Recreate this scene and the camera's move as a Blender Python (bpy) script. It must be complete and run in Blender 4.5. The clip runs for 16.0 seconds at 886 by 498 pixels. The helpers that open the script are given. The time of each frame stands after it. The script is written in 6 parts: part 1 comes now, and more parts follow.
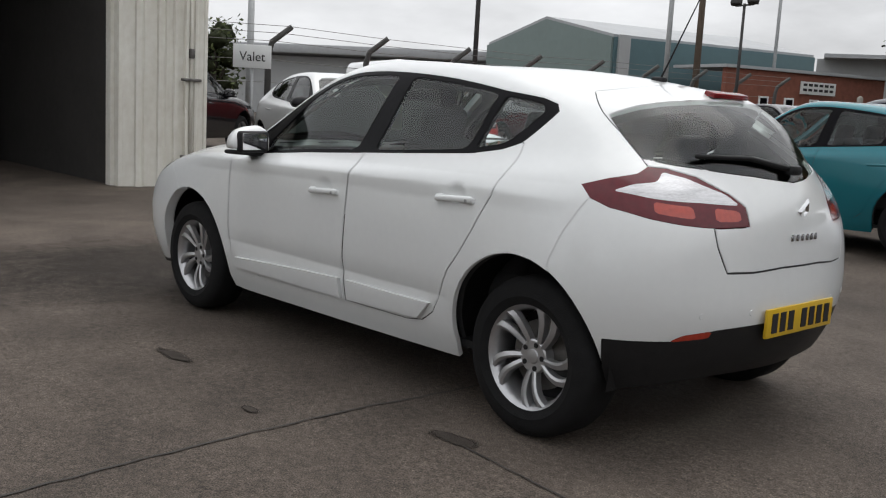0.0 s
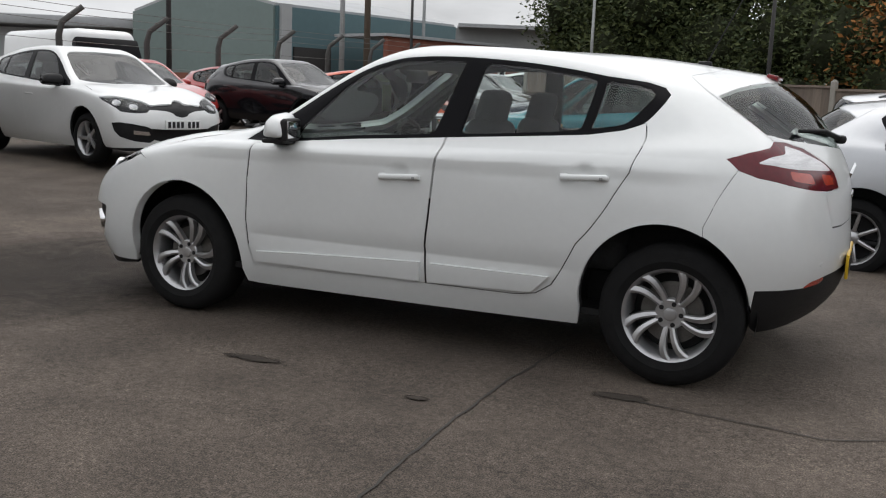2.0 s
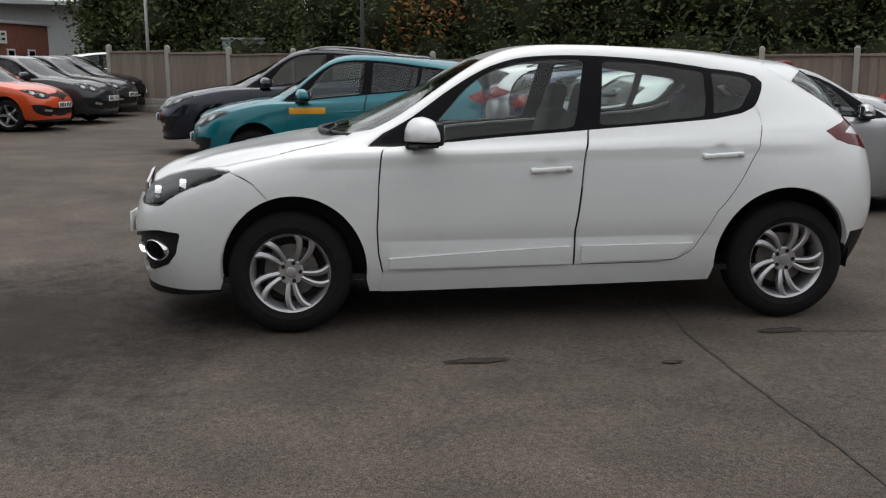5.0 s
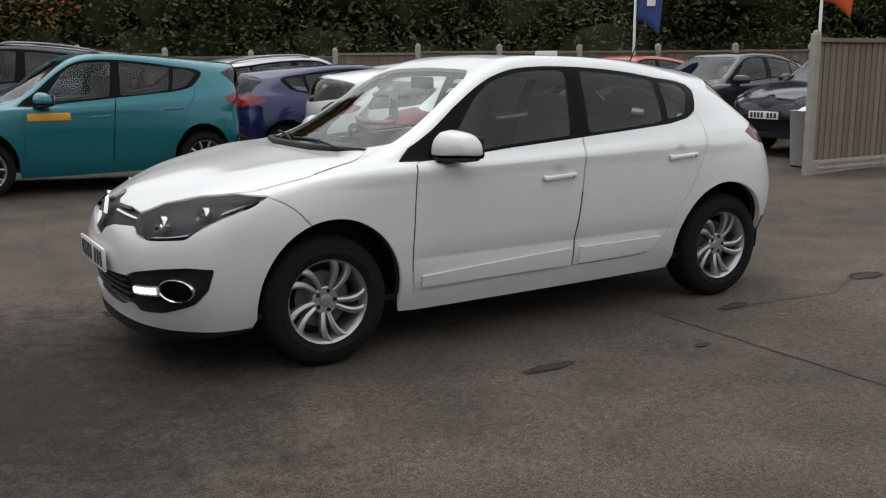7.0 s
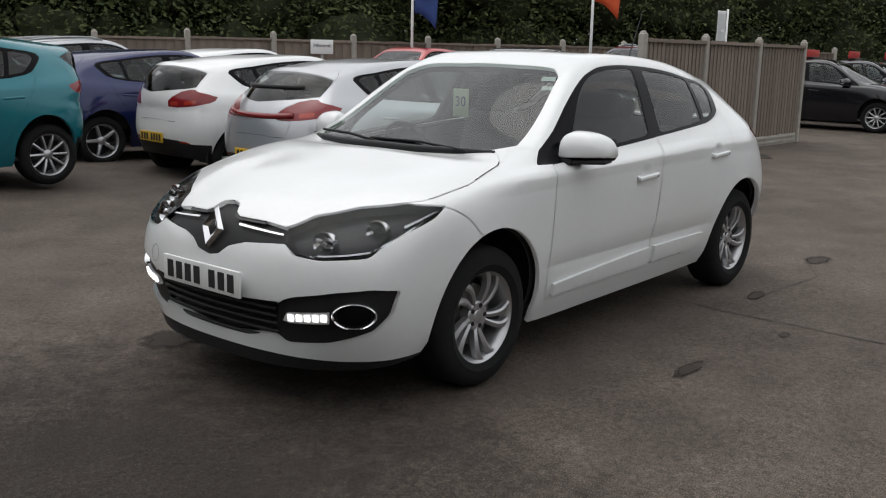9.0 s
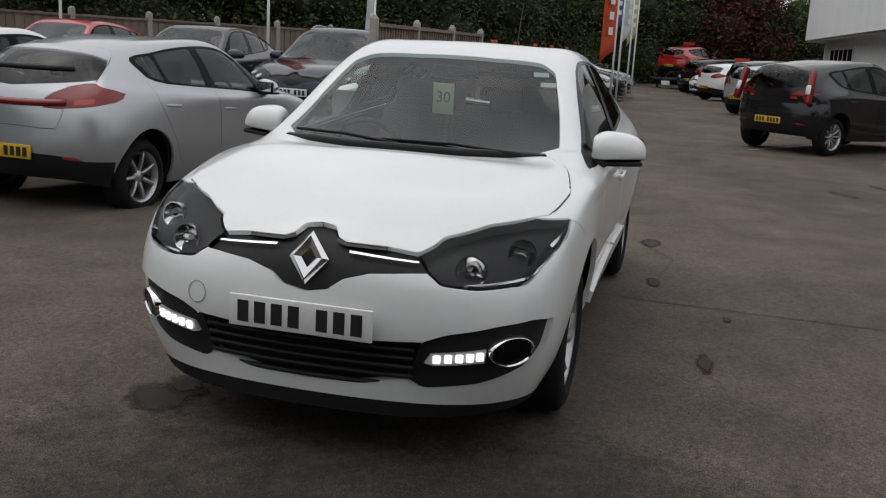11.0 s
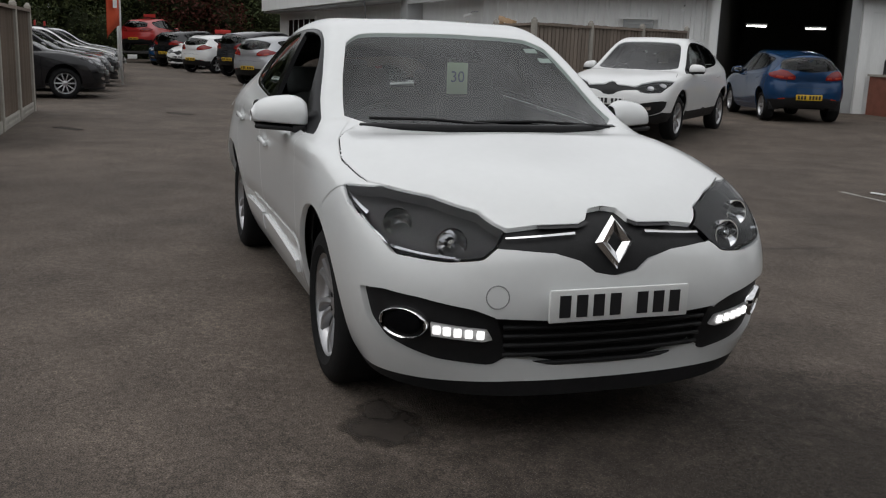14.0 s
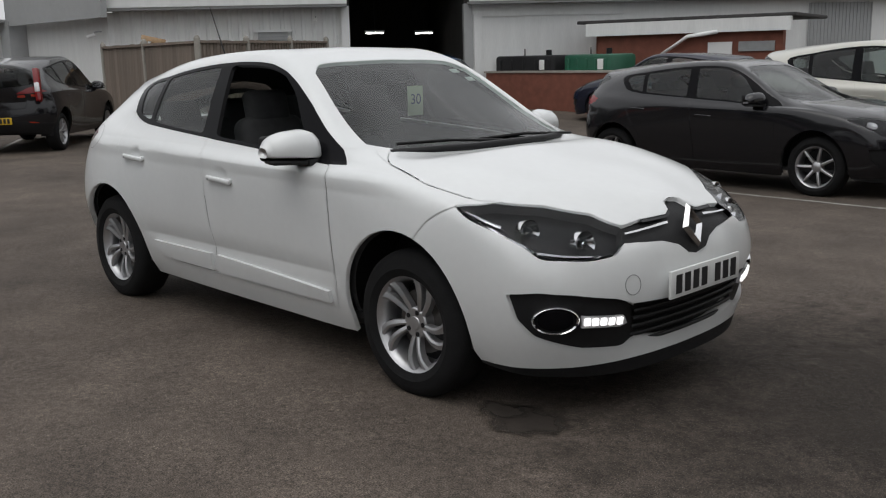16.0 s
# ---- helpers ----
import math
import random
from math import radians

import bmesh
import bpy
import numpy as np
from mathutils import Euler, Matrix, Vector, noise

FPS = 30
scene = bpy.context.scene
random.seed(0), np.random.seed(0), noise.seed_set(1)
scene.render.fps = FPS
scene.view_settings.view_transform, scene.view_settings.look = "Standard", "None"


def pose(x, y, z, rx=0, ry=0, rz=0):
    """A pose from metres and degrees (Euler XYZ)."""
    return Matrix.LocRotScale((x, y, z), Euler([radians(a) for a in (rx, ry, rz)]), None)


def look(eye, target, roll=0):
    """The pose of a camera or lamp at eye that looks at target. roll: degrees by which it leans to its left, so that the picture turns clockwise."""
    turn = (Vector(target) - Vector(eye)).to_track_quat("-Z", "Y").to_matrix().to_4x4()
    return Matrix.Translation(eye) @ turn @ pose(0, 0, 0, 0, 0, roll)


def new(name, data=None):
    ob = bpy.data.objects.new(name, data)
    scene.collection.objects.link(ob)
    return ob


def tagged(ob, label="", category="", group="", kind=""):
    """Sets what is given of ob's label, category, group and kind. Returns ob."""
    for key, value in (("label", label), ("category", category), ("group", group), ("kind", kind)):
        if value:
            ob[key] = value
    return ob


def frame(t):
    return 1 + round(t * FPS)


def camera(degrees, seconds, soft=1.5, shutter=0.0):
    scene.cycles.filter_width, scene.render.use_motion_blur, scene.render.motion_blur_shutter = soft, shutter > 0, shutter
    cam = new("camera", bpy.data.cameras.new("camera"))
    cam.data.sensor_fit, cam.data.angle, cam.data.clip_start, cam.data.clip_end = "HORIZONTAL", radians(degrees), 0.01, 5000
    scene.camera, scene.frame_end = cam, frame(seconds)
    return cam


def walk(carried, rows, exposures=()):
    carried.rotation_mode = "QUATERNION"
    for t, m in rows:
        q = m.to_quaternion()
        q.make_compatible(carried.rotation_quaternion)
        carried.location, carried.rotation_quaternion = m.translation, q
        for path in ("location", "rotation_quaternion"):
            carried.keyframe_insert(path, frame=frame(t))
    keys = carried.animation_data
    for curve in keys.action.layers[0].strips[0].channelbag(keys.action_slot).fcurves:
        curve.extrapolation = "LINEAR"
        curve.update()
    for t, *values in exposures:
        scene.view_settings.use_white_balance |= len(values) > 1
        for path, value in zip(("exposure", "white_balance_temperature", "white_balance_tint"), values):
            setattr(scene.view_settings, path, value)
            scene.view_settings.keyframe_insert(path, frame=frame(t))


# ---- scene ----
cam = camera(50.0, 16.0, soft=1.15)
PATH = [
    (0, (-3.694, 3.493, 1.25), (-2.246, 2.144, 0.956), 3.2),
    (0.5, (-3.374, 3.869, 1.244), (-2.111, 2.351, 0.925), 2.9),
    (1, (-2.948, 4.251, 1.24), (-1.789, 2.651, 0.928), 3.1),
    (1.5, (-2.567, 4.576, 1.232), (-1.606, 2.85, 0.918), 2.4),
    (2, (-2.087, 4.87, 1.23), (-1.269, 3.073, 0.906), 2.2),
    (2.5, (-1.651, 5.16, 1.223), (-1.019, 3.278, 0.977), 1.7),
    (3, (-1.135, 5.38, 1.24), (-0.672, 3.455, 0.958), 1.3),
    (3.5, (-0.629, 5.508, 1.241), (-0.301, 3.553, 0.979), 1.7),
    (4, (-0.065, 5.642, 1.279), (0.072, 3.671, 0.97), 0.8),
    (4.2, (0.156, 5.64, 1.253), (0.211, 3.668, 0.925), 0.1),
    (6.3, (2.371, 5.289, 1.458), (1.662, 3.46, 1.067), 0.9),
    (6.5, (2.591, 5.154, 1.424), (1.756, 3.376, 1.048), 0.5),
    (7, (3.123, 4.846, 1.437), (2.108, 3.167, 1.049), -0.3),
    (7.5, (3.525, 4.531, 1.43), (2.385, 2.931, 1.057), -0.8),
    (8, (3.947, 4.107, 1.442), (2.67, 2.612, 1.077), 1.1),
    (8.5, (4.268, 3.754, 1.454), (2.838, 2.414, 1.058), 0.1),
    (9, (4.539, 3.249, 1.458), (3.035, 1.995, 1.051), 1.3),
    (9.5, (4.787, 2.84, 1.463), (3.156, 1.762, 1.038), 0.7),
    (9.7, (4.86, 2.645, 1.46), (3.186, 1.632, 1.045), 0.9),
    (11.8, (5.164, 0.423, 1.423), (3.222, 0.216, 0.99), 3.3),
    (12, (5.185, 0.246, 1.416), (3.239, 0.093, 0.984), 3.0),
    (12.5, (5.163, -0.218, 1.407), (3.207, -0.159, 0.993), 4.5),
    (13, (5.147, -0.679, 1.408), (3.213, -0.411, 0.975), 3.1),
    (13.5, (5.006, -1.118, 1.372), (3.098, -0.699, 0.944), 2.9),
    (14, (4.932, -1.581, 1.344), (3.085, -0.937, 0.925), 2.0),
    (14.5, (4.775, -2.035, 1.324), (2.989, -1.235, 0.913), 2.6),
    (15, (4.62, -2.49, 1.346), (2.946, -1.481, 0.925), 1.7),
    (15.5, (4.399, -2.919, 1.368), (2.813, -1.773, 0.954), -0.1),
    (16, (4.168, -3.357, 1.404), (2.759, -1.994, 1.009), -1.4),
]
walk(cam, [(t, look(eye, target, roll)) for t, eye, target, roll in PATH],
     exposures=[(0, .54), (2, .50), (4, .45), (7, .44), (9, .44), (9.7, .40), (12, 0.02), (14, .06), (16, .16)])

# ---- sky and light: a bright overcast day ----
world = bpy.data.worlds.new("overcast_sky")
scene.world = world
world.use_nodes = True
wt = world.node_tree
wt.nodes.clear()
w_out = wt.nodes.new("ShaderNodeOutputWorld")
w_bg = wt.nodes.new("ShaderNodeBackground")
w_sky = wt.nodes.new("ShaderNodeTexSky")
w_sky.sky_type, w_sky.sun_disc = "NISHITA", False
w_sky.sun_elevation, w_sky.sun_rotation = radians(70), radians(169)
w_sky.dust_density, w_sky.air_density = 4.0, 1.0
w_grey = wt.nodes.new("ShaderNodeHueSaturation")
w_grey.inputs["Saturation"].default_value = 0.12
w_tc = wt.nodes.new("ShaderNodeTexCoord")
w_map = wt.nodes.new("ShaderNodeMapping")
w_map.inputs["Scale"].default_value = (1.6, 1.6, 5.0)
w_noise = wt.nodes.new("ShaderNodeTexNoise")
w_noise.inputs["Scale"].default_value, w_noise.inputs["Detail"].default_value, w_noise.inputs["Roughness"].default_value = 2.2, 6, 0.55
w_ramp = wt.nodes.new("ShaderNodeMapRange")
w_ramp.inputs["From Min"].default_value, w_ramp.inputs["From Max"].default_value = 0.3, 0.7
w_ramp.inputs["To Min"].default_value, w_ramp.inputs["To Max"].default_value = 0.72, 1.15
w_cloud = wt.nodes.new("ShaderNodeMix")
w_cloud.data_type = "RGBA"
w_cloud.inputs["Factor"].default_value = 0.75
w_cloud.inputs["B"].default_value = (6.4, 6.5, 6.7, 1)
w_mul = wt.nodes.new("ShaderNodeVectorMath")
w_mul.operation = "SCALE"
wt.links.new(w_sky.outputs["Color"], w_grey.inputs["Color"])
wt.links.new(w_grey.outputs["Color"], w_cloud.inputs["A"])
wt.links.new(w_tc.outputs["Generated"], w_map.inputs["Vector"])
wt.links.new(w_map.outputs["Vector"], w_noise.inputs["Vector"])
wt.links.new(w_noise.outputs["Fac"], w_ramp.inputs["Value"])
wt.links.new(w_cloud.outputs["Result"], w_mul.inputs[0])
w_sep, w_up, w_both = wt.nodes.new("ShaderNodeSeparateXYZ"), wt.nodes.new("ShaderNodeMapRange"), wt.nodes.new("ShaderNodeMath")
for k_, v_ in zip(("From Min", "From Max", "To Min", "To Max"), (0.05, 0.6, 0.74, 1.12)):
    w_up.inputs[k_].default_value = v_
w_both.operation = "MULTIPLY"
wt.links.new(w_tc.outputs["Generated"], w_sep.inputs["Vector"])
wt.links.new(w_sep.outputs["Z"], w_up.inputs["Value"])
wt.links.new(w_ramp.outputs["Result"], w_both.inputs[0])
wt.links.new(w_up.outputs["Result"], w_both.inputs[1])
wt.links.new(w_both.outputs["Value"], w_mul.inputs["Scale"])
wt.links.new(w_mul.outputs["Vector"], w_bg.inputs["Color"])
w_bg.inputs["Strength"].default_value = 0.135
wt.links.new(w_bg.outputs["Background"], w_out.inputs["Surface"])
sun = new("sun", bpy.data.lights.new("sun", "SUN"))
sun.data.energy, sun.data.angle, sun.data.color = 0.5, radians(60), (1.0, 0.97, 0.93)
sun.matrix_world = look((1, -5, 14), (0, 0, 0))


# ---- materials ----
def mat(name, color, rough=0.5, metal=0.0, coat=0.0, vary=0.0, scale=8.0, bump=0.0, bump_scale=60.0, color2=None, spec=0.5, emit=0.0, stretch=(1, 1, 1), per_object=0.0):
    """A surface: a base colour that wanders at two scales, with fine relief."""
    m = bpy.data.materials.new(name)
    m.use_nodes = True
    t = m.node_tree
    b = t.nodes["Principled BSDF"]
    b.inputs["Base Color"].default_value = (*color, 1)
    b.inputs["Roughness"].default_value, b.inputs["Metallic"].default_value = rough, metal
    b.inputs["Coat Weight"].default_value, b.inputs["Coat Roughness"].default_value = coat, 0.04
    b.inputs["Specular IOR Level"].default_value = spec
    if emit:
        b.inputs["Emission Color"].default_value, b.inputs["Emission Strength"].default_value = (*color, 1), emit
    if vary or bump or color2:
        tc = t.nodes.new("ShaderNodeTexCoord")
        mp = t.nodes.new("ShaderNodeMapping")
        mp.inputs["Scale"].default_value = stretch
        t.links.new(tc.outputs["Object"], mp.inputs["Vector"])
    if vary or color2:
        n1, n2 = t.nodes.new("ShaderNodeTexNoise"), t.nodes.new("ShaderNodeTexNoise")
        n1.inputs["Scale"].default_value, n1.inputs["Detail"].default_value = scale, 5
        n2.inputs["Scale"].default_value, n2.inputs["Detail"].default_value = scale * 9, 4
        mix = t.nodes.new("ShaderNodeMix")
        mix.data_type, mix.inputs["Factor"].default_value = "FLOAT", 0.4
        ramp = t.nodes.new("ShaderNodeMapRange")
        ramp.inputs["From Min"].default_value, ramp.inputs["From Max"].default_value = 0.33, 0.67
        col = t.nodes.new("ShaderNodeMix")
        col.data_type = "RGBA"
        other = color2 or tuple(c * (1 - vary) for c in color)
        col.inputs["A"].default_value, col.inputs["B"].default_value = (*color, 1), (*other, 1)
        t.links.new(mp.outputs["Vector"], n1.inputs["Vector"])
        t.links.new(mp.outputs["Vector"], n2.inputs["Vector"])
        t.links.new(n1.outputs["Fac"], mix.inputs["A"])
        t.links.new(n2.outputs["Fac"], mix.inputs["B"])
        t.links.new(mix.outputs["Result"], ramp.inputs["Value"])
        t.links.new(ramp.outputs["Result"], col.inputs["Factor"])
        last = col.outputs["Result"]
        if per_object:
            oi, hs, mr = t.nodes.new("ShaderNodeObjectInfo"), t.nodes.new("ShaderNodeHueSaturation"), t.nodes.new("ShaderNodeMapRange")
            mr.inputs["To Min"].default_value, mr.inputs["To Max"].default_value = 1 - per_object, 1 + per_object
            t.links.new(oi.outputs["Random"], mr.inputs["Value"])
            t.links.new(mr.outputs["Result"], hs.inputs["Value"])
            t.links.new(last, hs.inputs["Color"])
            last = hs.outputs["Color"]
        t.links.new(last, b.inputs["Base Color"])
    if bump:
        nb, bp = t.nodes.new("ShaderNodeTexNoise"), t.nodes.new("ShaderNodeBump")
        nb.inputs["Scale"].default_value, nb.inputs["Detail"].default_value = bump_scale, 4
        bp.inputs["Strength"].default_value, bp.inputs["Distance"].default_value = bump, 0.01
        t.links.new(mp.outputs["Vector"], nb.inputs["Vector"])
        t.links.new(nb.outputs["Fac"], bp.inputs["Height"])
        t.links.new(bp.outputs["Normal"], b.inputs["Normal"])
    return m


def pane_mat(name, tint, ior=1.45, rough=0.0):
    """Thin glass: lets the light through, tinted, and mirrors by its angle."""
    m = bpy.data.materials.new(name)
    m.use_nodes = True
    t = m.node_tree
    t.nodes.clear()
    out, mix, tr, gl, fr = (t.nodes.new("ShaderNode" + k) for k in ("OutputMaterial", "MixShader", "BsdfTransparent", "BsdfGlossy", "Fresnel"))
    tr.inputs["Color"].default_value = (*tint, 1)
    gl.inputs["Roughness"].default_value = rough
    fr.inputs["IOR"].default_value = ior
    t.links.new(fr.outputs["Fac"], mix.inputs["Fac"])
    t.links.new(tr.outputs["BSDF"], mix.inputs[1])
    t.links.new(gl.outputs["BSDF"], mix.inputs[2])
    t.links.new(mix.outputs["Shader"], out.inputs["Surface"])
    return m


def paint(name, color, flake=0.0):
    m = mat(name, color, rough=0.30 if max(color) > .3 else .16, metal=flake, coat=0.8 if max(color) > .3 else 0.5, vary=0.05, scale=3.0, spec=.5 if max(color) > .3 else .35)
    return m


WHITE = paint("white_paint", (0.685, 0.700, 0.700))
PANE = pane_mat("clear_glass", (0.80, 0.88, 0.85), 1.50)
SCREEN = pane_mat("green_screen_glass", (0.72, 0.82, 0.78), 1.56)
TINT = pane_mat("dark_glass", (0.42, 0.46, 0.45), 1.5)
LENS = pane_mat("lamp_lens", (0.90, 0.91, 0.92), 1.22)
BLACK = mat("black_plastic", (0.017, 0.017, 0.018), 0.5, vary=0.3, scale=30, bump=0.15, bump_scale=300, spec=0.22)
GLOSS = mat("gloss_black", (0.005, 0.005, 0.006), 0.16, spec=0.06)
LINER = mat("cabin_cloth", (0.045, 0.046, 0.048), 0.9, vary=0.35, scale=20, bump=0.2, bump_scale=250)
TYRE = mat("tyre_rubber", (0.011, 0.011, 0.0115), 0.85, vary=0.4, scale=25, bump=0.25, bump_scale=160, spec=0.22)
ALLOY = mat("alloy", (0.48, 0.48, 0.49), 0.34, metal=0.8, vary=0.12, scale=25)
CHROME = mat("chrome", (0.75, 0.75, 0.76), 0.08, metal=1.0)
STEEL = mat("worn_steel", (0.20, 0.19, 0.18), 0.5, metal=0.8, vary=0.4, scale=20)
RED_LAMP = mat("red_lens", (0.20, 0.010, 0.012), 0.15, coat=0.2, vary=0.25, scale=60, stretch=(1, 6, 1))
RED_DEEP = mat("dark_red_lens", (0.11, 0.006, 0.012), 0.15, spec=.35, coat=0.15, vary=0.3, scale=40)
RED_BRIGHT = mat("orange_red_lens", (0.40, 0.035, 0.015), 0.2, coat=0.6, vary=0.3, scale=60)
CLEAR_RIBBED = mat("ribbed_clear_lens", (0.78, 0.78, 0.80), 0.15, metal=0.15, coat=0.4, vary=0.45, scale=22, stretch=(.3, .3, 3))
LAMP_ON = mat("lit_lamp", (1.0, 0.99, 0.97), 0.3, emit=1.0)
HOUSING = mat("lamp_housing", (0.009, 0.009, 0.010), 0.4, vary=0.2, scale=12, spec=.3)
PLATE_W = mat("white_plate", (0.72, 0.73, 0.72), 0.3, vary=0.08, scale=20)
PLATE_Y = mat("yellow_plate", (0.60, 0.38, 0.02), 0.3, vary=0.08, scale=20)
INK = mat("black_ink", (0.012, 0.012, 0.014), 0.5)


# ---- the car body: nine long lines from sill to roof, each through fifteen stations from nose to tail ----
LINES = [
    [(2.15, 0, 0.185), (2.12, 0.355, 0.185), (2, 0.6, 0.19), (1.83, 0.728, 0.2), (1.64, 0.752, 0.22), (1.32, 0.762, 0.22), (0.95, 0.762, 0.2), (0.45, 0.762, 0.2),
     (-0.2, 0.762, 0.205), (-0.85, 0.762, 0.215), (-1.32, 0.757, 0.23), (-1.66, 0.72, 0.27), (-1.802, 0.555, 0.3), (-1.87, 0.304, 0.31), (-1.9, 0, 0.31)],
    [(2.17, 0, 0.33), (2.14, 0.364, 0.33), (2.05, 0.629, 0.33), (1.88, 0.767, 0.335), (1.66, 0.801, 0.32), (1.32, 0.816, 0.32), (0.95, 0.811, 0.315), (0.45, 0.806, 0.315),
     (-0.2, 0.806, 0.32), (-0.85, 0.811, 0.325), (-1.32, 0.821, 0.34), (-1.67, 0.774, 0.37), (-1.83, 0.594, 0.39), (-1.922, 0.324, 0.395), (-1.96, 0, 0.395)],
    [(2.2, 0, 0.47), (2.17, 0.374, 0.47), (2.07, 0.649, 0.475), (1.9, 0.793, 0.48), (1.66, 0.837, 0.49), (1.32, 0.862, 0.5), (0.95, 0.847, 0.485), (0.45, 0.836, 0.48),
     (-0.2, 0.836, 0.48), (-0.85, 0.847, 0.485), (-1.32, 0.873, 0.51), (-1.68, 0.819, 0.53), (-1.86, 0.633, 0.54), (-1.957, 0.344, 0.545), (-1.995, 0, 0.545)],
    [(2.195, 0, 0.6), (2.155, 0.383, 0.6), (2.05, 0.654, 0.61), (1.88, 0.798, 0.63), (1.64, 0.845, 0.66), (1.32, 0.87, 0.69), (0.95, 0.857, 0.67), (0.45, 0.851, 0.66),
     (-0.2, 0.853, 0.66), (-0.85, 0.865, 0.68), (-1.32, 0.88, 0.705), (-1.68, 0.824, 0.715), (-1.854, 0.643, 0.71), (-1.949, 0.348, 0.7), (-1.985, 0, 0.7)],
    [(2.165, 0, 0.7), (2.115, 0.393, 0.69), (1.99, 0.654, 0.71), (1.8, 0.788, 0.76), (1.58, 0.828, 0.82), (1.28, 0.841, 0.88), (0.95, 0.848, 0.905), (0.45, 0.848, 0.91),
     (-0.2, 0.848, 0.925), (-0.85, 0.839, 0.95), (-1.32, 0.829, 0.97), (-1.66, 0.764, 0.955), (-1.823, 0.604, 0.91), (-1.927, 0.324, 0.89), (-1.97, 0, 0.885)],
    [(2.11, 0, 0.77), (2.05, 0.354, 0.76), (1.9, 0.6, 0.785), (1.7, 0.732, 0.843), (1.47, 0.772, 0.893), (1.22, 0.777, 0.933), (0.93, 0.781, 0.955), (0.45, 0.786, 0.985),
     (-0.2, 0.786, 1.02), (-0.85, 0.762, 1.065), (-1.32, 0.723, 1.1), (-1.6, 0.652, 1.1), (-1.725, 0.525, 1.07), (-1.85, 0.285, 1.05), (-1.905, 0, 1.045)],
    [(2.06, 0, 0.81), (1.95, 0.285, 0.825), (1.76, 0.472, 0.885), (1.52, 0.59, 0.93), (1.28, 0.649, 0.97), (1.08, 0.678, 0.985), (0.8, 0.688, 1.05), (0.36, 0.624, 1.315),
     (-0.2, 0.595, 1.4), (-0.75, 0.585, 1.375), (-1.15, 0.56, 1.315), (-1.42, 0.536, 1.26), (-1.58, 0.482, 1.235), (-1.72, 0.275, 1.235), (-1.76, 0, 1.235)],
    [(2.02, 0, 0.83), (1.84, 0.197, 0.882), (1.6, 0.305, 0.927), (1.36, 0.374, 0.967), (1.21, 0.393, 0.985), (1.07, 0.413, 1.005), (0.62, 0.413, 1.2), (0.2, 0.403, 1.425),
     (-0.2, 0.393, 1.455), (-0.72, 0.383, 1.44), (-1.12, 0.364, 1.4), (-1.4, 0.344, 1.355), (-1.52, 0.305, 1.345), (-1.58, 0.177, 1.345), (-1.6, 0, 1.345)],
    [(2, 0, 0.84), (1.8, 0, 0.897), (1.57, 0, 0.942), (1.33, 0, 0.98), (1.24, 0, 0.995), (1.12, 0, 1.012), (0.6, 0, 1.24), (0.16, 0, 1.445),
     (-0.2, 0, 1.472), (-0.7, 0, 1.465), (-1.1, 0, 1.435), (-1.36, 0, 1.4), (-1.48, 0, 1.382), (-1.55, 0, 1.372), (-1.57, 0, 1.365)],
]
NU, NV = len(LINES[0]) - 1, len(LINES) - 1
FLIP = np.array([1, -1, 1])


def padded(c):
    """The cage with a row of ghosts all round: mirrored over the middle plane, carried on below the sill."""
    c = np.concatenate([c[1:2] * FLIP, c, c[-2:-1] * FLIP], 0)
    return np.concatenate([2 * c[:, :1] - c[:, 1:2], c, c[:, -2:-1] * FLIP], 1)


def weights(f):
    return np.stack([(1 - f) ** 3, 3 * f**3 - 6 * f**2 + 4, -3 * f**3 + 3 * f**2 + 3 * f + 1, f**3], -1) / 6


def on_cage(c, u, v):
    i, j = np.clip(np.floor(u).astype(int), 0, NU - 1), np.clip(np.floor(v).astype(int), 0, NV - 1)
    a, b = weights(u - i), weights(v - j)
    out = 0
    for p in range(4):
        for q in range(4):
            out = out + (a[..., p] * b[..., q])[..., None] * c[i + p, j + q]
    return out


def cage():
    want = np.array(LINES, float).transpose(1, 0, 2)
    u, v = np.meshgrid(np.arange(NU + 1.0), np.arange(NV + 1.0), indexing="ij")
    c = want.copy()
    for _ in range(3):
        c = c + (want - on_cage(padded(c), u, v))
    return padded(c)


CAGE = cage()


def skin(u, v):
    """Places and outward normals of the left half at (u, v)."""
    u, v = np.asarray(u, float), np.asarray(v, float)
    p, e = on_cage(CAGE, u, v), 0.02
    du = on_cage(CAGE, np.minimum(u + e, NU), v) - on_cage(CAGE, np.maximum(u - e, 0), v)
    dv = on_cage(CAGE, u, np.minimum(v + e, NV)) - on_cage(CAGE, u, np.maximum(v - e, 0))
    n = np.cross(du, dv)
    n /= np.linalg.norm(n, axis=-1, keepdims=True) + 1e-12
    return p, n


# ---- outlines of panels, glass and lamps on that skin, in its own (station, line) terms ----
GREENHOUSE = [(6.03, 5.03), (6.04, 5.35), (6.07, 5.62), (6.40, 5.73), (6.67, 5.90), (6.97, 6.03), (7.17, 6.10), (7.43, 6.13), (8.03, 6.07), (8.77, 6.00), (9.37, 5.93),
              (9.85, 5.95), (10.06, 5.90), (10.08, 5.75), (9.97, 5.60), (9.63, 5.20), (9.40, 5.07), (9.10, 5.00), (8.20, 4.99), (7.33, 4.95), (6.77, 4.88), (6.30, 4.86)]
FRONT_PANE = [(6.70, 4.95), (6.70, 5.30), (6.98, 5.86), (7.19, 6.02), (7.45, 6.05), (8.07, 6.00), (7.93, 5.03), (7.33, 5.01)]
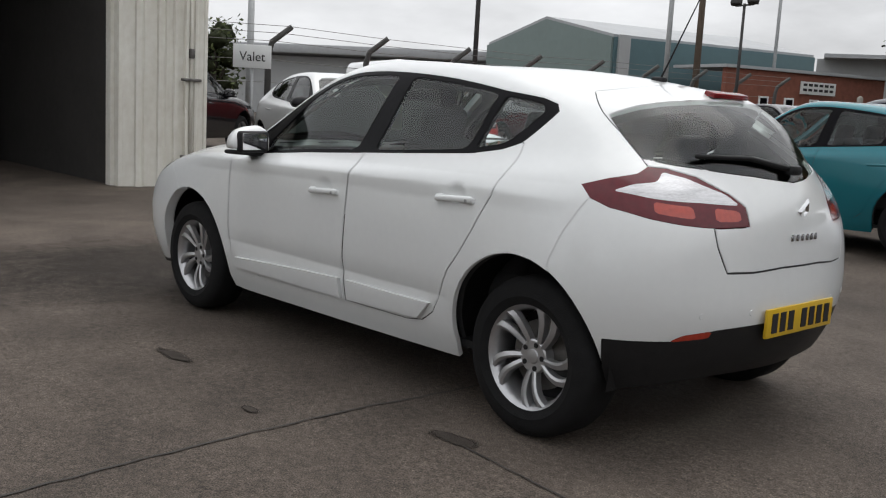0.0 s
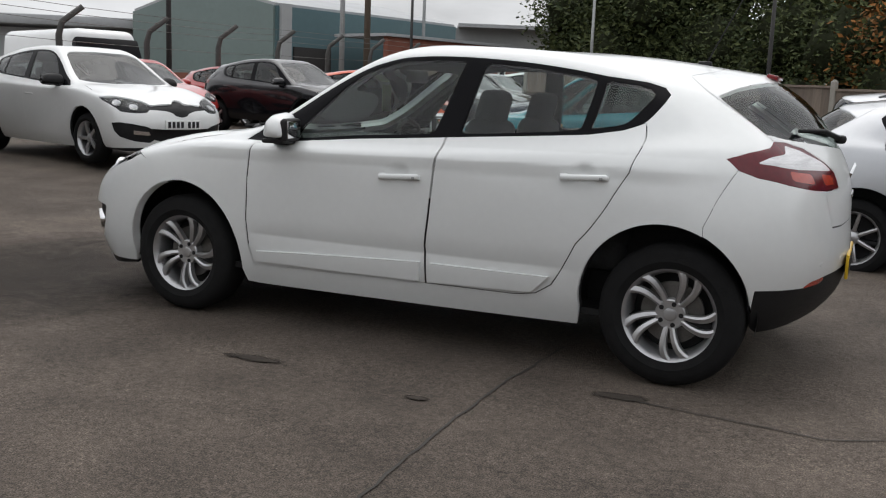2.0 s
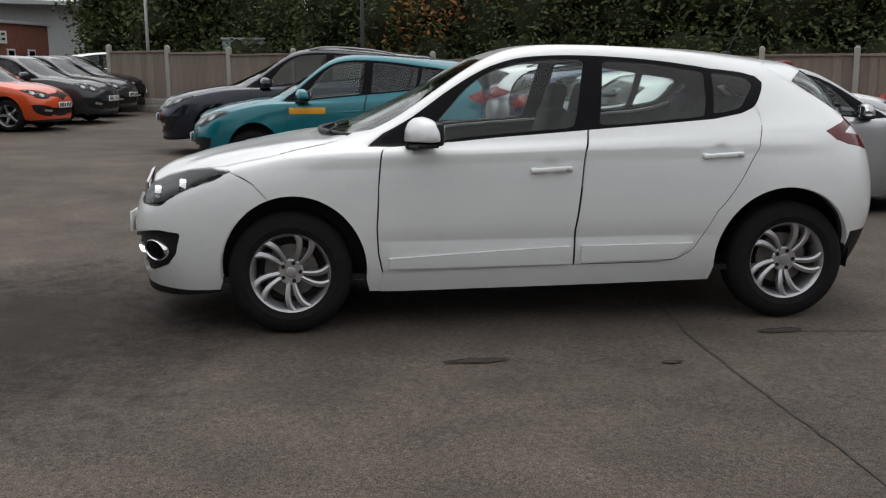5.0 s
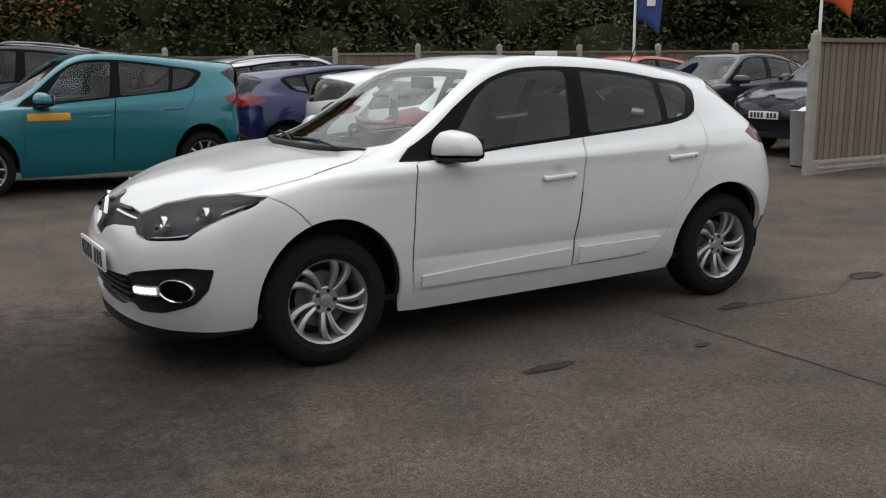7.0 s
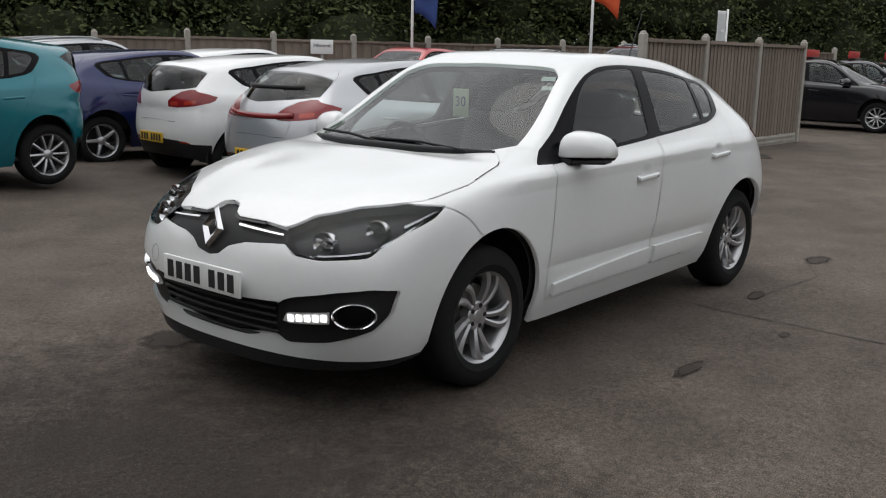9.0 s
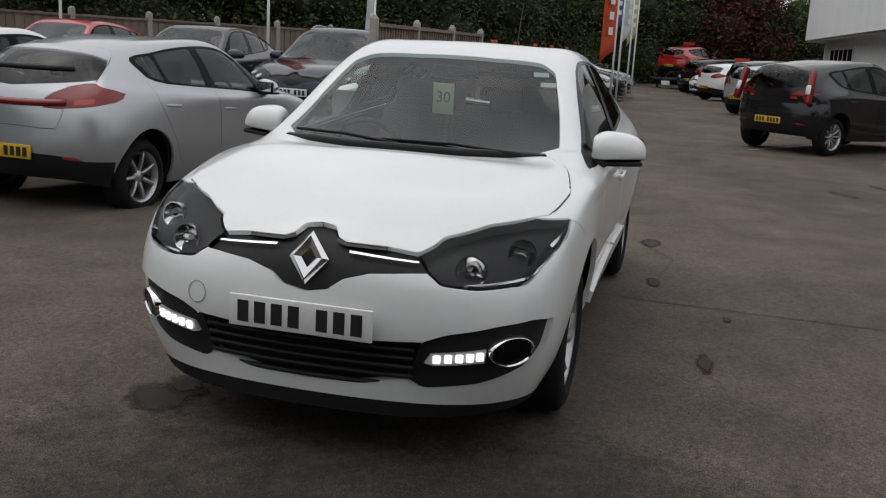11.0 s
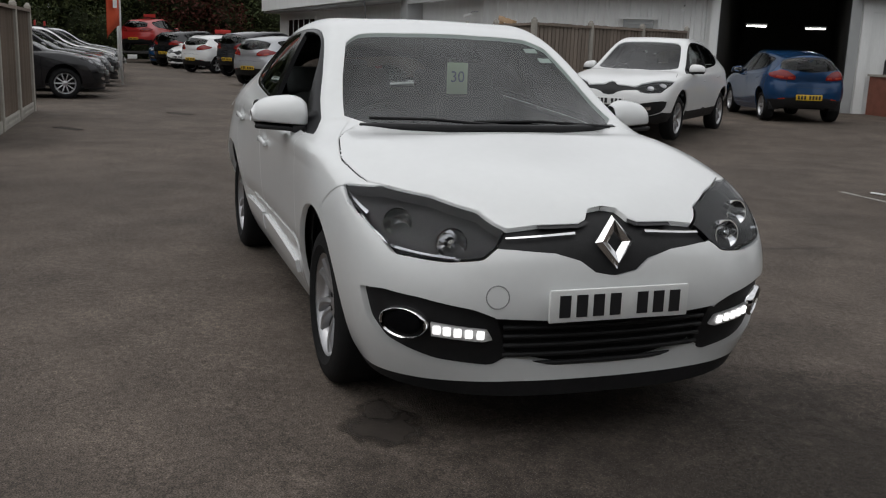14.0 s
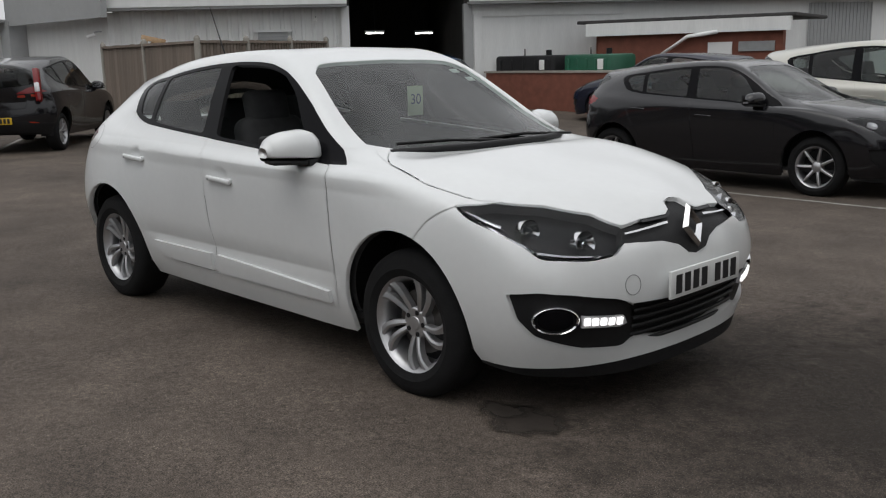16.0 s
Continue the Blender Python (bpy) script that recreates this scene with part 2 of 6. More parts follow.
REAR_PANE = [(8.24, 5.98), (8.73, 5.93), (9.27, 5.87), (9.02, 5.06), (8.55, 5.04), (8.12, 5.03)]
QUARTER_PANE = [(9.36, 5.86), (9.84, 5.86), (9.88, 5.70), (9.42, 5.16), (9.10, 5.08)]
FRONT_DOOR = [(6.23, .90), (6.18, 1.6), (6.17, 2.37), (6.20, 3.40), (6.27, 4.60), (6.35, 5.1), (8.05, 5.3), (8.03, 4.93), (7.97, 3.27), (7.93, 2.23), (7.93, 1.0)]
REAR_DOOR = [(7.93, 1.0), (7.93, 2.23), (7.97, 3.27), (8.03, 4.93), (8.05, 5.3), (9.5, 5.3), (9.63, 5.17), (9.57, 4.63), (9.53, 3.83), (9.36, 3.3), (9.10, 2.60), (8.98, 1.9),
             (8.90, 1.45), (8.77, 1.12), (8.6, 1.0)]
HEADLIGHT = [(.99, 4.85), (1.37, 5.40), (2.03, 5.45), (2.80, 5.23), (3.45, 4.75), (3.77, 4.43), (3.57, 4.12), (2.97, 4.0), (2.6, 3.75), (2.40, 3.43), (1.60, 3.47), (1.20, 3.64), (1.05, 4.1)]
UPPER_GRILLE = [(0, 6.30), (.17, 6.07), (.22, 5.3), (.30, 5.05), (.70, 5.03), (.99, 4.85), (1.05, 4.1), (.90, 4.07), (.53, 3.90), (.32, 3.6), (.20, 3.22), (0, 3.08)]
FOG_PANEL = [(3.17, 2.33), (2.6, 2.45), (2.03, 2.40), (1.37, 2.20), (1.13, 2.0), (1.0, .95), (1.17, .72), (1.87, .83), (2.33, 1.02), (2.7, 1.2), (3.03, 1.67)]
LOWER_GRILLE = [(0, 1.9), (.6, 1.93), (1.13, 2.0), (1.0, .95), (.5, .72), (0, .67)]
DAY_LAMP = [(1.17, 1.43), (1.23, 1.67), (1.90, 1.80), (1.90, 1.47), (1.27, 1.37)]
FRONT_LIP = [(0, .36), (.93, .36), (1.6, .33), (2.37, .27), (3.07, .19), (3.93, .12), (3.95, 0), (0, 0)]
TAIL_LAMP = [(10.47, 4.23), (10.77, 4.47), (11.17, 4.70), (11.40, 4.93), (11.83, 5.00), (12.30, 4.93), (12.73, 4.63), (12.95, 4.37), (13.00, 3.97), (12.47, 3.90), (11.47, 3.87), (10.90, 3.90), (10.63, 4.00)]
TAIL_WHITE = [(10.87, 4.20), (11.13, 4.43), (11.55, 4.63), (11.70, 4.90), (12.13, 4.87), (12.67, 4.63), (12.87, 4.40), (12.27, 4.37), (11.43, 4.23)]
TAIL_GLOW = [(11.55, 3.98), (11.5, 4.18), (12.15, 4.26), (12.2, 4.02)]
TAIL_GLOW_IN = [(12.5, 4.02), (12.48, 4.3), (12.85, 4.28), (12.88, 4.06)]
REAR_PANE_BACK = [(14, 6.85), (12.93, 6.83), (12.03, 6.67), (11.53, 6.47), (10.97, 6.00), (11.17, 5.63), (11.37, 5.12), (12.37, 5.13), (13.20, 5.07), (14, 4.97)]
TAILGATE = [(10.47, 6.57), (10.93, 7.40), (11.0, 8), (14, 8), (14, 3.13), (13.6, 3.13), (13.13, 3.07), (12.7, 3.07), (12.53, 3.57), (12.47, 3.9), (12.0, 4.4), (11.40, 4.93), (11.1, 5.6), (10.80, 6.0)]
REAR_BUMPER = [(10.63, 4.0), (10.43, 3.47), (10.30, 3.03), (10.35, 1.5), (10.6, 0), (14, 0), (14, 3.13), (13.6, 3.13), (13.13, 3.07), (12.7, 3.07), (12.53, 3.57), (12.47, 3.9), (11.47, 3.87), (10.9, 3.9)]
REAR_VALANCE = [(10.97, 1.63), (11.90, 1.57), (12.57, 1.77), (13.30, 1.83), (14, 1.85), (14, 0), (10.9, 0)]
REFLECTOR = [(11.90, 1.57), (12.10, 1.70), (12.53, 1.76), (12.47, 1.60)]
FRONT_BUMPER = [(0, 0), (0, 6.5), (1, 6), (2, 5.8), (3.0, 5.5), (3.80, 4.33), (4.43, 3.53), (4.73, 3.03), (4.4, 2), (4.0, 0)]
FRONT_WING = [(3.0, 5.5), (3.80, 4.33), (4.43, 3.53), (4.73, 3.03), (4.4, 2), (4.0, 0), (6.2, 0), (6.23, .90), (6.18, 1.6), (6.17, 2.37), (6.20, 3.40), (6.27, 4.60), (6.30, 4.86), (6.03, 5.03),
              (6.04, 5.35), (6.07, 5.62), (5.47, 6.3), (4.93, 5.70), (4.23, 5.03), (3.17, 5.07)]


def side_uv(x, z):
    """The (u, v) of the places on the left flank that lie at (x, z)."""
    x, z = np.asarray(x, float), np.asarray(z, float)
    k = (FLANK[0][:, None] - x) ** 2 + (FLANK[2][:, None] - z) ** 2
    i = k.argmin(0)
    uv = np.stack([FLANK_UV[0][i], FLANK_UV[1][i]], 1)
    for _ in range(3):
        uv = settle(uv, np.stack([x, 0 * x, z], 1), (1, 0, 1))
    return uv


def settle(uv, want, axes):
    """One step of (u, v) towards the place that is wanted."""
    a, e = np.array(axes, float), 1e-3
    p = skin(uv[:, 0], uv[:, 1])[0]
    du, dv = (skin(uv[:, 0] + e, uv[:, 1])[0] - p) / e * a, (skin(uv[:, 0], uv[:, 1] + e)[0] - p) / e * a
    r = (want - p) * a
    uu, vv, ww, ur, vr = (du * du).sum(1) + 1e-6, (dv * dv).sum(1) + 1e-6, (du * dv).sum(1), (du * r).sum(1), (dv * r).sum(1)
    det = uu * vv - ww * ww + 1e-12
    step = np.stack([(vv * ur - ww * vr) / det, (uu * vr - ww * ur) / det], 1)
    return np.clip(uv + np.clip(step, -.06, .06), 0, (NU, NV))


def near_uv(points):
    q = np.array(points, float)
    i = ((SKIN[:, None] - q) ** 2).sum(-1).argmin(0)
    uv = SKIN_UV[i]
    for _ in range(2):
        uv = settle(uv, q, (1, 1, 1))
    return [tuple(r) for r in uv]


_u, _v = np.meshgrid(np.linspace(0, NU, 281), np.linspace(0, NV, 161), indexing="ij")
SKIN = skin(_u, _v)[0].reshape(-1, 3)
SKIN_UV = np.stack([_u.ravel(), _v.ravel()], 1)
_m = (SKIN[:, 1] > 0.55) & (SKIN[:, 2] < 1.0)
FLANK, FLANK_UV = SKIN[_m].T, SKIN_UV[_m].T


def arch(cx, cz, rx, rz):
    a = np.radians(np.linspace(-8, 188, 40))
    pts = side_uv(cx + rx * np.cos(a), cz + rz * np.sin(a))
    foot = side_uv([cx - rx * 1.03, cx + rx * 1.03], [0.2, 0.2])[:, 0]
    return [(foot[1], 0)] + [tuple(p) for p in pts] + [(foot[0], 0)]


ARCH_FRONT = arch(1.30, .325, .368, .392)
ARCH_REAR = arch(-1.283, .345, .370, .374)
_screen = near_uv([(1.143, .15, 1.0), (1.143, .273, .997), (1.085, .44, 1.0), (1.01, .56, 1.0), (.887, .643, 1.031), (.608, .588, 1.193), (.377, .522, 1.343), (.30, .44, 1.389), (.28, .2, 1.40)])
WINDSCREEN = [(near_uv([(1.16, 0, 1.003)])[0][0], NV)] + _screen + [(near_uv([(.275, 0, 1.405)])[0][0], NV)]
BONNET = [(0, NV), (0, 6.30), (.17, 6.07), (.22, 5.3), (.30, 5.05), (.70, 5.03), (.99, 4.85), (1.37, 5.40), (2.03, 5.45), (2.80, 5.23), (3.17, 5.07), (4.23, 5.03), (4.93, 5.65)]
BONNET += near_uv([(1.01, .62, .985), (1.02, .56, .995), (1.095, .44, .995), (1.153, .273, .993)]) + [(near_uv([(1.175, 0, .998)])[0][0], NV)]


def rounded(poly, keep=35.0):
    """The outline with its gentle corners drawn round."""
    p, out = np.array(poly, float), []
    for i in range(len(p)):
        a, b, c = p[i - 1], p[i], p[(i + 1) % len(p)]
        edge = any(abs(b[0] - e) < 1e-6 for e in (0, NU)) or any(abs(b[1] - e) < 1e-6 for e in (0, NV))
        if edge:
            out.append(tuple(b))
        else:
            for k in (-1, 0, 1):
                n = a if k < 0 else c
                w = min(0.18, 0.055 / (math.dist(n, b) + 1e-9)) * abs(k)
                q = b * (1 - w) + n * w
                if not k:
                    wa, wc = (min(0.10, 0.022 / (math.dist(e, b) + 1e-9)) for e in (a, c))
                    q = b * (1 - wa - wc) + a * wa + c * wc
                out.append(tuple(q))
    return out


FEATURES = [("hole", ARCH_FRONT, 0), ("hole", ARCH_REAR, 0), ("front_window", FRONT_PANE, 1), ("rear_window", REAR_PANE, 1), ("quarter_window", QUARTER_PANE, 1), ("window_trim", GREENHOUSE, 0),
            ("windscreen", WINDSCREEN, 0), ("headlight", HEADLIGHT, 1), ("daytime_lamp", DAY_LAMP, 0), ("upper_grille", UPPER_GRILLE, 0), ("fog_panel", FOG_PANEL, 1), ("lower_grille", LOWER_GRILLE, 0),
            ("front_lip", FRONT_LIP, 0), ("bonnet", BONNET, 0), ("tail_clear", TAIL_WHITE, 1), ("tail_glow", TAIL_GLOW, 1), ("tail_glow", TAIL_GLOW_IN, 1), ("tail_lamp", TAIL_LAMP, 0),
            ("rear_windscreen", REAR_PANE_BACK, 0), ("reflector", REFLECTOR, 1), ("rear_valance", REAR_VALANCE, 0), ("tailgate", TAILGATE, 0), ("rear_bumper", REAR_BUMPER, 0), ("front_door", FRONT_DOOR, 0),
            ("rear_door", REAR_DOOR, 0), ("front_bumper", FRONT_BUMPER, 0), ("front_wing", FRONT_WING, 0)]


def inside(poly, q):
    p, hit = np.array(poly), np.zeros(len(q), bool)
    for a, b in zip(p, np.roll(p, -1, 0)):
        cross = (a[1] > q[:, 1]) != (b[1] > q[:, 1])
        x = a[0] + (q[:, 1] - a[1]) * (b[0] - a[0]) / (b[1] - a[1] + 1e-15)
        hit ^= cross & (q[:, 0] < x)
    return hit


def cut_skin(du, dv, dishes=()):
    """The half body as triangles in (u, v), cut along every outline, and the part to which each one belongs."""
    from mathutils.geometry import delaunay_2d_cdt
    gu, gv = np.meshgrid(np.linspace(0, NU, round(NU / du) + 1), np.linspace(0, NV, round(NV / dv) + 1), indexing="ij")
    grid = np.stack([gu.ravel(), gv.ravel()], 1)
    fixed, edges, shapes = [], [], []
    for name, poly, soft in FEATURES:
        poly = rounded(poly) if soft else poly
        shapes.append((name, poly))
        loop = []
        for a, b in zip(np.array(poly), np.roll(np.array(poly), -1, 0)):
            n = max(1, int(np.ceil(np.hypot((b[0] - a[0]) / du, (b[1] - a[1]) / dv))))
            loop += [tuple(a + (b - a) * k / n) for k in range(n)]
        first = len(fixed)
        fixed += loop
        edges += [(first + k, first + (k + 1) % len(loop)) for k in range(len(loop))]
    fx = np.array(fixed) / (du, dv)
    keep = np.ones(len(grid), bool)
    for s in range(0, len(grid), 2000):
        d = ((grid[s : s + 2000, None] / (du, dv) - fx[None]) ** 2).sum(-1).min(1)
        keep[s : s + 2000] = d > 0.12
    rim = (grid[:, 0] < 1e-9) | (grid[:, 0] > NU - 1e-9) | (grid[:, 1] < 1e-9) | (grid[:, 1] > NV - 1e-9)
    pts = np.concatenate([np.array(fixed), grid[keep | rim]] + [np.array(d) for d in dishes])
    pts = np.clip(pts, (0, 0), (NU, NV))
    vs, _, fs, *_ = delaunay_2d_cdt([Vector(p) for p in pts.tolist()], edges, [], 0, 1e-4)
    uv = np.array([tuple(v) for v in vs])
    uv = np.clip(uv, (0, 0), (NU, NV))
    tri = np.array([f for f in fs if len(f) == 3])
    a, b, c = uv[tri[:, 0]], uv[tri[:, 1]], uv[tri[:, 2]]
    area = (b[:, 0] - a[:, 0]) * (c[:, 1] - a[:, 1]) - (b[:, 1] - a[:, 1]) * (c[:, 0] - a[:, 0])
    tri[area < 0] = tri[area < 0][:, ::-1]
    tri = tri[np.abs(area) > 1e-7]
    mid = uv[tri].mean(1)
    owner = np.full(len(tri), "body", dtype=object)
    free = np.ones(len(tri), bool)
    for name, poly in shapes:
        hit = free & inside(poly, mid)
        owner[hit] = name
        free &= ~hit
    return uv, tri, owner


def mesh_of(name, verts, faces, material, normals=None, smooth=True):
    me = bpy.data.meshes.new(name)
    me.from_pydata([tuple(v) for v in verts], [], [tuple(f) for f in faces])
    me.materials.append(material)
    if smooth:
        me.shade_smooth()
    if normals is not None:
        me.normals_split_custom_set_from_vertices([tuple(n) for n in normals])
    return me


def part(name, me, parent, label=""):
    ob = new(name, me)
    ob.parent = parent
    if label:
        ob["label"] = label
    return ob


def thing(name, label, category, at=None, group="", kind=""):
    ob = tagged(new(name), label, category, group, kind)
    ob.empty_display_size = 0.2
    if at is not None:
        ob.matrix_world = at
    return ob


def bm_mesh(name, bm, material, smooth=True):
    me = bpy.data.meshes.new(name)
    bm.to_mesh(me)
    bm.free()
    me.materials.append(material)
    if smooth:
        me.shade_smooth()
    return me


def add_box(bm, centre, size, turn=None, bevel=0.0, seg=2, taper=None):
    """A box in bm; taper: the top's size against the bottom's."""
    r = bmesh.ops.create_cube(bm, size=1)
    vs = r["verts"]
    for v in vs:
        k = taper if taper and v.co.z > 0 else (1, 1)
        v.co = Vector((v.co.x * size[0] * k[0], v.co.y * size[1] * k[1], v.co.z * size[2]))
    if bevel:
        es = list({e for v in vs for e in v.link_edges})
        r = bmesh.ops.bevel(bm, geom=es, offset=bevel, segments=seg, profile=0.5, affect="EDGES", clamp_overlap=True)
        vs = list({v for v in r["verts"]} | {v for v in vs if v.is_valid})
        seen, todo = set(vs), list(vs)
        while todo:
            for e in todo.pop().link_edges:
                for w in e.verts:
                    if w not in seen:
                        seen.add(w)
                        todo.append(w)
        vs = list(seen)
    m = Matrix.Translation(centre) @ (turn.to_4x4() if turn else Matrix())
    bmesh.ops.transform(bm, matrix=m, verts=vs)
    return vs


def box(name, centre, size, material, bevel=0.0, turn=None, seg=2, taper=None):
    bm = bmesh.new()
    add_box(bm, centre, size, turn, bevel, seg, taper)
    me = bm_mesh(name, bm, material, smooth=False)
    if bevel:
        me.shade_smooth()
        me.set_sharp_from_angle(angle=radians(35))
    return me


def lathe(name, profile, material, n=40, axis="y", centre=(0, 0, 0), arc=None):
    """A profile of (radius, along) turned about an axis."""
    verts, faces, m = [], [], len(profile)
    for i in range(n):
        a = 2 * math.pi * i / n if arc is None else arc[0] + (arc[1] - arc[0]) * i / (n - 1)
        for r, w in profile:
            c, s = r * math.cos(a), r * math.sin(a)
            p = {"y": (c, w, s), "z": (c, s, w), "x": (w, c, s)}[axis]
            verts.append(tuple(p[k] + centre[k] for k in range(3)))
    for i in range(n if arc is None else n - 1):
        for j in range(m - 1):
            a, b = i * m + j, ((i + 1) % n) * m + j
            f = (a, b, b + 1, a + 1)
            faces.append(f if axis != "y" else f[::-1])
    me = mesh_of(name, verts, faces, material)
    me.set_sharp_from_angle(angle=radians(40))
    return me


def tube(name, points, radius, material, n=8, taper=1.0):
    """A round bar through points."""
    verts, faces, m = [], [], len(points)
    for i, p in enumerate(points):
        p = Vector(p)
        d = (Vector(points[min(i + 1, m - 1)]) - Vector(points[max(i - 1, 0)])).normalized()
        side = d.orthogonal().normalized()
        up = d.cross(side)
        r = radius * (1 + (taper - 1) * i / max(1, m - 1))
        verts += [tuple(p + r * (math.cos(2 * math.pi * k / n) * side + math.sin(2 * math.pi * k / n) * up)) for k in range(n)]
    for i in range(m - 1):
        for k in range(n):
            a, b = i * n + k, i * n + (k + 1) % n
            faces.append((a, b, b + n, a + n))
    faces += [tuple(range(n))[::-1], tuple((m - 1) * n + k for k in range(n))]
    return mesh_of(name, verts, faces, material)


# ---- wheels ----
WHEEL_MESHES = {}


def wheel_meshes(kind):
    """Tyre, rim, spokes and disc of one wheel of radius 1/1, outside towards +y."""
    if kind in WHEEL_MESHES:
        return WHEEL_MESHES[kind]
    R, rim, w = 0.308, 0.205 if kind == "turbine" else 0.216, 0.10
    tyre = lathe("tyre", [(rim - .004, -w), (rim + .02, -w - .004), (R - .03, -w - .006), (R - .008, -w * .86), (R, -w * .6), (R, w * .6), (R - .008, w * .86), (R - .03, w + .003), (R - .05, w + .009), (rim + .035, w + .010), (rim + .028, w + .012), (rim + .022, w + .009), (rim + .010, w + .003), (rim - .004, w - .004)], TYRE, 56)
    barrel = lathe("rim", [(rim - .01, -w * .8), (rim - .03, -w * .5), (rim - .03, w * .3), (rim - .024, w * .62), (rim - .013, w * .84), (rim - .006, w * .90), (rim + .001, w * .97), (rim + .003, w * .90)], ALLOY, 56)
    turbine = kind == "turbine"
    hub = lathe("hub_cap", [(0, w * .66), (.020, w * .66), (.026, w * .645), (.029, w * .60), (.034, w * .60), (.060, w * .61), (.066, w * .56), (.066, 0)] if turbine else [(0, w * .70), (.022, w * .70), (.028, w * .66), (.05, w * .60), (.058, w * .5), (.058, 0)], ALLOY, 28)
    disc = lathe("brake_disc", [(.06, -.005), (.135, -.005), (.135, .012), (.06, .012)], STEEL, 36)
    back = lathe("wheel_back", [(0, -.04), (rim - .03, -.04)], BLACK, 36)
    blades, bolts = [], []
    count = {"turbine": 10, "five": 5, "star": 7, "ten": 10}[kind]
    for i in range(count):
        a0 = 2 * math.pi * (i + ((.17 if i % 2 else -.17) if turbine else 0)) / count
        verts, faces, m = [], [], 11
        for j in range(m):
            f = j / (m - 1)
            r = .050 + (rim - .008 - .050) * f
            a, lean = (a0 - .05 * f - .20 * f**3, .16 * f + .22 * f**3) if turbine else (a0, 0)
            half = {"turbine": .0115 + .0075 * f, "five": .026 - .006 * f, "star": .017 - .004 * f, "ten": .013}[kind]
            y = w * (.58 + .10 * math.sin(math.pi * f * .8) + .20 * f) if turbine else w * (.62 + .10 * math.sin(math.pi * f * .9) + .12 * f)
            t = Vector((-math.sin(a - lean), 0, math.cos(a - lean)))
            c = Vector((r * math.cos(a), 0, r * math.sin(a)))
            for s, d in ((-1, -.030), (-.86, -.002), (-.25, .003), (.86, -.003), (1, -.030)):
                p = c + t * half * s
                verts.append((p.x, y + d, p.z))
        for j in range(m - 1):
            for k in range(4):
                q = j * 5 + k
                faces.append((q, q + 5, q + 6, q + 1))
        blades.append(mesh_of("spoke", verts, faces, ALLOY, smooth=False))
    for i in range(5):
        a = 2 * math.pi * (i + .5) / 5
        bolts.append(lathe("wheel_bolt", [(.0105, w * .50), (.0105, w * .635), (.007, w * .64), (0, w * .62)], BLACK if turbine else STEEL, 10, "y", (.047 * math.cos(a), 0, .047 * math.sin(a))))
    WHEEL_MESHES[kind] = (tyre, barrel, hub, disc, back, blades, bolts)
    return WHEEL_MESHES[kind]


def add_wheel(root, kind, x, y, r, side, rough=False):
    tyre, barrel, hub, disc, back, blades, bolts = wheel_meshes(kind)
    hubob = new("wheel")
    hubob.parent = root
    k = r / .308
    hubob.matrix_local = Matrix.Translation((x, side * y, r)) @ (Matrix() if side > 0 else Matrix.Rotation(math.pi, 4, "Z")) @ Matrix.Diagonal((k, 1.0, k, 1))
    part("tyre", tyre, hubob, "black rubber tyre")
    part("rim", barrel, hubob, "silver alloy rim")
    part("hub_cap", hub, hubob)
    part("wheel_back", back, hubob)
    for b in blades:
        part("spoke", b, hubob)
    if not rough:
        part("brake_disc", disc, hubob, "grey steel brake disc")
        for b in bolts:
            part("wheel_bolt", b, hubob)


# ---- the car ----
def skin_of(uv, warp):
    p, e = warp(on_cage(CAGE, uv[:, 0], uv[:, 1])), 0.02
    u, v = uv[:, 0], uv[:, 1]
    du = warp(on_cage(CAGE, np.minimum(u + e, NU), v)) - warp(on_cage(CAGE, np.maximum(u - e, 0), v))
    dv = warp(on_cage(CAGE, u, np.minimum(v + e, NV))) - warp(on_cage(CAGE, u, np.maximum(v - e, 0)))
    n = np.cross(du, dv)
    return p, n / (np.linalg.norm(n, axis=1, keepdims=True) + 1e-12)


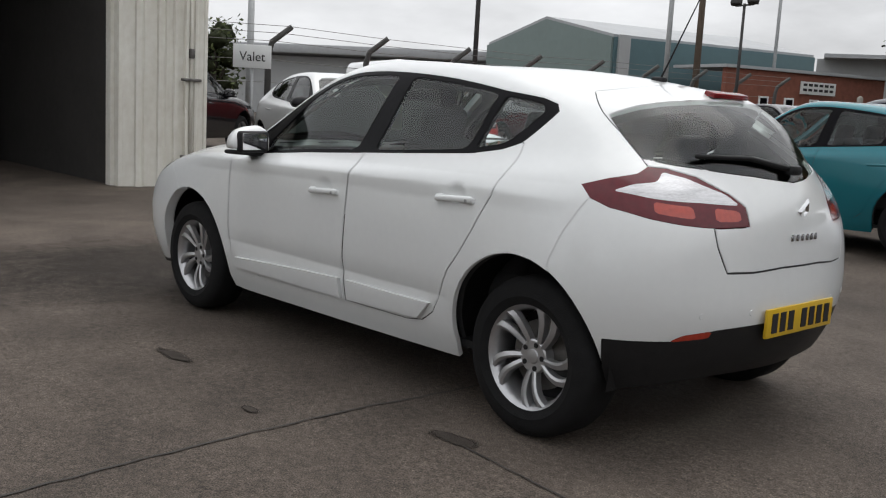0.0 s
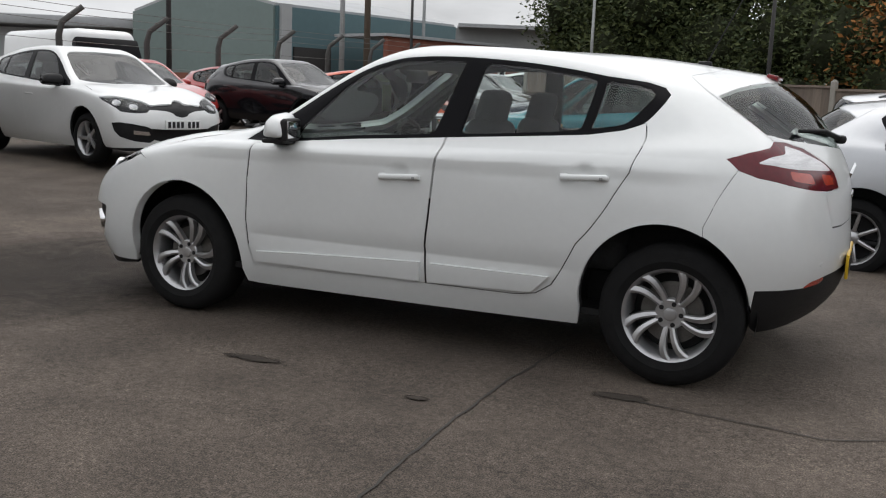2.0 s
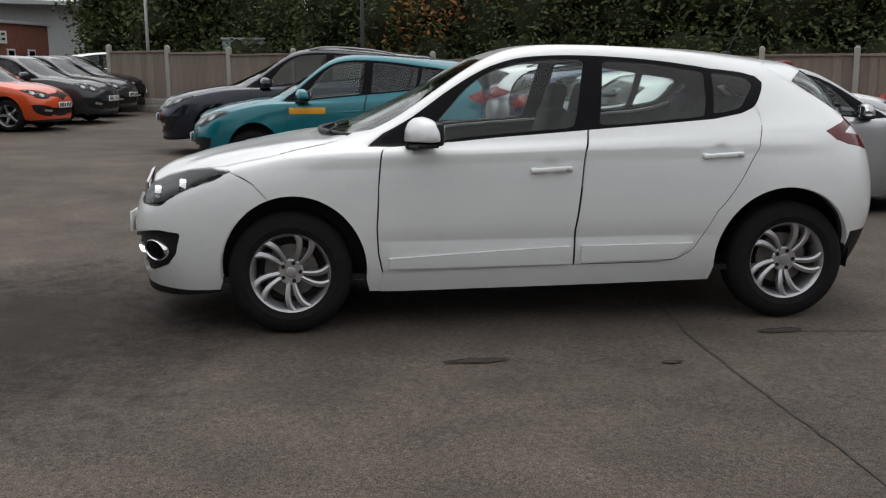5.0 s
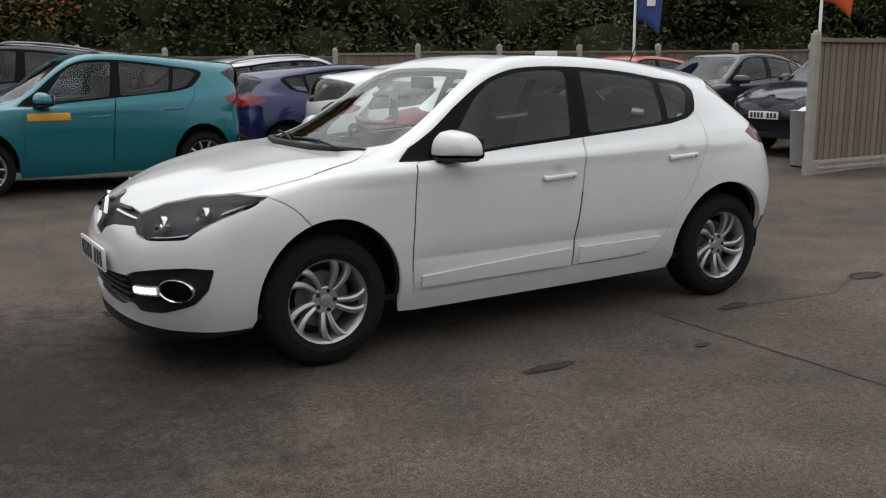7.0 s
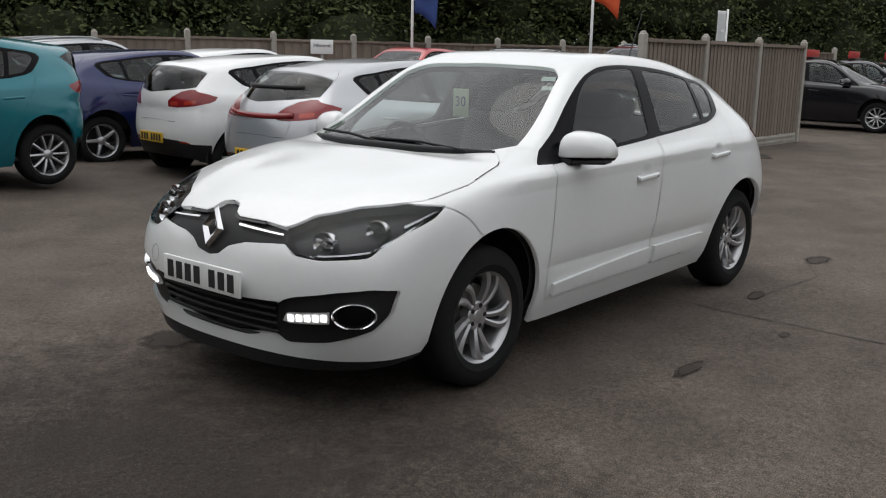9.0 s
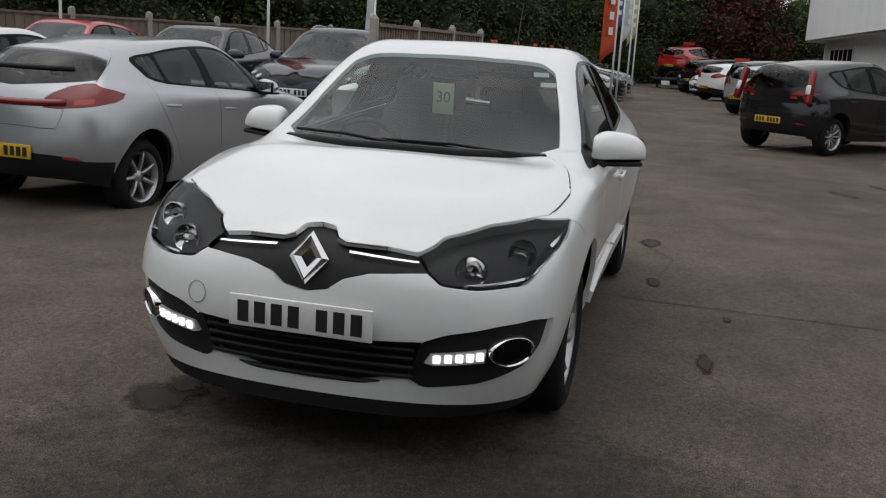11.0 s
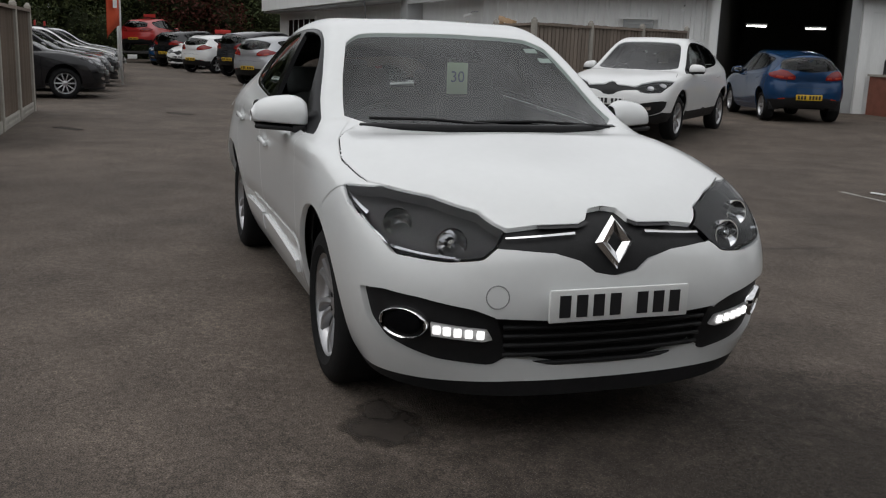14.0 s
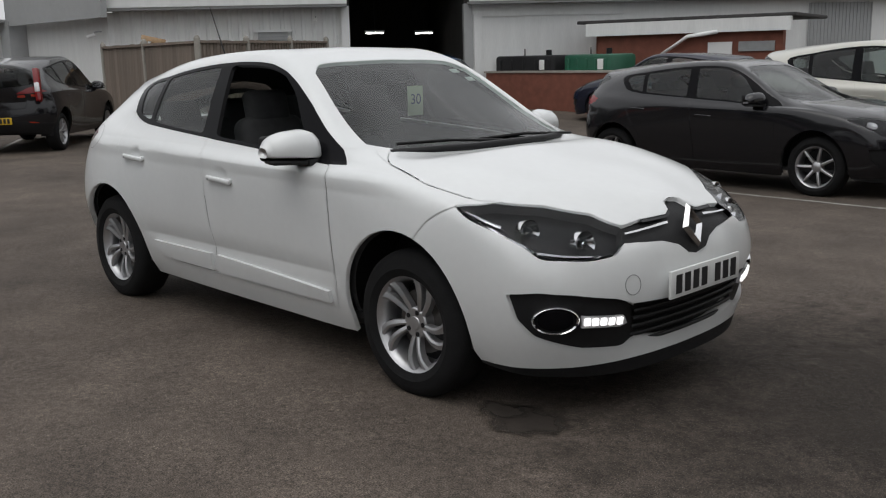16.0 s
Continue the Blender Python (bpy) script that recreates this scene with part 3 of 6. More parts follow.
def panel(name, p, n, tri, sides, material, offset=0.0, flange=0.0, gap=0.0, flat=False):
    """A mesh of some of the skin's triangles: on the left (1), the right (-1) or both sides; its rim turned in."""
    used, back = np.unique(tri, return_inverse=True)
    t = back.reshape(-1, 3)
    P, N = p[used] + n[used] * offset, n[used].copy()
    e = np.sort(np.concatenate([t[:, [0, 1]], t[:, [1, 2]], t[:, [2, 0]]]), 1)
    raw = np.concatenate([t[:, [0, 1]], t[:, [1, 2]], t[:, [2, 0]]])
    key = e[:, 0] * (len(P) + 1) + e[:, 1]
    _, first, count = np.unique(key, return_index=True, return_counts=True)
    rim = raw[first[count == 1]]
    mid = (np.abs(P[rim[:, 0], 1]) < 2e-3) & (np.abs(P[rim[:, 1], 1]) < 2e-3)
    rim = rim[~mid]
    if gap and len(rim):
        push, hits = np.zeros_like(P), np.zeros(len(P))
        d = P[rim[:, 1]] - P[rim[:, 0]]
        inward = np.cross(N[rim[:, 0]], d)
        inward /= np.linalg.norm(inward, axis=1, keepdims=True) + 1e-12
        for c in (0, 1):
            np.add.at(push, rim[:, c], inward)
            np.add.at(hits, rim[:, c], 1)
        on = hits > 0
        P[on] += gap * push[on] / (np.linalg.norm(push[on], axis=1, keepdims=True) + 1e-9)
    faces = t
    if flange and len(rim):
        ids = np.unique(rim)
        look_up = {int(k): len(P) + i for i, k in enumerate(ids)}
        P = np.concatenate([P, P[ids] - N[ids] * flange])
        N = np.concatenate([N, N[ids]])
        extra = []
        for a, b in rim.tolist():
            extra += [(b, a, look_up[a]), (b, look_up[a], look_up[b])]
        faces = np.concatenate([t, np.array(extra)])
    verts, norms, fs = [], [], []
    for s in sides:
        base = sum(len(v) for v in verts)
        verts.append(P * (1, s, 1))
        norms.append(N * (1, s, 1))
        fs.append((faces if s > 0 else faces[:, ::-1]) + base)
    return mesh_of(name, np.concatenate(verts), np.concatenate(fs).tolist(), material, None if flat else np.concatenate(norms))


DOUBLE = {"front_window", "rear_window", "quarter_window", "window_trim", "headlight", "daytime_lamp", "fog_panel", "tail_clear", "tail_glow", "tail_lamp", "reflector", "front_door", "rear_door", "front_wing"}
CUTS = {}


def biggest(t):
    """The largest joined run of triangles, and all the rest."""
    lab = np.arange(t.max() + 1)
    while True:
        low = lab[t].min(1)
        new_lab = lab.copy()
        for c in range(3):
            np.minimum.at(new_lab, t[:, c], low)
        if (new_lab == lab).all():
            break
        lab = new_lab
    of = lab[t[:, 0]]
    ids, count = np.unique(of, return_counts=True)
    big = ids[count.argmax()]
    return t[of == big], t[of != big]


def seat_mesh(name, x, y, z, wide, tall, material, lean=14):
    bm = bmesh.new()
    t = Euler((0, radians(-lean), 0)).to_matrix()
    add_box(bm, (x, y, z), (.52, wide, .16), None, .05, 3)
    add_box(bm, (x - .27, y, z + tall * .5), (.15, wide, tall), t, .06, 3, (1, .82))
    return bm_mesh(name, bm, material)


def rest_mesh(name, x, y, z, wide, material, lean=14):
    bm = bmesh.new()
    add_box(bm, (x, y, z), (.10, wide, .19), Euler((0, radians(-lean), 0)).to_matrix(), .04, 3)
    return bm_mesh(name, bm, material)


def make_car(label, colour, at, size="small", warp=None, wheels="ten", tyre=.308, group="", black_bumper=False, trim_rails=False, lit=False, tint=None, plates=True, cladding=False, tail=None, strips=False, dark_mirrors=False, open_window=False):
    """A car of this family of shapes at a pose: a whole set of panels, panes, lamps, wheels and seats."""
    fine = size == "large"
    warp = warp or (lambda p: p)
    one = lambda x, y, z: Vector(warp(np.array([[x, y, z]], float))[0])  # noqa: E731
    if size not in CUTS:
        dish = []
        if fine:
            for cx, cz in DISHES:
                for r in (.018, .036, .054, .070):
                    a = np.linspace(0, 2 * np.pi, 17)[:-1]
                    dish.append(side_uv(cx + r * np.cos(a), cz + r * .78 * np.sin(a)))
                dish.append(side_uv([cx], [cz]))
        CUTS[size] = cut_skin(*((.1, .08) if fine else (.24, .2)), dish)
    uv, tri, owner = CUTS[size]
    p, n = skin_of(uv, warp)
    if fine:
        for cx, cz in DISHES:
            d = np.hypot(p[:, 0] - cx, (p[:, 2] - cz) / .78) / .072
            k = np.where((d < 1) & (p[:, 1] > .5), (1 - np.clip(d, 0, 1) ** 2) ** 2, 0)
            p[:, 1] -= .026 * k
            n[:, 0] += .55 * k * (p[:, 0] - cx) / .072 * -1.6
            n[:, 2] += .9 * k * (p[:, 2] - cz) / .056 * -1.6
        n /= np.linalg.norm(n, axis=1, keepdims=True)
    root = thing("car", label, "car", at, group)
    glass = tint or (PANE if fine else TINT)
    dark = BLACK if black_bumper or cladding else colour
    look_of = {"hole": None, "body": colour, "front_door": colour, "rear_door": colour, "bonnet": colour, "front_wing": colour, "tailgate": colour, "front_bumper": colour, "rear_bumper": colour,
               "front_window": glass, "rear_window": glass if fine else TINT, "quarter_window": glass if fine else TINT, "windscreen": SCREEN if fine else glass, "rear_windscreen": SCREEN if fine else TINT, "window_trim": GLOSS,
               "headlight": LENS, "daytime_lamp": CLEAR_RIBBED if lit else CHROME, "upper_grille": BLACK, "fog_panel": BLACK, "lower_grille": BLACK, "front_lip": BLACK, "tail_clear": CLEAR_RIBBED if fine else RED_LAMP, "tail_glow": RED_BRIGHT,
               "tail_lamp": tail or (RED_DEEP if fine else RED_LAMP), "reflector": RED_BRIGHT, "rear_valance": BLACK}
    plain = {"front_window": "clear glass side window", "windscreen": "clear curved windscreen", "headlight": "clear headlight lens", "tail_lamp": "dark red tail lamp", "upper_grille": "gloss black upper grille",
             "daytime_lamp": "lit white daytime lamp" if lit else "clear daytime lamp", "fog_panel": "black plastic fog lamp panel", "rear_valance": "black plastic lower bumper", "window_trim": "black window surround"}
    for name, material in look_of.items():
        mine = tri[owner == name]
        if material is None or not len(mine):
            continue
        opening = name in ("front_door", "rear_door", "bonnet", "tailgate")
        sunk = {"front_window": -.006, "rear_window": -.006, "quarter_window": -.006, "windscreen": -.003, "rear_windscreen": -.003, "window_trim": -.002, "lower_grille": -.05, "upper_grille": -.02, "fog_panel": -.022, "daytime_lamp": -.010}.get(name, 0)
        deep = 0 if material in (PANE, TINT, LENS, SCREEN) else {"front_bumper": .06, "rear_bumper": .03}.get(name, .022)
        if name == "front_bumper":
            mine, loose = biggest(mine)
            while len(loose):
                strip, loose = biggest(loose)
                for sides in ((1,), (-1,)) if len(strip) > 3 else ():
                    part("bumper_strip", panel("bumper_strip", p, n, strip, sides, material, sunk, deep), root)
        for sides in ((1,), (-1,)) if name in DOUBLE else ((1, -1),):
            if open_window and name == "front_window" and sides == (-1,):
                continue
            part(name, panel(name, p, n, mine, sides, material, sunk, deep, (.0055 if opening else .003 if name in ("front_wing", "rear_bumper", "front_bumper") else 0) if fine else (.006 if opening else 0)), root, plain.get(name, ""))
            if name == "headlight":
                part("lamp_housing", panel("lamp_housing", p, n, mine, sides, HOUSING, -.045 if fine else -.02, -.042 if fine else 0, .007), root, "dark grey lamp housing")
    mid_v, mid_u = uv[tri][:, :, 1].mean(1), uv[tri][:, :, 0].mean(1)
    outer = np.isin(owner, ["body", "front_door", "rear_door", "front_wing", "front_bumper", "rear_bumper"])
    for word, band in (("lower_cladding", outer & (mid_v < 1.25)) if cladding else ("", None), ("rub_strip", np.isin(owner, ["front_door", "rear_door"]) & (mid_v > 1.9) & (mid_v < 2.32)) if strips else ("", None)):
        if word:
            for s in (1, -1):
                part(word, panel(word, p, n, tri[band], (s,), BLACK, .010, .012), root, "black plastic " + word.replace("_", " "))
    shell = tri[~np.isin(owner, ["hole", "front_window", "rear_window", "quarter_window", "windscreen", "rear_windscreen", "window_trim"])]
    part("cabin_lining", panel("cabin_lining", p, n, shell, (1, -1), LINER, -.055), root, "dark cloth and plastic cabin lining")
    # floor pan and wheel wells
    lo, hi = one(-1.60, 0, .26), one(1.8, 0, .24)
    part("floor_pan", box("floor_pan", ((lo.x + hi.x) / 2, 0, lo.z + .02), (hi.x - lo.x, abs(one(0, .76, .24).y) * 2, .03), BLACK), root, "black underbody pan")
    track = abs(one(0, .82, .3).y) - .105
    for cx, rx in ((1.30, .40), (-1.283, .40)):
        c = one(cx, 0, .33)
        for s in (1, -1):
            prof = [(rx, s * (track - .16)), (rx, s * (track + .055))]
            part("wheel_well", lathe("wheel_well", prof if s > 0 else prof[::-1], BLACK, 24, "y", (c.x, 0, tyre + .03), (radians(-12), radians(192))), root)
            part("wheel_well", lathe("wheel_well", [(0, s * (track - .16)), (rx, s * (track - .16))], BLACK, 24, "y", (c.x, 0, tyre + .03), (radians(-12), radians(192))), root)
    for x in (1.3205, -1.3205):
        for s in (1, -1):
            add_wheel(root, wheels, one(x, 0, .3).x, track, tyre, s, rough=not fine)
    if not fine:
        for u, v in ((1.7, 4.45), (2.5, 4.55)):
            q, k = skin_of(np.array([(u, v)]), warp)
            q, k = q[0] - k[0] * .004, k[0]
            for s in (1, -1):
                bowl = part("lamp_reflector", lathe("lamp_reflector", [(0, -.010), (.028, -.006), (.046, .002), (.052, .002), (.052, -.012)], ALLOY, 14, "z"), root, "bright headlight reflector")
                bowl.matrix_local = Matrix.Translation((q[0], s * q[1], q[2])) @ Vector((k[0], s * k[1], k[2])).to_track_quat("Z", "Y").to_matrix().to_4x4()
    # seats
    for y in (.37, -.37):
        c = one(.05, y, .50)
        part("front_seat", seat_mesh("front_seat", c.x, c.y, c.z, .48, .62, LINER), root, "dark grey cloth front seat")
        c = one(-.29, y, 1.18)
        part("head_restraint", rest_mesh("head_restraint", c.x, c.y, c.z - .02, .26, LINER), root)
    c = one(-.80, 0, .52)
    part("rear_seat", seat_mesh("rear_seat", c.x, 0, c.z, 1.24, .56, LINER, 20), root, "dark grey cloth rear bench")
    for y in (.42, 0, -.42):
        c = one(-1.14, y, 1.12)
        part("head_restraint", rest_mesh("head_restraint", c.x, c.y, c.z - .03, .25, LINER, 20), root)
    c = one(.92, 0, .86)
    part("dashboard", box("dashboard", (c.x - .05, 0, c.z), (.50, 1.30, .20), LINER, .06), root, "dark grey plastic dashboard")
    sw = Matrix.Translation(one(.50, -.37, .90)) @ Euler((0, radians(-62), 0)).to_matrix().to_4x4()
    ring = [sw @ Vector((.18 * math.cos(a), .18 * math.sin(a), 0)) for a in np.linspace(0, 2 * math.pi, 25)]
    part("steering_wheel", tube("steering_wheel", ring, .016, BLACK, 6), root)
    # door mirrors
    for s in (1, -1):
        c = one(.655, .885, 1.018)
        verts, faces, rows, cols = [], [], 14, 16
        for i in range(rows):
            f = i / (rows - 1)
            swell = max(0.03, 1 - abs(2 * f - .9) ** 3.2 / 1.1 ** 3.2) ** .55
            top, deep_ = .022 + .104 * swell * (1 - .35 * f), .030 + .046 * swell
            for k in range(cols):
                a = 2 * math.pi * k / cols
                ca, sa = math.cos(a), math.sin(a)
                xx = deep_ * abs(ca) ** .75 * (1 if ca > 0 else -1)
                zz = top * abs(sa) ** .85 if sa > 0 else -.014 * abs(sa) ** .6
                verts.append((c.x + xx * (1.15 if xx > 0 else .75) - .055 * f, s * (c.y - .115 + .235 * f), c.z - .032 + zz + .014 * f))
        for i in range(rows - 1):
            for k in range(cols):
                q = (i * cols + k, i * cols + (k + 1) % cols, (i + 1) * cols + (k + 1) % cols, (i + 1) * cols + k)
                faces.append(q if s > 0 else q[::-1])
        faces += [tuple(range(cols)), tuple(range((rows - 1) * cols, rows * cols))]
        mirror = part("door_mirror", mesh_of("door_mirror", verts, faces, BLACK if dark_mirrors else colour), root, "rounded door mirror")
        part("mirror_base", box("mirror_base", (c.x - .012, s * (c.y + .002), c.z - .056), (.115, .205, .022), BLACK, .010, Euler((s * radians(3), 0, s * radians(13))).to_matrix()), mirror, "black lower mirror shell")
        part("mirror_bezel", box("mirror_bezel", (c.x - .075, s * (c.y + .002), c.z + .004), (.040, .205, .112), BLACK, .018, Euler((0, 0, s * radians(13))).to_matrix(), 3), mirror, "black mirror surround")
        part("mirror_glass", box("mirror_glass", (c.x - .095, s * (c.y + .002), c.z + .006), (.006, .17, .084), CHROME, .002, Euler((0, 0, s * radians(13))).to_matrix()), mirror)
        part("mirror_arm", box("mirror_arm", (c.x + .02, s * (c.y - .12), c.z - .052), (.10, .15, .034), BLACK, .014, Euler((radians(-8 * s), 0, 0)).to_matrix()), mirror)
    # roof rails
    if trim_rails:
        for s in (1, -1):
            q = skin_of(np.array([(u, 6.42) for u in np.linspace(7.6, 10.2, 9)]), warp)[0]
            pts = [Vector((c[0], s * c[1], c[2] + .035 * math.sin(math.pi * min(1, max(0, k / 8)) ) ** .3)) for k, c in enumerate(q)]
            part("roof_rail", tube("roof_rail", pts, .016, POLE_GREY, 6), root, "silver roof rail")
    # handles
    for cx, cz in DISHES:
        for s in (1, -1):
            c = one(cx - .005, .85, cz - .022)
            y = c.y + (.018 if fine else -.002)
            tilt = Euler((0, radians(3), 0)).to_matrix()
            grip = part("door_handle", box("door_handle", (c.x, s * y, c.z), (.215, .020, .027), colour, .010, tilt, 3), root, "body-coloured pull handle")
            if fine:
                for e in (-.092, .092):
                    part("handle_mount", box("handle_mount", (c.x + e, s * (y - .017), c.z), (.036, .030, .024), colour, .006, tilt), grip)
                part("handle_lock", box("handle_lock", (c.x - .082, s * (y + .0095), c.z), (.016, .004, .013), POLE_GREY, .0015, tilt), grip)
    # plates
    if plates:
        for x, z, material in ((2.2, .52, PLATE_W), (-1.985, .522, PLATE_Y)):
            c = one(x, 0, z)
            f = 1 if x > 0 else -1
            plate = part("number_plate", box("number_plate", (c.x + (.018 if f > 0 else -.010), 0, c.z), (.014, .52, .111), material, .004), root, "white front number plate" if f > 0 else "yellow rear number plate")
            for k in range(7):
                y = (k - 3) * .062 + (.02 if k > 3 else -.02)
                part("plate_bar", box("plate_bar", (c.x + (.026 if f > 0 else -.018), y, c.z), (.003, .040, .075), INK), plate)
    return root, p, n, uv, tri, owner, one


DISHES = [(-.012, .852), (-.915, .912)]


# ---- the ground: tarmac that rises gently away from the car ----
def lie(x, y):
    raw = 0.02 * ((y * y + 6) ** 0.5 - 2.45) - 0.01 * y
    k, q = min(1, max(0, (y - 1) / 7)), min(1, max(0, (-y - 1) / 4))
    e, g = min(1, max(0, (-x - 4.5) / 3)), min(1, max(0, (-x - 7) / 4))
    low = (-0.2 + 0.03 * min(10, max(-3, x + 3))) * (1 - 0.75 * e * e * (3 - 2 * e)) - 0.2 * min(1, max(0, (-y - 7) / 6))
    return 0.7 * math.tanh(raw / 0.7) - 0.16 * k * k * (3 - 2 * k) * (1 - g * g * (3 - 2 * g)) + low * q * q * (3 - 2 * q)


def tarmac():
    m = mat("tarmac", (0.083, 0.067, 0.055), 0.85, bump=0.9, bump_scale=140, spec=0.3)
    t = m.node_tree
    b = t.nodes["Principled BSDF"]
    tc = t.nodes.new("ShaderNodeTexCoord")

    def cloud(scale, lo, hi, a, z, detail=5):
        n, r = t.nodes.new("ShaderNodeTexNoise"), t.nodes.new("ShaderNodeMapRange")
        n.inputs["Scale"].default_value, n.inputs["Detail"].default_value = scale, detail
        for k, v in zip(("From Min", "From Max", "To Min", "To Max"), (lo, hi, a, z)):
            r.inputs[k].default_value = v
        t.links.new(tc.outputs["Object"], n.inputs["Vector"])
        t.links.new(n.outputs["Fac"], r.inputs["Value"])
        return r.outputs["Result"]

    def times(a, c):
        k = t.nodes.new("ShaderNodeMath")
        k.operation = "MULTIPLY"
        t.links.new(a, k.inputs[0])
        t.links.new(c, k.inputs[1])
        return k.outputs["Value"]

    tone = times(times(cloud(0.35, .35, .65, .76, 1.22), cloud(2.2, .3, .7, .78, 1.22)), times(cloud(38, .3, .7, .72, 1.3, 3), cloud(170, .35, .65, .5, 1.6, 2)))
    chips = t.nodes.new("ShaderNodeTexVoronoi")
    chips.inputs["Scale"].default_value = 75
    t.links.new(tc.outputs["Object"], chips.inputs["Vector"])
    pale = t.nodes.new("ShaderNodeMapRange")
    for k, v in zip(("From Min", "From Max", "To Min", "To Max"), (.05, .24, 2.0, 1.0)):
        pale.inputs[k].default_value = v
    t.links.new(chips.outputs["Distance"], pale.inputs["Value"])
    tone = times(tone, pale.outputs["Result"])
    vm = t.nodes.new("ShaderNodeVectorMath")
    vm.operation = "SCALE"
    vm.inputs[0].default_value = (0.083, 0.067, 0.055)
    t.links.new(tone, vm.inputs["Scale"])
    t.links.new(vm.outputs["Vector"], b.inputs["Base Color"])
    return m


TARMAC = tarmac()
BITUMEN = mat("old_bitumen", (0.058, 0.049, 0.042), 0.85, spec=.15, vary=0.5, scale=12, bump=0.4, bump_scale=90)
OIL = mat("oil_stain", (0.050, 0.042, 0.036), 0.85, spec=.15, vary=0.4, scale=5)
BROAD_DARK = mat("darker_tarmac", (0.034, 0.029, 0.025), 0.8, spec=.2, vary=0.4, scale=2)
for m_ in (OIL, BITUMEN, BROAD_DARK):
    nt = m_.node_tree
    tc_, gr_, mp_, no_, ad_, mr_ = (nt.nodes.new("ShaderNode" + k) for k in ("TexCoord", "TexGradient", "Mapping", "TexNoise", "Math", "MapRange"))
    gr_.gradient_type = "SPHERICAL"
    mp_.inputs["Location"].default_value, mp_.inputs["Scale"].default_value = (-1, -1, 0), (2, 2, 0)
    no_.inputs["Scale"].default_value, no_.inputs["Detail"].default_value = 9, 6
    mr_.inputs["From Min"].default_value, mr_.inputs["From Max"].default_value = (.5, 1.2) if m_ is BROAD_DARK else (.62, 1.05) if m_ is OIL else (.58, .95)
    mr_.inputs["To Max"].default_value = .5 if m_ is BROAD_DARK else 1
    nt.links.new(tc_.outputs["Generated"], mp_.inputs["Vector"])
    nt.links.new(mp_.outputs["Vector"], gr_.inputs["Vector"])
    nt.links.new(tc_.outputs["Object"], no_.inputs["Vector"])
    nt.links.new(gr_.outputs["Fac"], ad_.inputs[0])
    nt.links.new(no_.outputs["Fac"], ad_.inputs[1])
    nt.links.new(ad_.outputs["Value"], mr_.inputs["Value"])
    nt.links.new(mr_.outputs["Result"], nt.nodes["Principled BSDF"].inputs["Alpha"])
CRACK = mat("crack_dirt", (0.046, 0.040, 0.035), 0.8, vary=0.4, scale=12)
WALL_WHITE = mat("white_cladding", (0.76, 0.77, 0.76), 0.6, vary=0.12, scale=1.5, stretch=(3, 3, .4))
WALL_GREY = mat("grey_cladding", (0.36, 0.37, 0.37), 0.6, vary=0.12, scale=.6)
TEAL_SHEET = mat("blue_green_sheet", (0.085, 0.150, 0.165), 0.5, vary=0.15, scale=.5)
GREEN_SHEET = mat("grey_green_sheet", (0.16, 0.21, 0.20), 0.55, vary=0.12, scale=.5)
ROOF_SHEET = mat("pale_roof_sheet", (0.38, 0.39, 0.40), 0.6, vary=0.2, scale=.6)
BRICK = mat("red_brick", (0.24, 0.085, 0.055), 0.85, vary=0.35, scale=6, bump=0.3, bump_scale=60, per_object=0.18)
MORTAR = mat("mortar", (0.30, 0.27, 0.24), 0.9, vary=0.2, scale=20)
TIMBER = mat("weathered_timber", (0.235, 0.185, 0.145), 0.85, color2=(0.15, 0.125, 0.105), scale=3, stretch=(8, 8, .6), bump=0.3, bump_scale=50, per_object=0.16)
CONCRETE = mat("concrete", (0.36, 0.34, 0.30), 0.9, vary=0.3, scale=6, bump=0.3, bump_scale=80)
# Near-black wall colour that carries the dimness of both interiors.
DARK_IN = mat("dim_interior_wall", (0.050, 0.047, 0.044), 0.9, vary=0.3, scale=1.0)
OLD_WHITE = mat("scuffed_white_sheet", (0.76, 0.75, 0.69), 0.55, color2=(0.60, 0.57, 0.50), scale=1.3, stretch=(1, 1, .7), bump=0.2, bump_scale=15)
SIGN_WHITE = mat("sign_white", (0.74, 0.75, 0.74), 0.45, vary=0.06, scale=4)
LINE_WHITE = mat("worn_line_paint", (0.42, 0.41, 0.38), 0.8, color2=(0.12, 0.11, 0.10), scale=14)
POLE_GREY = mat("galvanised_pole", (0.34, 0.35, 0.35), 0.5, metal=0.4, vary=0.2, scale=8)
POLE_DARK = mat("dark_pole", (0.035, 0.033, 0.032), 0.7, vary=0.3, scale=8)
RED_SIGN = mat("red_sign", (0.42, 0.028, 0.022), 0.5, vary=0.15, scale=6)

xs = np.concatenate([[-900, -400, -200, -120], np.arange(-80, 60.1, 2.0), [120, 200, 400, 900]])
ys = np.concatenate([[-900, -400, -200, -120], np.arange(-80, -12, 4.0), np.arange(-12, 16.1, 1.0), np.arange(20, 60.1, 4.0), [120, 200, 400, 900]])
gv = [(float(x), float(y), lie(x, y)) for x in xs for y in ys]
gf = [(i * len(ys) + j, (i + 1) * len(ys) + j, (i + 1) * len(ys) + j + 1, i * len(ys) + j + 1) for i in range(len(xs) - 1) for j in range(len(ys) - 1)]
ground = tagged(new("ground", mesh_of("ground", gv, gf, TARMAC)), "worn grey-brown tarmac of the car park", "ground", kind="structure")


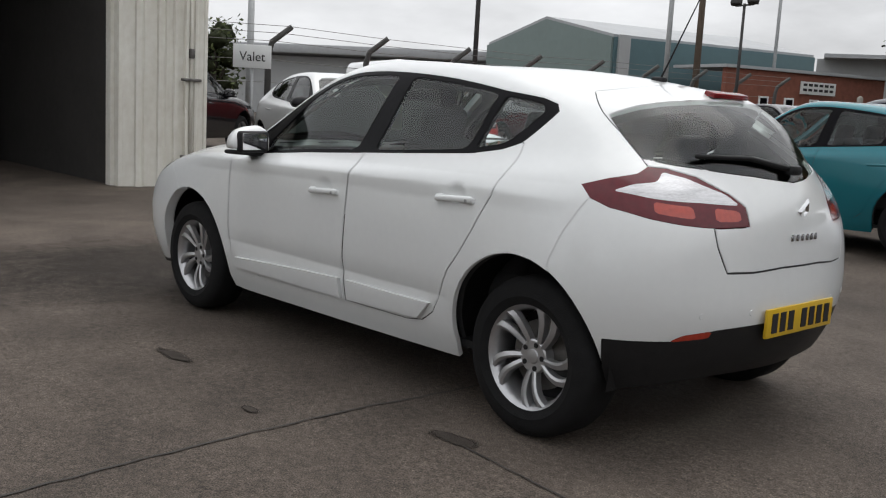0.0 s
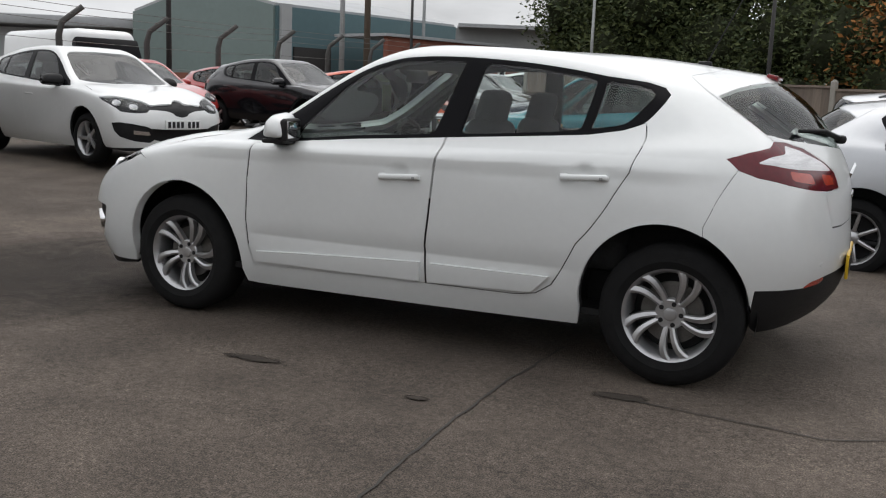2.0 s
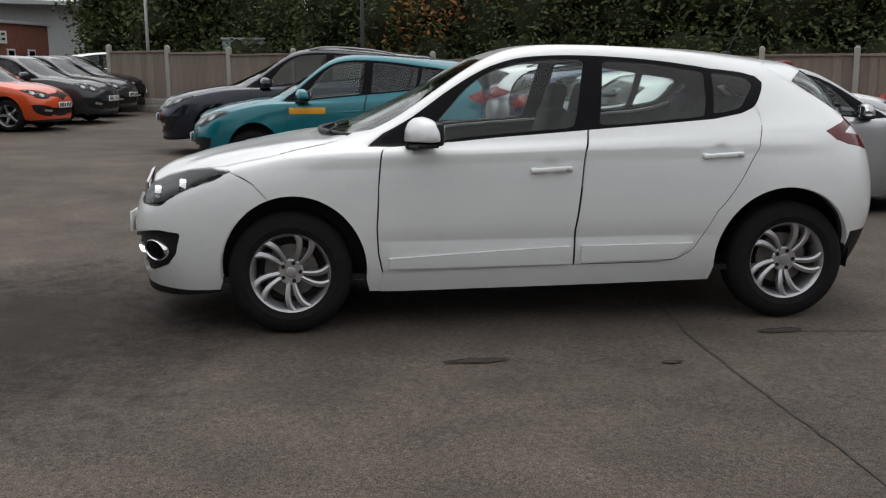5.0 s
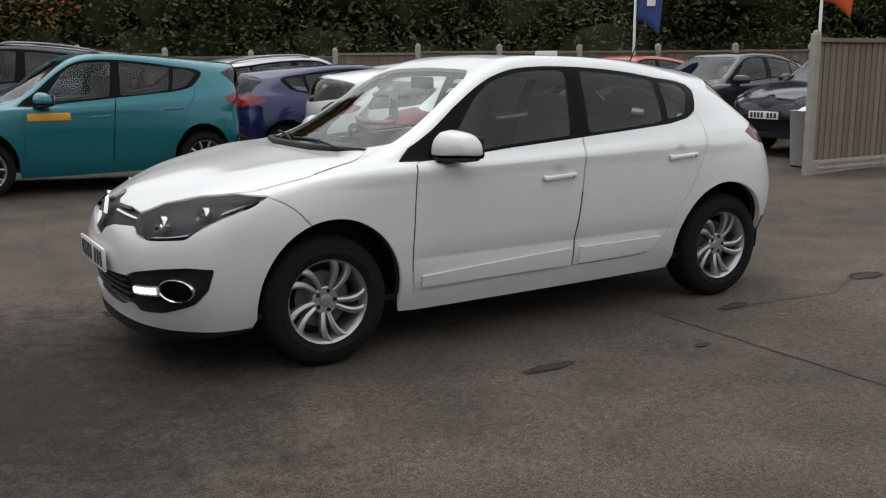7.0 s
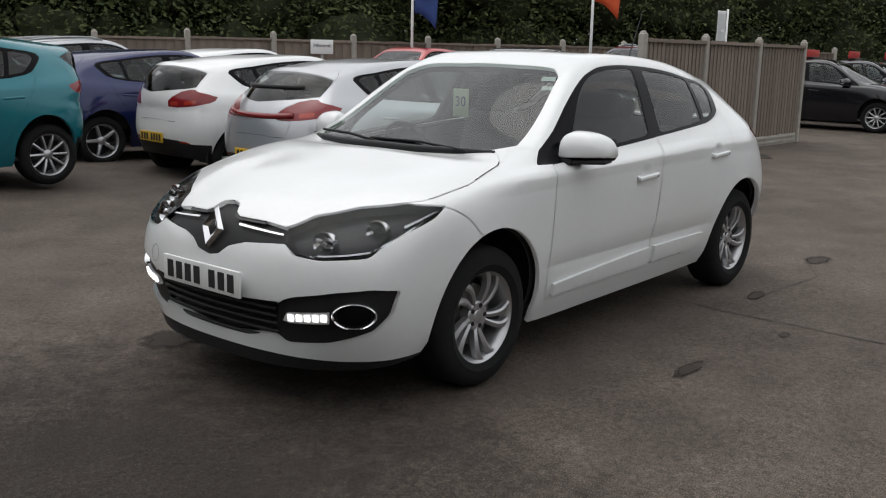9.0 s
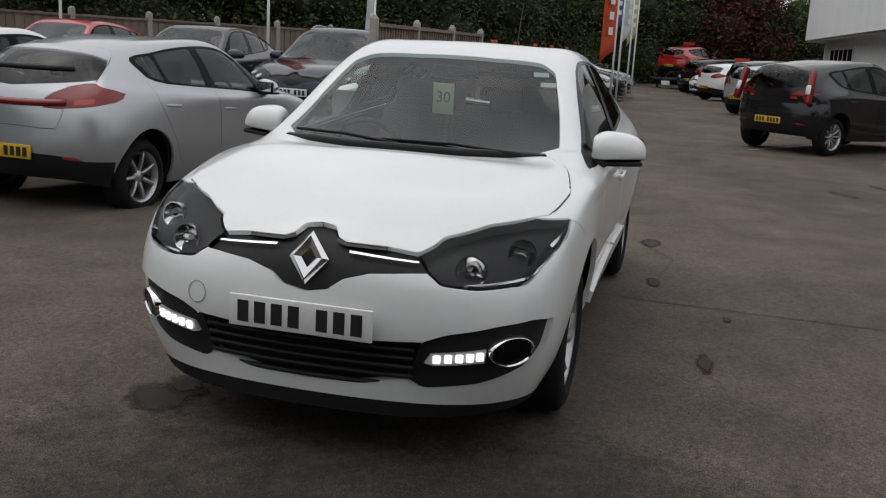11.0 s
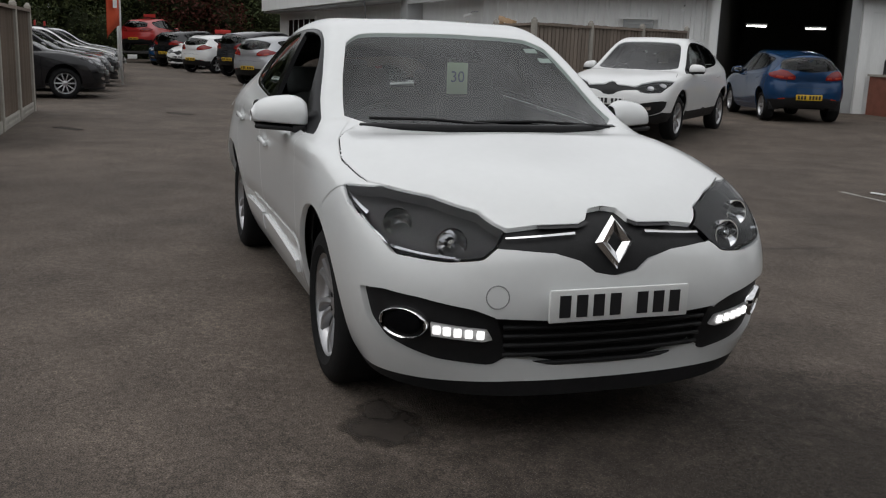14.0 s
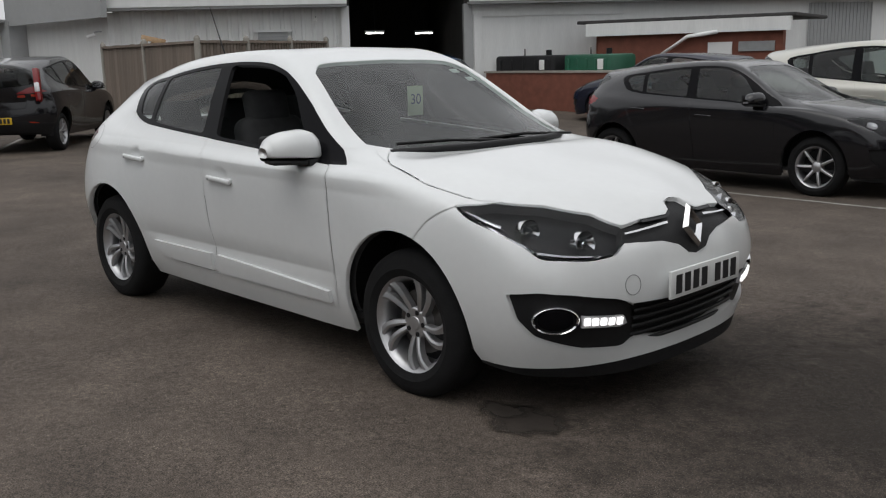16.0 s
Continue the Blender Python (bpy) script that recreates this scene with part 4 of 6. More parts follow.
def ribbon(name, pts, width, material, lift=.004, wob=.35, step=.08, label="", category="crack"):
    """A wandering strip on the ground."""
    rnd = random.Random(len(pts) * 31 + round(pts[0][0] * 100))
    line = []
    for (x0, y0), (x1, y1) in zip(pts, pts[1:]):
        n = max(1, int(math.hypot(x1 - x0, y1 - y0) / step))
        line += [(x0 + (x1 - x0) * k / n, y0 + (y1 - y0) * k / n) for k in range(n)]
    line.append(pts[-1])
    vs, fs = [], []
    for i, (x, y) in enumerate(line):
        a, b = line[max(i - 1, 0)], line[min(i + 1, len(line) - 1)]
        d = Vector((b[0] - a[0], b[1] - a[1])).normalized()
        o = rnd.uniform(-wob, wob) * width * 2
        h = width * .5 * rnd.uniform(1 - wob, 1 + wob)
        for s in (-1, 1):
            px, py = x - d.y * (o + s * h), y + d.x * (o + s * h)
            vs.append((px, py, lie(px, py) + lift))
    fs = [(2 * i, 2 * i + 1, 2 * i + 3, 2 * i + 2) for i in range(len(line) - 1)]
    return tagged(new(name, mesh_of(name, vs, fs, material)), label, category, kind="structure")


def blot(name, x, y, rx, ry, material, seed, label, lift=.005, turn=0.0):
    """A stain or patch with a ragged rim."""
    rnd = random.Random(seed)
    n, k = 34, [rnd.uniform(.72, 1.2) for _ in range(34)]
    k = [(k[i - 1] + 2 * k[i] + k[(i + 1) % n]) / 4 for i in range(n)]
    vs = [(x, y, lie(x, y) + lift)]
    for i in range(n):
        a = 2 * math.pi * i / n
        u, v = rx * k[i] * math.cos(a), ry * k[i] * math.sin(a)
        px, py = x + u * math.cos(turn) - v * math.sin(turn), y + u * math.sin(turn) + v * math.cos(turn)
        vs.append((px, py, lie(px, py) + lift))
    fs = [(0, 1 + i, 1 + (i + 1) % n) for i in range(n)]
    return tagged(new(name, mesh_of(name, vs, fs, material)), label, "stain", kind="structure")


# ---- fences ----
def board_fence(name, posts, height, label, boards=12, gravel=.16, post_h=None, thick=.10):
    """Timber boards between concrete posts, over a concrete gravel board; posts: their feet."""
    root = thing(name, label, "fence", kind="structure")
    shared = {}
    for i, (x, y) in enumerate(posts):
        z = lie(x, y)
        h = (post_h or height + .06)
        a = posts[min(i + 1, len(posts) - 1)]
        c = posts[max(i - 1, 0)]
        turn = Euler((0, 0, math.atan2(a[1] - c[1], a[0] - c[0])))
        bm = bmesh.new()
        add_box(bm, (0, 0, h / 2 - .1), (thick, thick, h + .2), None, .012, 1)
        add_box(bm, (0, 0, h + .015), (thick * .8, thick * .8, .04), None, .01, 1, (.6, .6))
        ob = part("post", bm_mesh("post", bm, CONCRETE, False), root, "pale concrete fence post")
        ob.matrix_local = Matrix.Translation((x, y, z)) @ turn.to_matrix().to_4x4()
    for (x0, y0), (x1, y1) in zip(posts, posts[1:]):
        L = math.hypot(x1 - x0, y1 - y0)
        turn = Euler((0, 0, math.atan2(y1 - y0, x1 - x0))).to_matrix().to_4x4()
        z = (lie(x0, y0) + lie(x1, y1)) / 2
        base = Matrix.Translation(((x0 + x1) / 2, (y0 + y1) / 2, z)) @ turn
        w = (L - thick) / boards
        key = round(L, 2)
        if key not in shared:
            bm = bmesh.new()
            add_box(bm, (0, 0, gravel + (height - gravel) / 2), (w * 1.12, .018, height - gravel), Euler((0, 0, radians(7))).to_matrix())
            shared[key] = bm_mesh("board", bm, TIMBER, False)
            bm = bmesh.new()
            add_box(bm, (0, 0, gravel / 2 - .02), (L - thick, .05, gravel + .04), None, .008, 1)
            for k in range(2):
                add_box(bm, (0, 0, gravel * (.3 + .45 * k)), (L - thick - .2, .065, gravel * .3), None, .01, 1)
            shared[key, 0] = bm_mesh("gravel_board", bm, CONCRETE, False)
            shared[key, 1] = box("rail", (0, -.03, height - .03), (L - thick, .05, .045), TIMBER)
        for k in range(boards):
            ob = part("board", shared[key], root)
            ob.matrix_local = base @ Matrix.Translation((-L / 2 + thick / 2 + w * (k + .5), 0, random.uniform(-.012, .006)))
        part("gravel_board", shared[key, 0], root, "concrete gravel board").matrix_local = base
        part("rail", shared[key, 1], root).matrix_local = base
    return root


def wall_piece(name, a, b, z0, z1, thick, material, parent=None, label=""):
    """An upright slab from a to b (feet in plan)."""
    L = math.hypot(b[0] - a[0], b[1] - a[1])
    z0 = -.4 if z0 <= .05 else z0
    me = box(name, (L / 2, 0, (z0 + z1) / 2), (L, thick, z1 - z0), material)
    ob = new(name, me)
    ob.matrix_world = Matrix.Translation((a[0], a[1], 0)) @ Euler((0, 0, math.atan2(b[1] - a[1], b[0] - a[0]))).to_matrix().to_4x4()
    if parent:
        ob.parent = parent
    if label:
        ob["label"] = label
    return ob


def ribbed(name, a, b, z0, z1, material, parent, pitch=.20, depth=.03, label=""):
    """Profiled sheet from a to b, outside to the right of the way."""
    L = math.hypot(b[0] - a[0], b[1] - a[1])
    z0 = -.4 if z0 <= .05 else z0
    n = max(2, round(L / pitch))
    prof = []
    for i in range(n):
        x = L * i / n
        s = L / n
        prof += [(x, 0), (x + s * .55, 0), (x + s * .65, -depth), (x + s * .90, -depth)]
    prof.append((L, 0))
    vs = [(x, y, z) for x, y in prof for z in (z0, z1)]
    vs += [(0, .06, z0), (0, .06, z1), (L, .06, z0), (L, .06, z1)]
    k = 2 * len(prof)
    fs = [(2 * i, 2 * i + 2, 2 * i + 3, 2 * i + 1) for i in range(len(prof) - 1)] + [(k, k + 1, k + 3, k + 2)]
    ob = new(name, mesh_of(name, vs, fs, material, smooth=False))
    ob.matrix_world = Matrix.Translation((a[0], a[1], 0)) @ Euler((0, 0, math.atan2(b[1] - a[1], b[0] - a[0]))).to_matrix().to_4x4()
    ob.parent = parent
    if label:
        ob["label"] = label
    return ob


def along(a, b, d):
    L = math.hypot(b[0] - a[0], b[1] - a[1])
    return (a[0] + (b[0] - a[0]) * d / L, a[1] + (b[1] - a[1]) * d / L)


def off(a, b, p, d):
    """p moved by d to the right of the way from a to b."""
    L = math.hypot(b[0] - a[0], b[1] - a[1])
    return (p[0] + (b[1] - a[1]) / L * d, p[1] - (b[0] - a[0]) / L * d)


# ---- the white workshop and showroom ----
shop = thing("workshop_building", "white clad workshop with a dark open vehicle door", "building", kind="structure")
J = (-13.5, 14.8)
dirn = (.62, .78)
at_k = lambda k: (J[0] + dirn[0] * k, J[1] + dirn[1] * k)  # noqa: E731
C0, OL, OR, C1 = at_k(-8.95), at_k(-3.1), at_k(0), at_k(17)
ribbed("wall_front", C0, OL, 0, 2.75, WALL_WHITE, shop, .26, .035, "white profiled metal wall")
ribbed("wall_front", at_k(.35), at_k(4.2), 1.0, 2.42, WALL_WHITE, shop, .26, .035, "white profiled door leaf")
wall_piece("wall_front", OR, C1, 0, 2.75, .25, WALL_WHITE, shop)
wall_piece("door_frame", at_k(-3.25), at_k(-3.05), 0, 2.75, .34, WALL_WHITE, shop)
wall_piece("door_frame", at_k(-.1), at_k(.12), 0, 2.75, .34, WALL_GREY, shop)
wall_piece("door_frame", at_k(.16), at_k(.36), 0, 2.5, .34, WALL_WHITE, shop)
wall_piece("door_frame", at_k(.36), at_k(4.2), 2.42, 2.52, .34, WALL_WHITE, shop)
for a, b in ((at_k(-9.2), OL), (OR, C1)):
    wall_piece("fascia", off(C0, C1, a, .55), off(C0, C1, b, .55), 2.78, 5.2, .10, WALL_WHITE, shop, "white fascia band above the doors")
    wall_piece("soffit", off(C0, C1, a, .27), off(C0, C1, b, .27), 2.72, 2.78, .58, WALL_GREY, shop)
wall_piece("fascia", off(C0, C1, OL, .5), off(C0, C1, OR, .5), 4.2, 5.2, .10, WALL_WHITE, shop)
# inside of the workshop, its dimness put into the wall colour
deep = 11
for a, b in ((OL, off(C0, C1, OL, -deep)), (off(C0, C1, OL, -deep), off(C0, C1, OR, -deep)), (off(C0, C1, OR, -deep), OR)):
    wall_piece("inner_wall", a, b, 0, 5.2, .12, DARK_IN, shop, "workshop wall coloured dark for its dim inside")
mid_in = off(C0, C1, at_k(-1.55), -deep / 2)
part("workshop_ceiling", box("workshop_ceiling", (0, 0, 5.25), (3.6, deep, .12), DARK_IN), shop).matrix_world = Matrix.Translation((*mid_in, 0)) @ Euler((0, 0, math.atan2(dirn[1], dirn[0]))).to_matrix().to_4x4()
TUBE_LIT = mat("lit_tube", (1.0, 0.98, 0.92), 0.4, emit=6.0)
for k, d in ((-2.3, 3.4), (-.75, 4.6)):
    c = off(C0, C1, at_k(k), -d)
    lamp_t = thing("strip_light", "lit white strip light under a dark ceiling", "light", Matrix.Translation((*c, 2.15)) @ Euler((0, 0, math.atan2(dirn[1], dirn[0]))).to_matrix().to_4x4(), "strip lights")
    part("casing", box("casing", (0, 0, .06), (.60, .12, .04), POLE_GREY, .01), lamp_t)
    part("diffuser", box("diffuser", (0, 0, 0), (.52, .08, .04), TUBE_LIT, .015), lamp_t)
    part("hanger", tube("hanger", [(0, 0, .08), (0, 0, 3.05)], .008, POLE_DARK, 6), lamp_t)
# the showroom wing that runs away from the corner
D1 = (-46.0, 6.9)
wall_piece("wall_side", D1, C0, 0, 2.7, .3, WALL_WHITE, shop, "white rendered wall")
wall_piece("fascia", off(D1, C0, D1, 1.0), off(D1, C0, along(D1, C0, 22), 1.0), 2.75, 5.4, .2, WALL_WHITE, shop)
wall_piece("soffit", off(D1, C0, D1, .5), off(D1, C0, along(D1, C0, 22), .5), 2.66, 2.74, 1.0, WALL_GREY, shop)
wall_piece("fascia", off(D1, C0, along(D1, C0, 22), .55), off(D1, C0, along(D1, C0, 27.6), .55), 2.55, 5.2, .15, WALL_GREY, shop)
wall_piece("pillar", off(D1, C0, along(D1, C0, 21.6), .35), off(D1, C0, along(D1, C0, 22.2), .35), 0, 2.7, .6, WALL_GREY, shop)
for k in range(5):
    a = along(D1, C0, 2.6 + k * 1.15)
    b = along(D1, C0, 3.6 + k * 1.15)
    wf = wall_piece("window", off(D1, C0, a, .18), off(D1, C0, b, .18), .5, 2.4, .08, SIGN_WHITE, shop)
    wall_piece("window_pane", off(D1, C0, along(a, b, .08), .23), off(D1, C0, along(a, b, .92), .23), .6, 2.3, .02, GLOSS, shop)
wall_piece("trim", off(D1, C0, along(D1, C0, 24), .17), off(D1, C0, along(D1, C0, 27.8), .17), .92, .98, .08, POLE_DARK, shop)
roof_c = ((C0[0] + C1[0]) / 2, (C0[1] + C1[1]) / 2)
part("roof", box("roof", (0, 9, 5.3), (26.5, 19, .2), ROOF_SHEET), shop).matrix_world = Matrix.Translation((*roof_c, 0)) @ Euler((0, 0, math.atan2(dirn[1], dirn[0]))).to_matrix().to_4x4()
# roller door and right-hand end
ribbed("roller_door", off(C0, C1, at_k(9.2), .16), off(C0, C1, at_k(11.0), .16), 0, 2.6, WALL_GREY, shop, .1, .02)
wall_piece("panel", off(C0, C1, at_k(11.6), .17), off(C0, C1, at_k(15.6), .17), .1, 2.1, .1, WALL_WHITE, shop)


def cctv(x, y, z, way):
    r = thing("security_camera", "small white wall camera on a bracket", "camera", Matrix.Translation((x, y, z)) @ Euler((0, 0, way)).to_matrix().to_4x4())
    part("camera_body", box("camera_body", (.16, 0, -.05), (.22, .07, .07), SIGN_WHITE, .015, Euler((0, radians(18), 0)).to_matrix()), r)
    part("bracket", tube("bracket", [(-.12, 0, .05), (.05, 0, .04), (.08, 0, -.02)], .016, POLE_GREY, 6), r)


c = off(C0, C1, at_k(-3.9), .17)
cctv(*c, 2.45, math.atan2(-dirn[0], dirn[1]))
c = off(D1, C0, along(D1, C0, 26.6), .27)
cctv(*c, 2.2, -1.9)
v = off(C0, C1, at_k(-5.0), .12)
vent = thing("wall_vent", "grey louvred vent high on the white wall", "vent", Matrix.Translation((*v, 2.0)) @ Euler((0, 0, math.atan2(dirn[1], dirn[0]))).to_matrix().to_4x4())
part("frame", box("frame", (0, 0, .17), (.95, .10, .05), SIGN_WHITE), vent)
part("panel", box("panel", (0, .02, -.02), (.75, .06, .32), WALL_GREY, .01), vent)
for k in range(4):
    part("slat", box("slat", (0, -.015, -.13 + k * .075), (.70, .03, .012), POLE_GREY), vent)

# ---- brick store, tank bund ----
hut = thing("brick_store", "low red brick store with a white fascia and downpipe", "building", kind="structure")
HA, HB = (-10.3, 16.2), (-6.0, 17.2)
wall_piece("wall", HA, HB, 0, 1.85, .25, BRICK, hut, "red brick wall")
wall_piece("wall", off(HA, HB, HA, -.1), (-11.6, 19.2), 0, 1.85, .25, BRICK, hut)
wall_piece("fascia", off(HA, HB, along(HA, HB, -.25), .2), off(HA, HB, along(HA, HB, 4.6), .2), 1.82, 2.12, .18, WALL_WHITE, hut, "white roof fascia")
part("roof", box("roof", (0, 0, 2.16), (5.2, 3.4, .08), POLE_DARK, .02), hut).matrix_world = Matrix.Translation((-8.6, 18.1, 0)) @ Euler((0, 0, .23)).to_matrix().to_4x4()
wall_piece("door", off(HA, HB, along(HA, HB, 2.75), .14), off(HA, HB, along(HA, HB, 3.3), .14), .05, 1.6, .06, SIGN_WHITE, hut)
wall_piece("notice", off(HA, HB, along(HA, HB, 3.45), .15), off(HA, HB, along(HA, HB, 4.25), .15), 1.38, 1.6, .03, POLE_GREY, hut)
c1, c2, c3 = off(HA, HB, along(HA, HB, 1.5), .2), off(HA, HB, along(HA, HB, 2.3), .26), off(HA, HB, along(HA, HB, 3.0), .3)
part("downpipe", tube("downpipe", [(*c1, .95), (*c1, 1.25), (*c2, 1.75), (*c3, 1.83)], .045, SIGN_WHITE, 8), hut, "white plastic downpipe")
bund = thing("tank_bund", "low brown brick wall round oil tanks", "wall", kind="structure")
BA, BB = (-13.0, 15.1), (-8.6, 14.6)
wall_piece("wall", BA, BB, 0, .98, .24, BRICK, bund)
wall_piece("wall", BB, (-8.1, 16.6), 0, .98, .24, BRICK, bund)
wall_piece("coping", along(BA, BB, -.05), along(BA, BB, 4.5), .98, 1.03, .3, CONCRETE, bund)
TANK = mat("green_tank", (0.012, 0.10, 0.055), 0.45, vary=0.3, scale=3)
for d, w, material, lab in ((1.2, 2.2, BLACK, "black plastic oil tank on the bund"), (3.35, 1.5, TANK, "dark green plastic oil tank on the bund")):
    c = off(BA, BB, along(BA, BB, d), -.55)
    tank = thing("oil_tank", lab, "tank", Matrix.Translation((*c, .95)) @ Euler((0, 0, math.atan2(BB[1] - BA[1], BB[0] - BA[0]))).to_matrix().to_4x4(), "oil tanks")
    part("body", box("body", (0, 0, -.2), (w, .9, 1.3), material, .08), tank)
    for k in range(5):
        part("rib", box("rib", (-w / 2 + w * (k + .5) / 5, -.45, -.2), (.08, .04, 1.1), material, .015), tank)
    part("filler_cap", lathe("filler_cap", [(0, .58), (.07, .58), (.07, .44), (.1, .44)], BLACK, 16, "z", (w * .2, 0, 0)), tank)
    part("gauge", tube("gauge", [(-w * .25, .1, .4), (-w * .25, .1, .62)], .02, STEEL, 6), tank)
    part("label_plate", box("label_plate", (w * .3, -.46, .22), (.17, .02, .24), SIGN_WHITE, .005), tank)

# ---- fences ----
board_fence("fence_near_lane", [(-7.02, -3.02), (-8.87, -3.0), (-10.72, -2.94), (-12.57, -2.88)], 1.68, "tall weathered board fence between concrete posts", 15)
board_fence("fence_by_workshop", [(-16.5, 6.3), (-14.1, 6.05), (-11.70, 5.86), (-12.6, 7.5), (-13.5, 9.2), (-14.35, 10.85)], 1.80, "tall grey-brown board fence beside the workshop", 14)
back = [(7.4 - 1.86 * k * .905, -21.3 + 1.86 * k * .425) for k in range(20)]
board_fence("fence_back", back, 1.60, "board and concrete fence along the trees", 9, .35, 1.72, .12)
pal = thing("pallet", "bare wooden pallet leaning above the fence", "pallet", Matrix.Translation((-14.6, 6.45, 1.52)) @ Euler((radians(80), radians(6), radians(-8))).to_matrix().to_4x4())
PINE = mat("raw_pine", (0.45, 0.30, 0.17), 0.8, vary=0.25, scale=6, stretch=(1, 6, 1))
for k in range(3):
    part("bearer", box("bearer", ((k - 1) * .5, 0, 0), (.09, .9, .09), PINE, .005), pal)
for k in range(6):
    part("slat", box("slat", (0, (k - 2.5) * .16, .055), (1.2, .1, .02), PINE, .003), pal)
part("leg", tube("leg", [(-.5, -.45, 0), (-.5, -1.75, -.25)], .03, PINE, 6), pal)
part("leg", tube("leg", [(.5, -.45, 0), (.5, -1.75, -.25)], .03, PINE, 6), pal)

# ---- the valet bay with its folded steel door ----
bay = thing("valet_bay", "dark open valet bay with a folded white steel door", "building", kind="structure")
BX0 = 8.25
wall_piece("wall_side", (BX0, -1.75), (19, -1.75), 0, 4.4, .2, DARK_IN, bay, "bay wall coloured dark for its dim inside")
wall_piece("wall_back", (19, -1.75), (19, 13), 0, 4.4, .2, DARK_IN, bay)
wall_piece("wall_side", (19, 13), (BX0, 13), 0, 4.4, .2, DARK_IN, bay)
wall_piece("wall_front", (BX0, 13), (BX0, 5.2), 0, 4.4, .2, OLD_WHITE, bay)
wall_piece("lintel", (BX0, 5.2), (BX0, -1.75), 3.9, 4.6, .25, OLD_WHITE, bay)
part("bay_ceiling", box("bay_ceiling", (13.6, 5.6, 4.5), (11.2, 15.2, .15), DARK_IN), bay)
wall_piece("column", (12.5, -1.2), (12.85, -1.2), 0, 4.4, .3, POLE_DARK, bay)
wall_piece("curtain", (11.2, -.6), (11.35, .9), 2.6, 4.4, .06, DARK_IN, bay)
ribbed("door_leaf", (7.90, -1.68), (7.65, -2.15), 0.03, 4.2, OLD_WHITE, bay, .29, .05, "scuffed white corrugated steel door leaf")
ribbed("door_leaf", (8.2, -1.6), (7.90, -1.68), 0.03, 4.2, OLD_WHITE, bay, .36, .04)
ribbed("door_leaf", (7.65, -2.15), (7.6, -2.42), 0.03, 4.2, OLD_WHITE, bay, .25, .06)
ribbed("door_leaf", (7.6, -2.42), (7.58, -2.68), 0.03, 4.2, OLD_WHITE, bay, .41, .02)
part("door_bar", tube("door_bar", [(7.56, -2.44, .05), (7.56, -2.44, 4.1)], .022, OLD_WHITE, 8), bay)
for z in (.45, 1.42, 1.75):
    part("latch", box("latch", (7.55, -2.44, z), (.06, .30 if z != 1.75 else .06, .035 if z != 1.75 else .12), STEEL, .008, Euler((0, 0, .25)).to_matrix()), bay)

# ---- beyond the boundary ----
far_1 = thing("industrial_unit", "grey-green gabled industrial unit with a blue side", "building", kind="structure")
GC, GL, GE = (21.0, -28.4), (30.9, -31.1), (18.0, -39.6)
wall_piece("wall_gable", GC, GL, 0, 4.5, .2, GREEN_SHEET, far_1)
vs = [(GC[0], GC[1], 4.5), (GL[0], GL[1], 4.5), ((GC[0] + GL[0]) / 2, (GC[1] + GL[1]) / 2, 5.5)]
ex = (GE[0] - GC[0], GE[1] - GC[1])
vs += [(x + ex[0], y + ex[1], z) for x, y, z in vs]
part("gable", mesh_of("gable", vs, [(0, 1, 2), (3, 5, 4)], GREEN_SHEET, smooth=False), far_1)
rv = [Vector(q) + Vector((0, 0, .12)) for q in vs]
part("roof", mesh_of("roof", vs + [tuple(q) for q in rv], [(6, 8, 11, 9), (7, 10, 11, 8), (0, 3, 5, 2), (1, 2, 5, 4), (0, 6, 9, 3), (1, 4, 10, 7), (0, 2, 8, 6), (1, 7, 8, 2)], ROOF_SHEET, smooth=False), far_1, "pale sheet roof")
wall_piece("wall_side", GE, GC, 0, 4.5, .2, TEAL_SHEET, far_1, "blue-green profiled side wall")
wall_piece("corner_trim", off(GE, GC, along(GE, GC, 10.9), -.15), off(GE, GC, along(GE, GC, 11.45), -.15), 0, 4.6, .2, WALL_GREY, far_1)
wall_piece("roller_door", off(GE, GC, along(GE, GC, 8.6), -.14), off(GE, GC, along(GE, GC, 10.7), -.14), .3, 2.9, .1, POLE_DARK, far_1)
wall_piece("brick_plinth", off(GC, GL, GC, -.12), off(GC, GL, GL, -.12), 0, 1.7, .1, BRICK, far_1)
annex = thing("brick_annex", "low red brick office in front of the industrial unit", "building", kind="structure")
AA, AB = (14.0, -38.0), (16.6, -29.8)
wall_piece("wall", AA, AB, 0, 3.4, .25, BRICK, annex)
part("roof", box("roof", (0, 0, 3.47), (8.9, 3.2, .12), ROOF_SHEET), annex).matrix_world = Matrix.Translation((16.6, -34.3, 0)) @ Euler((0, 0, math.atan2(AB[1] - AA[1], AB[0] - AA[0]))).to_matrix().to_4x4()
for k in range(5):
    a, b = along(AA, AB, 1.0 + k * 1.35), along(AA, AB, 1.5 + k * 1.35)
    wall_piece("window", off(AA, AB, a, -.14), off(AA, AB, b, -.14), 1.9, 2.4, .05, SIGN_WHITE, annex)
    wall_piece("window_pane", off(AA, AB, along(a, b, .08), -.17), off(AA, AB, along(a, b, .42), -.17), 1.97, 2.33, .02, GLOSS, annex)
sg = wall_piece("sign_board", off(AA, AB, along(AA, AB, 2.9), -.2), off(AA, AB, along(AA, AB, 4.8), -.2), 2.6, 3.1, .06, SIGN_WHITE, annex, "white sign board with dark lettering")
for r_ in range(2):
    for k in range(6):
        a, b = along(AA, AB, 3.05 + k * .29), along(AA, AB, 3.25 + k * .29)
        wall_piece("sign_bar", off(AA, AB, a, -.245), off(AA, AB, b, -.245), 2.92 - r_ * .2, 3.02 - r_ * .2, .012, INK, annex)
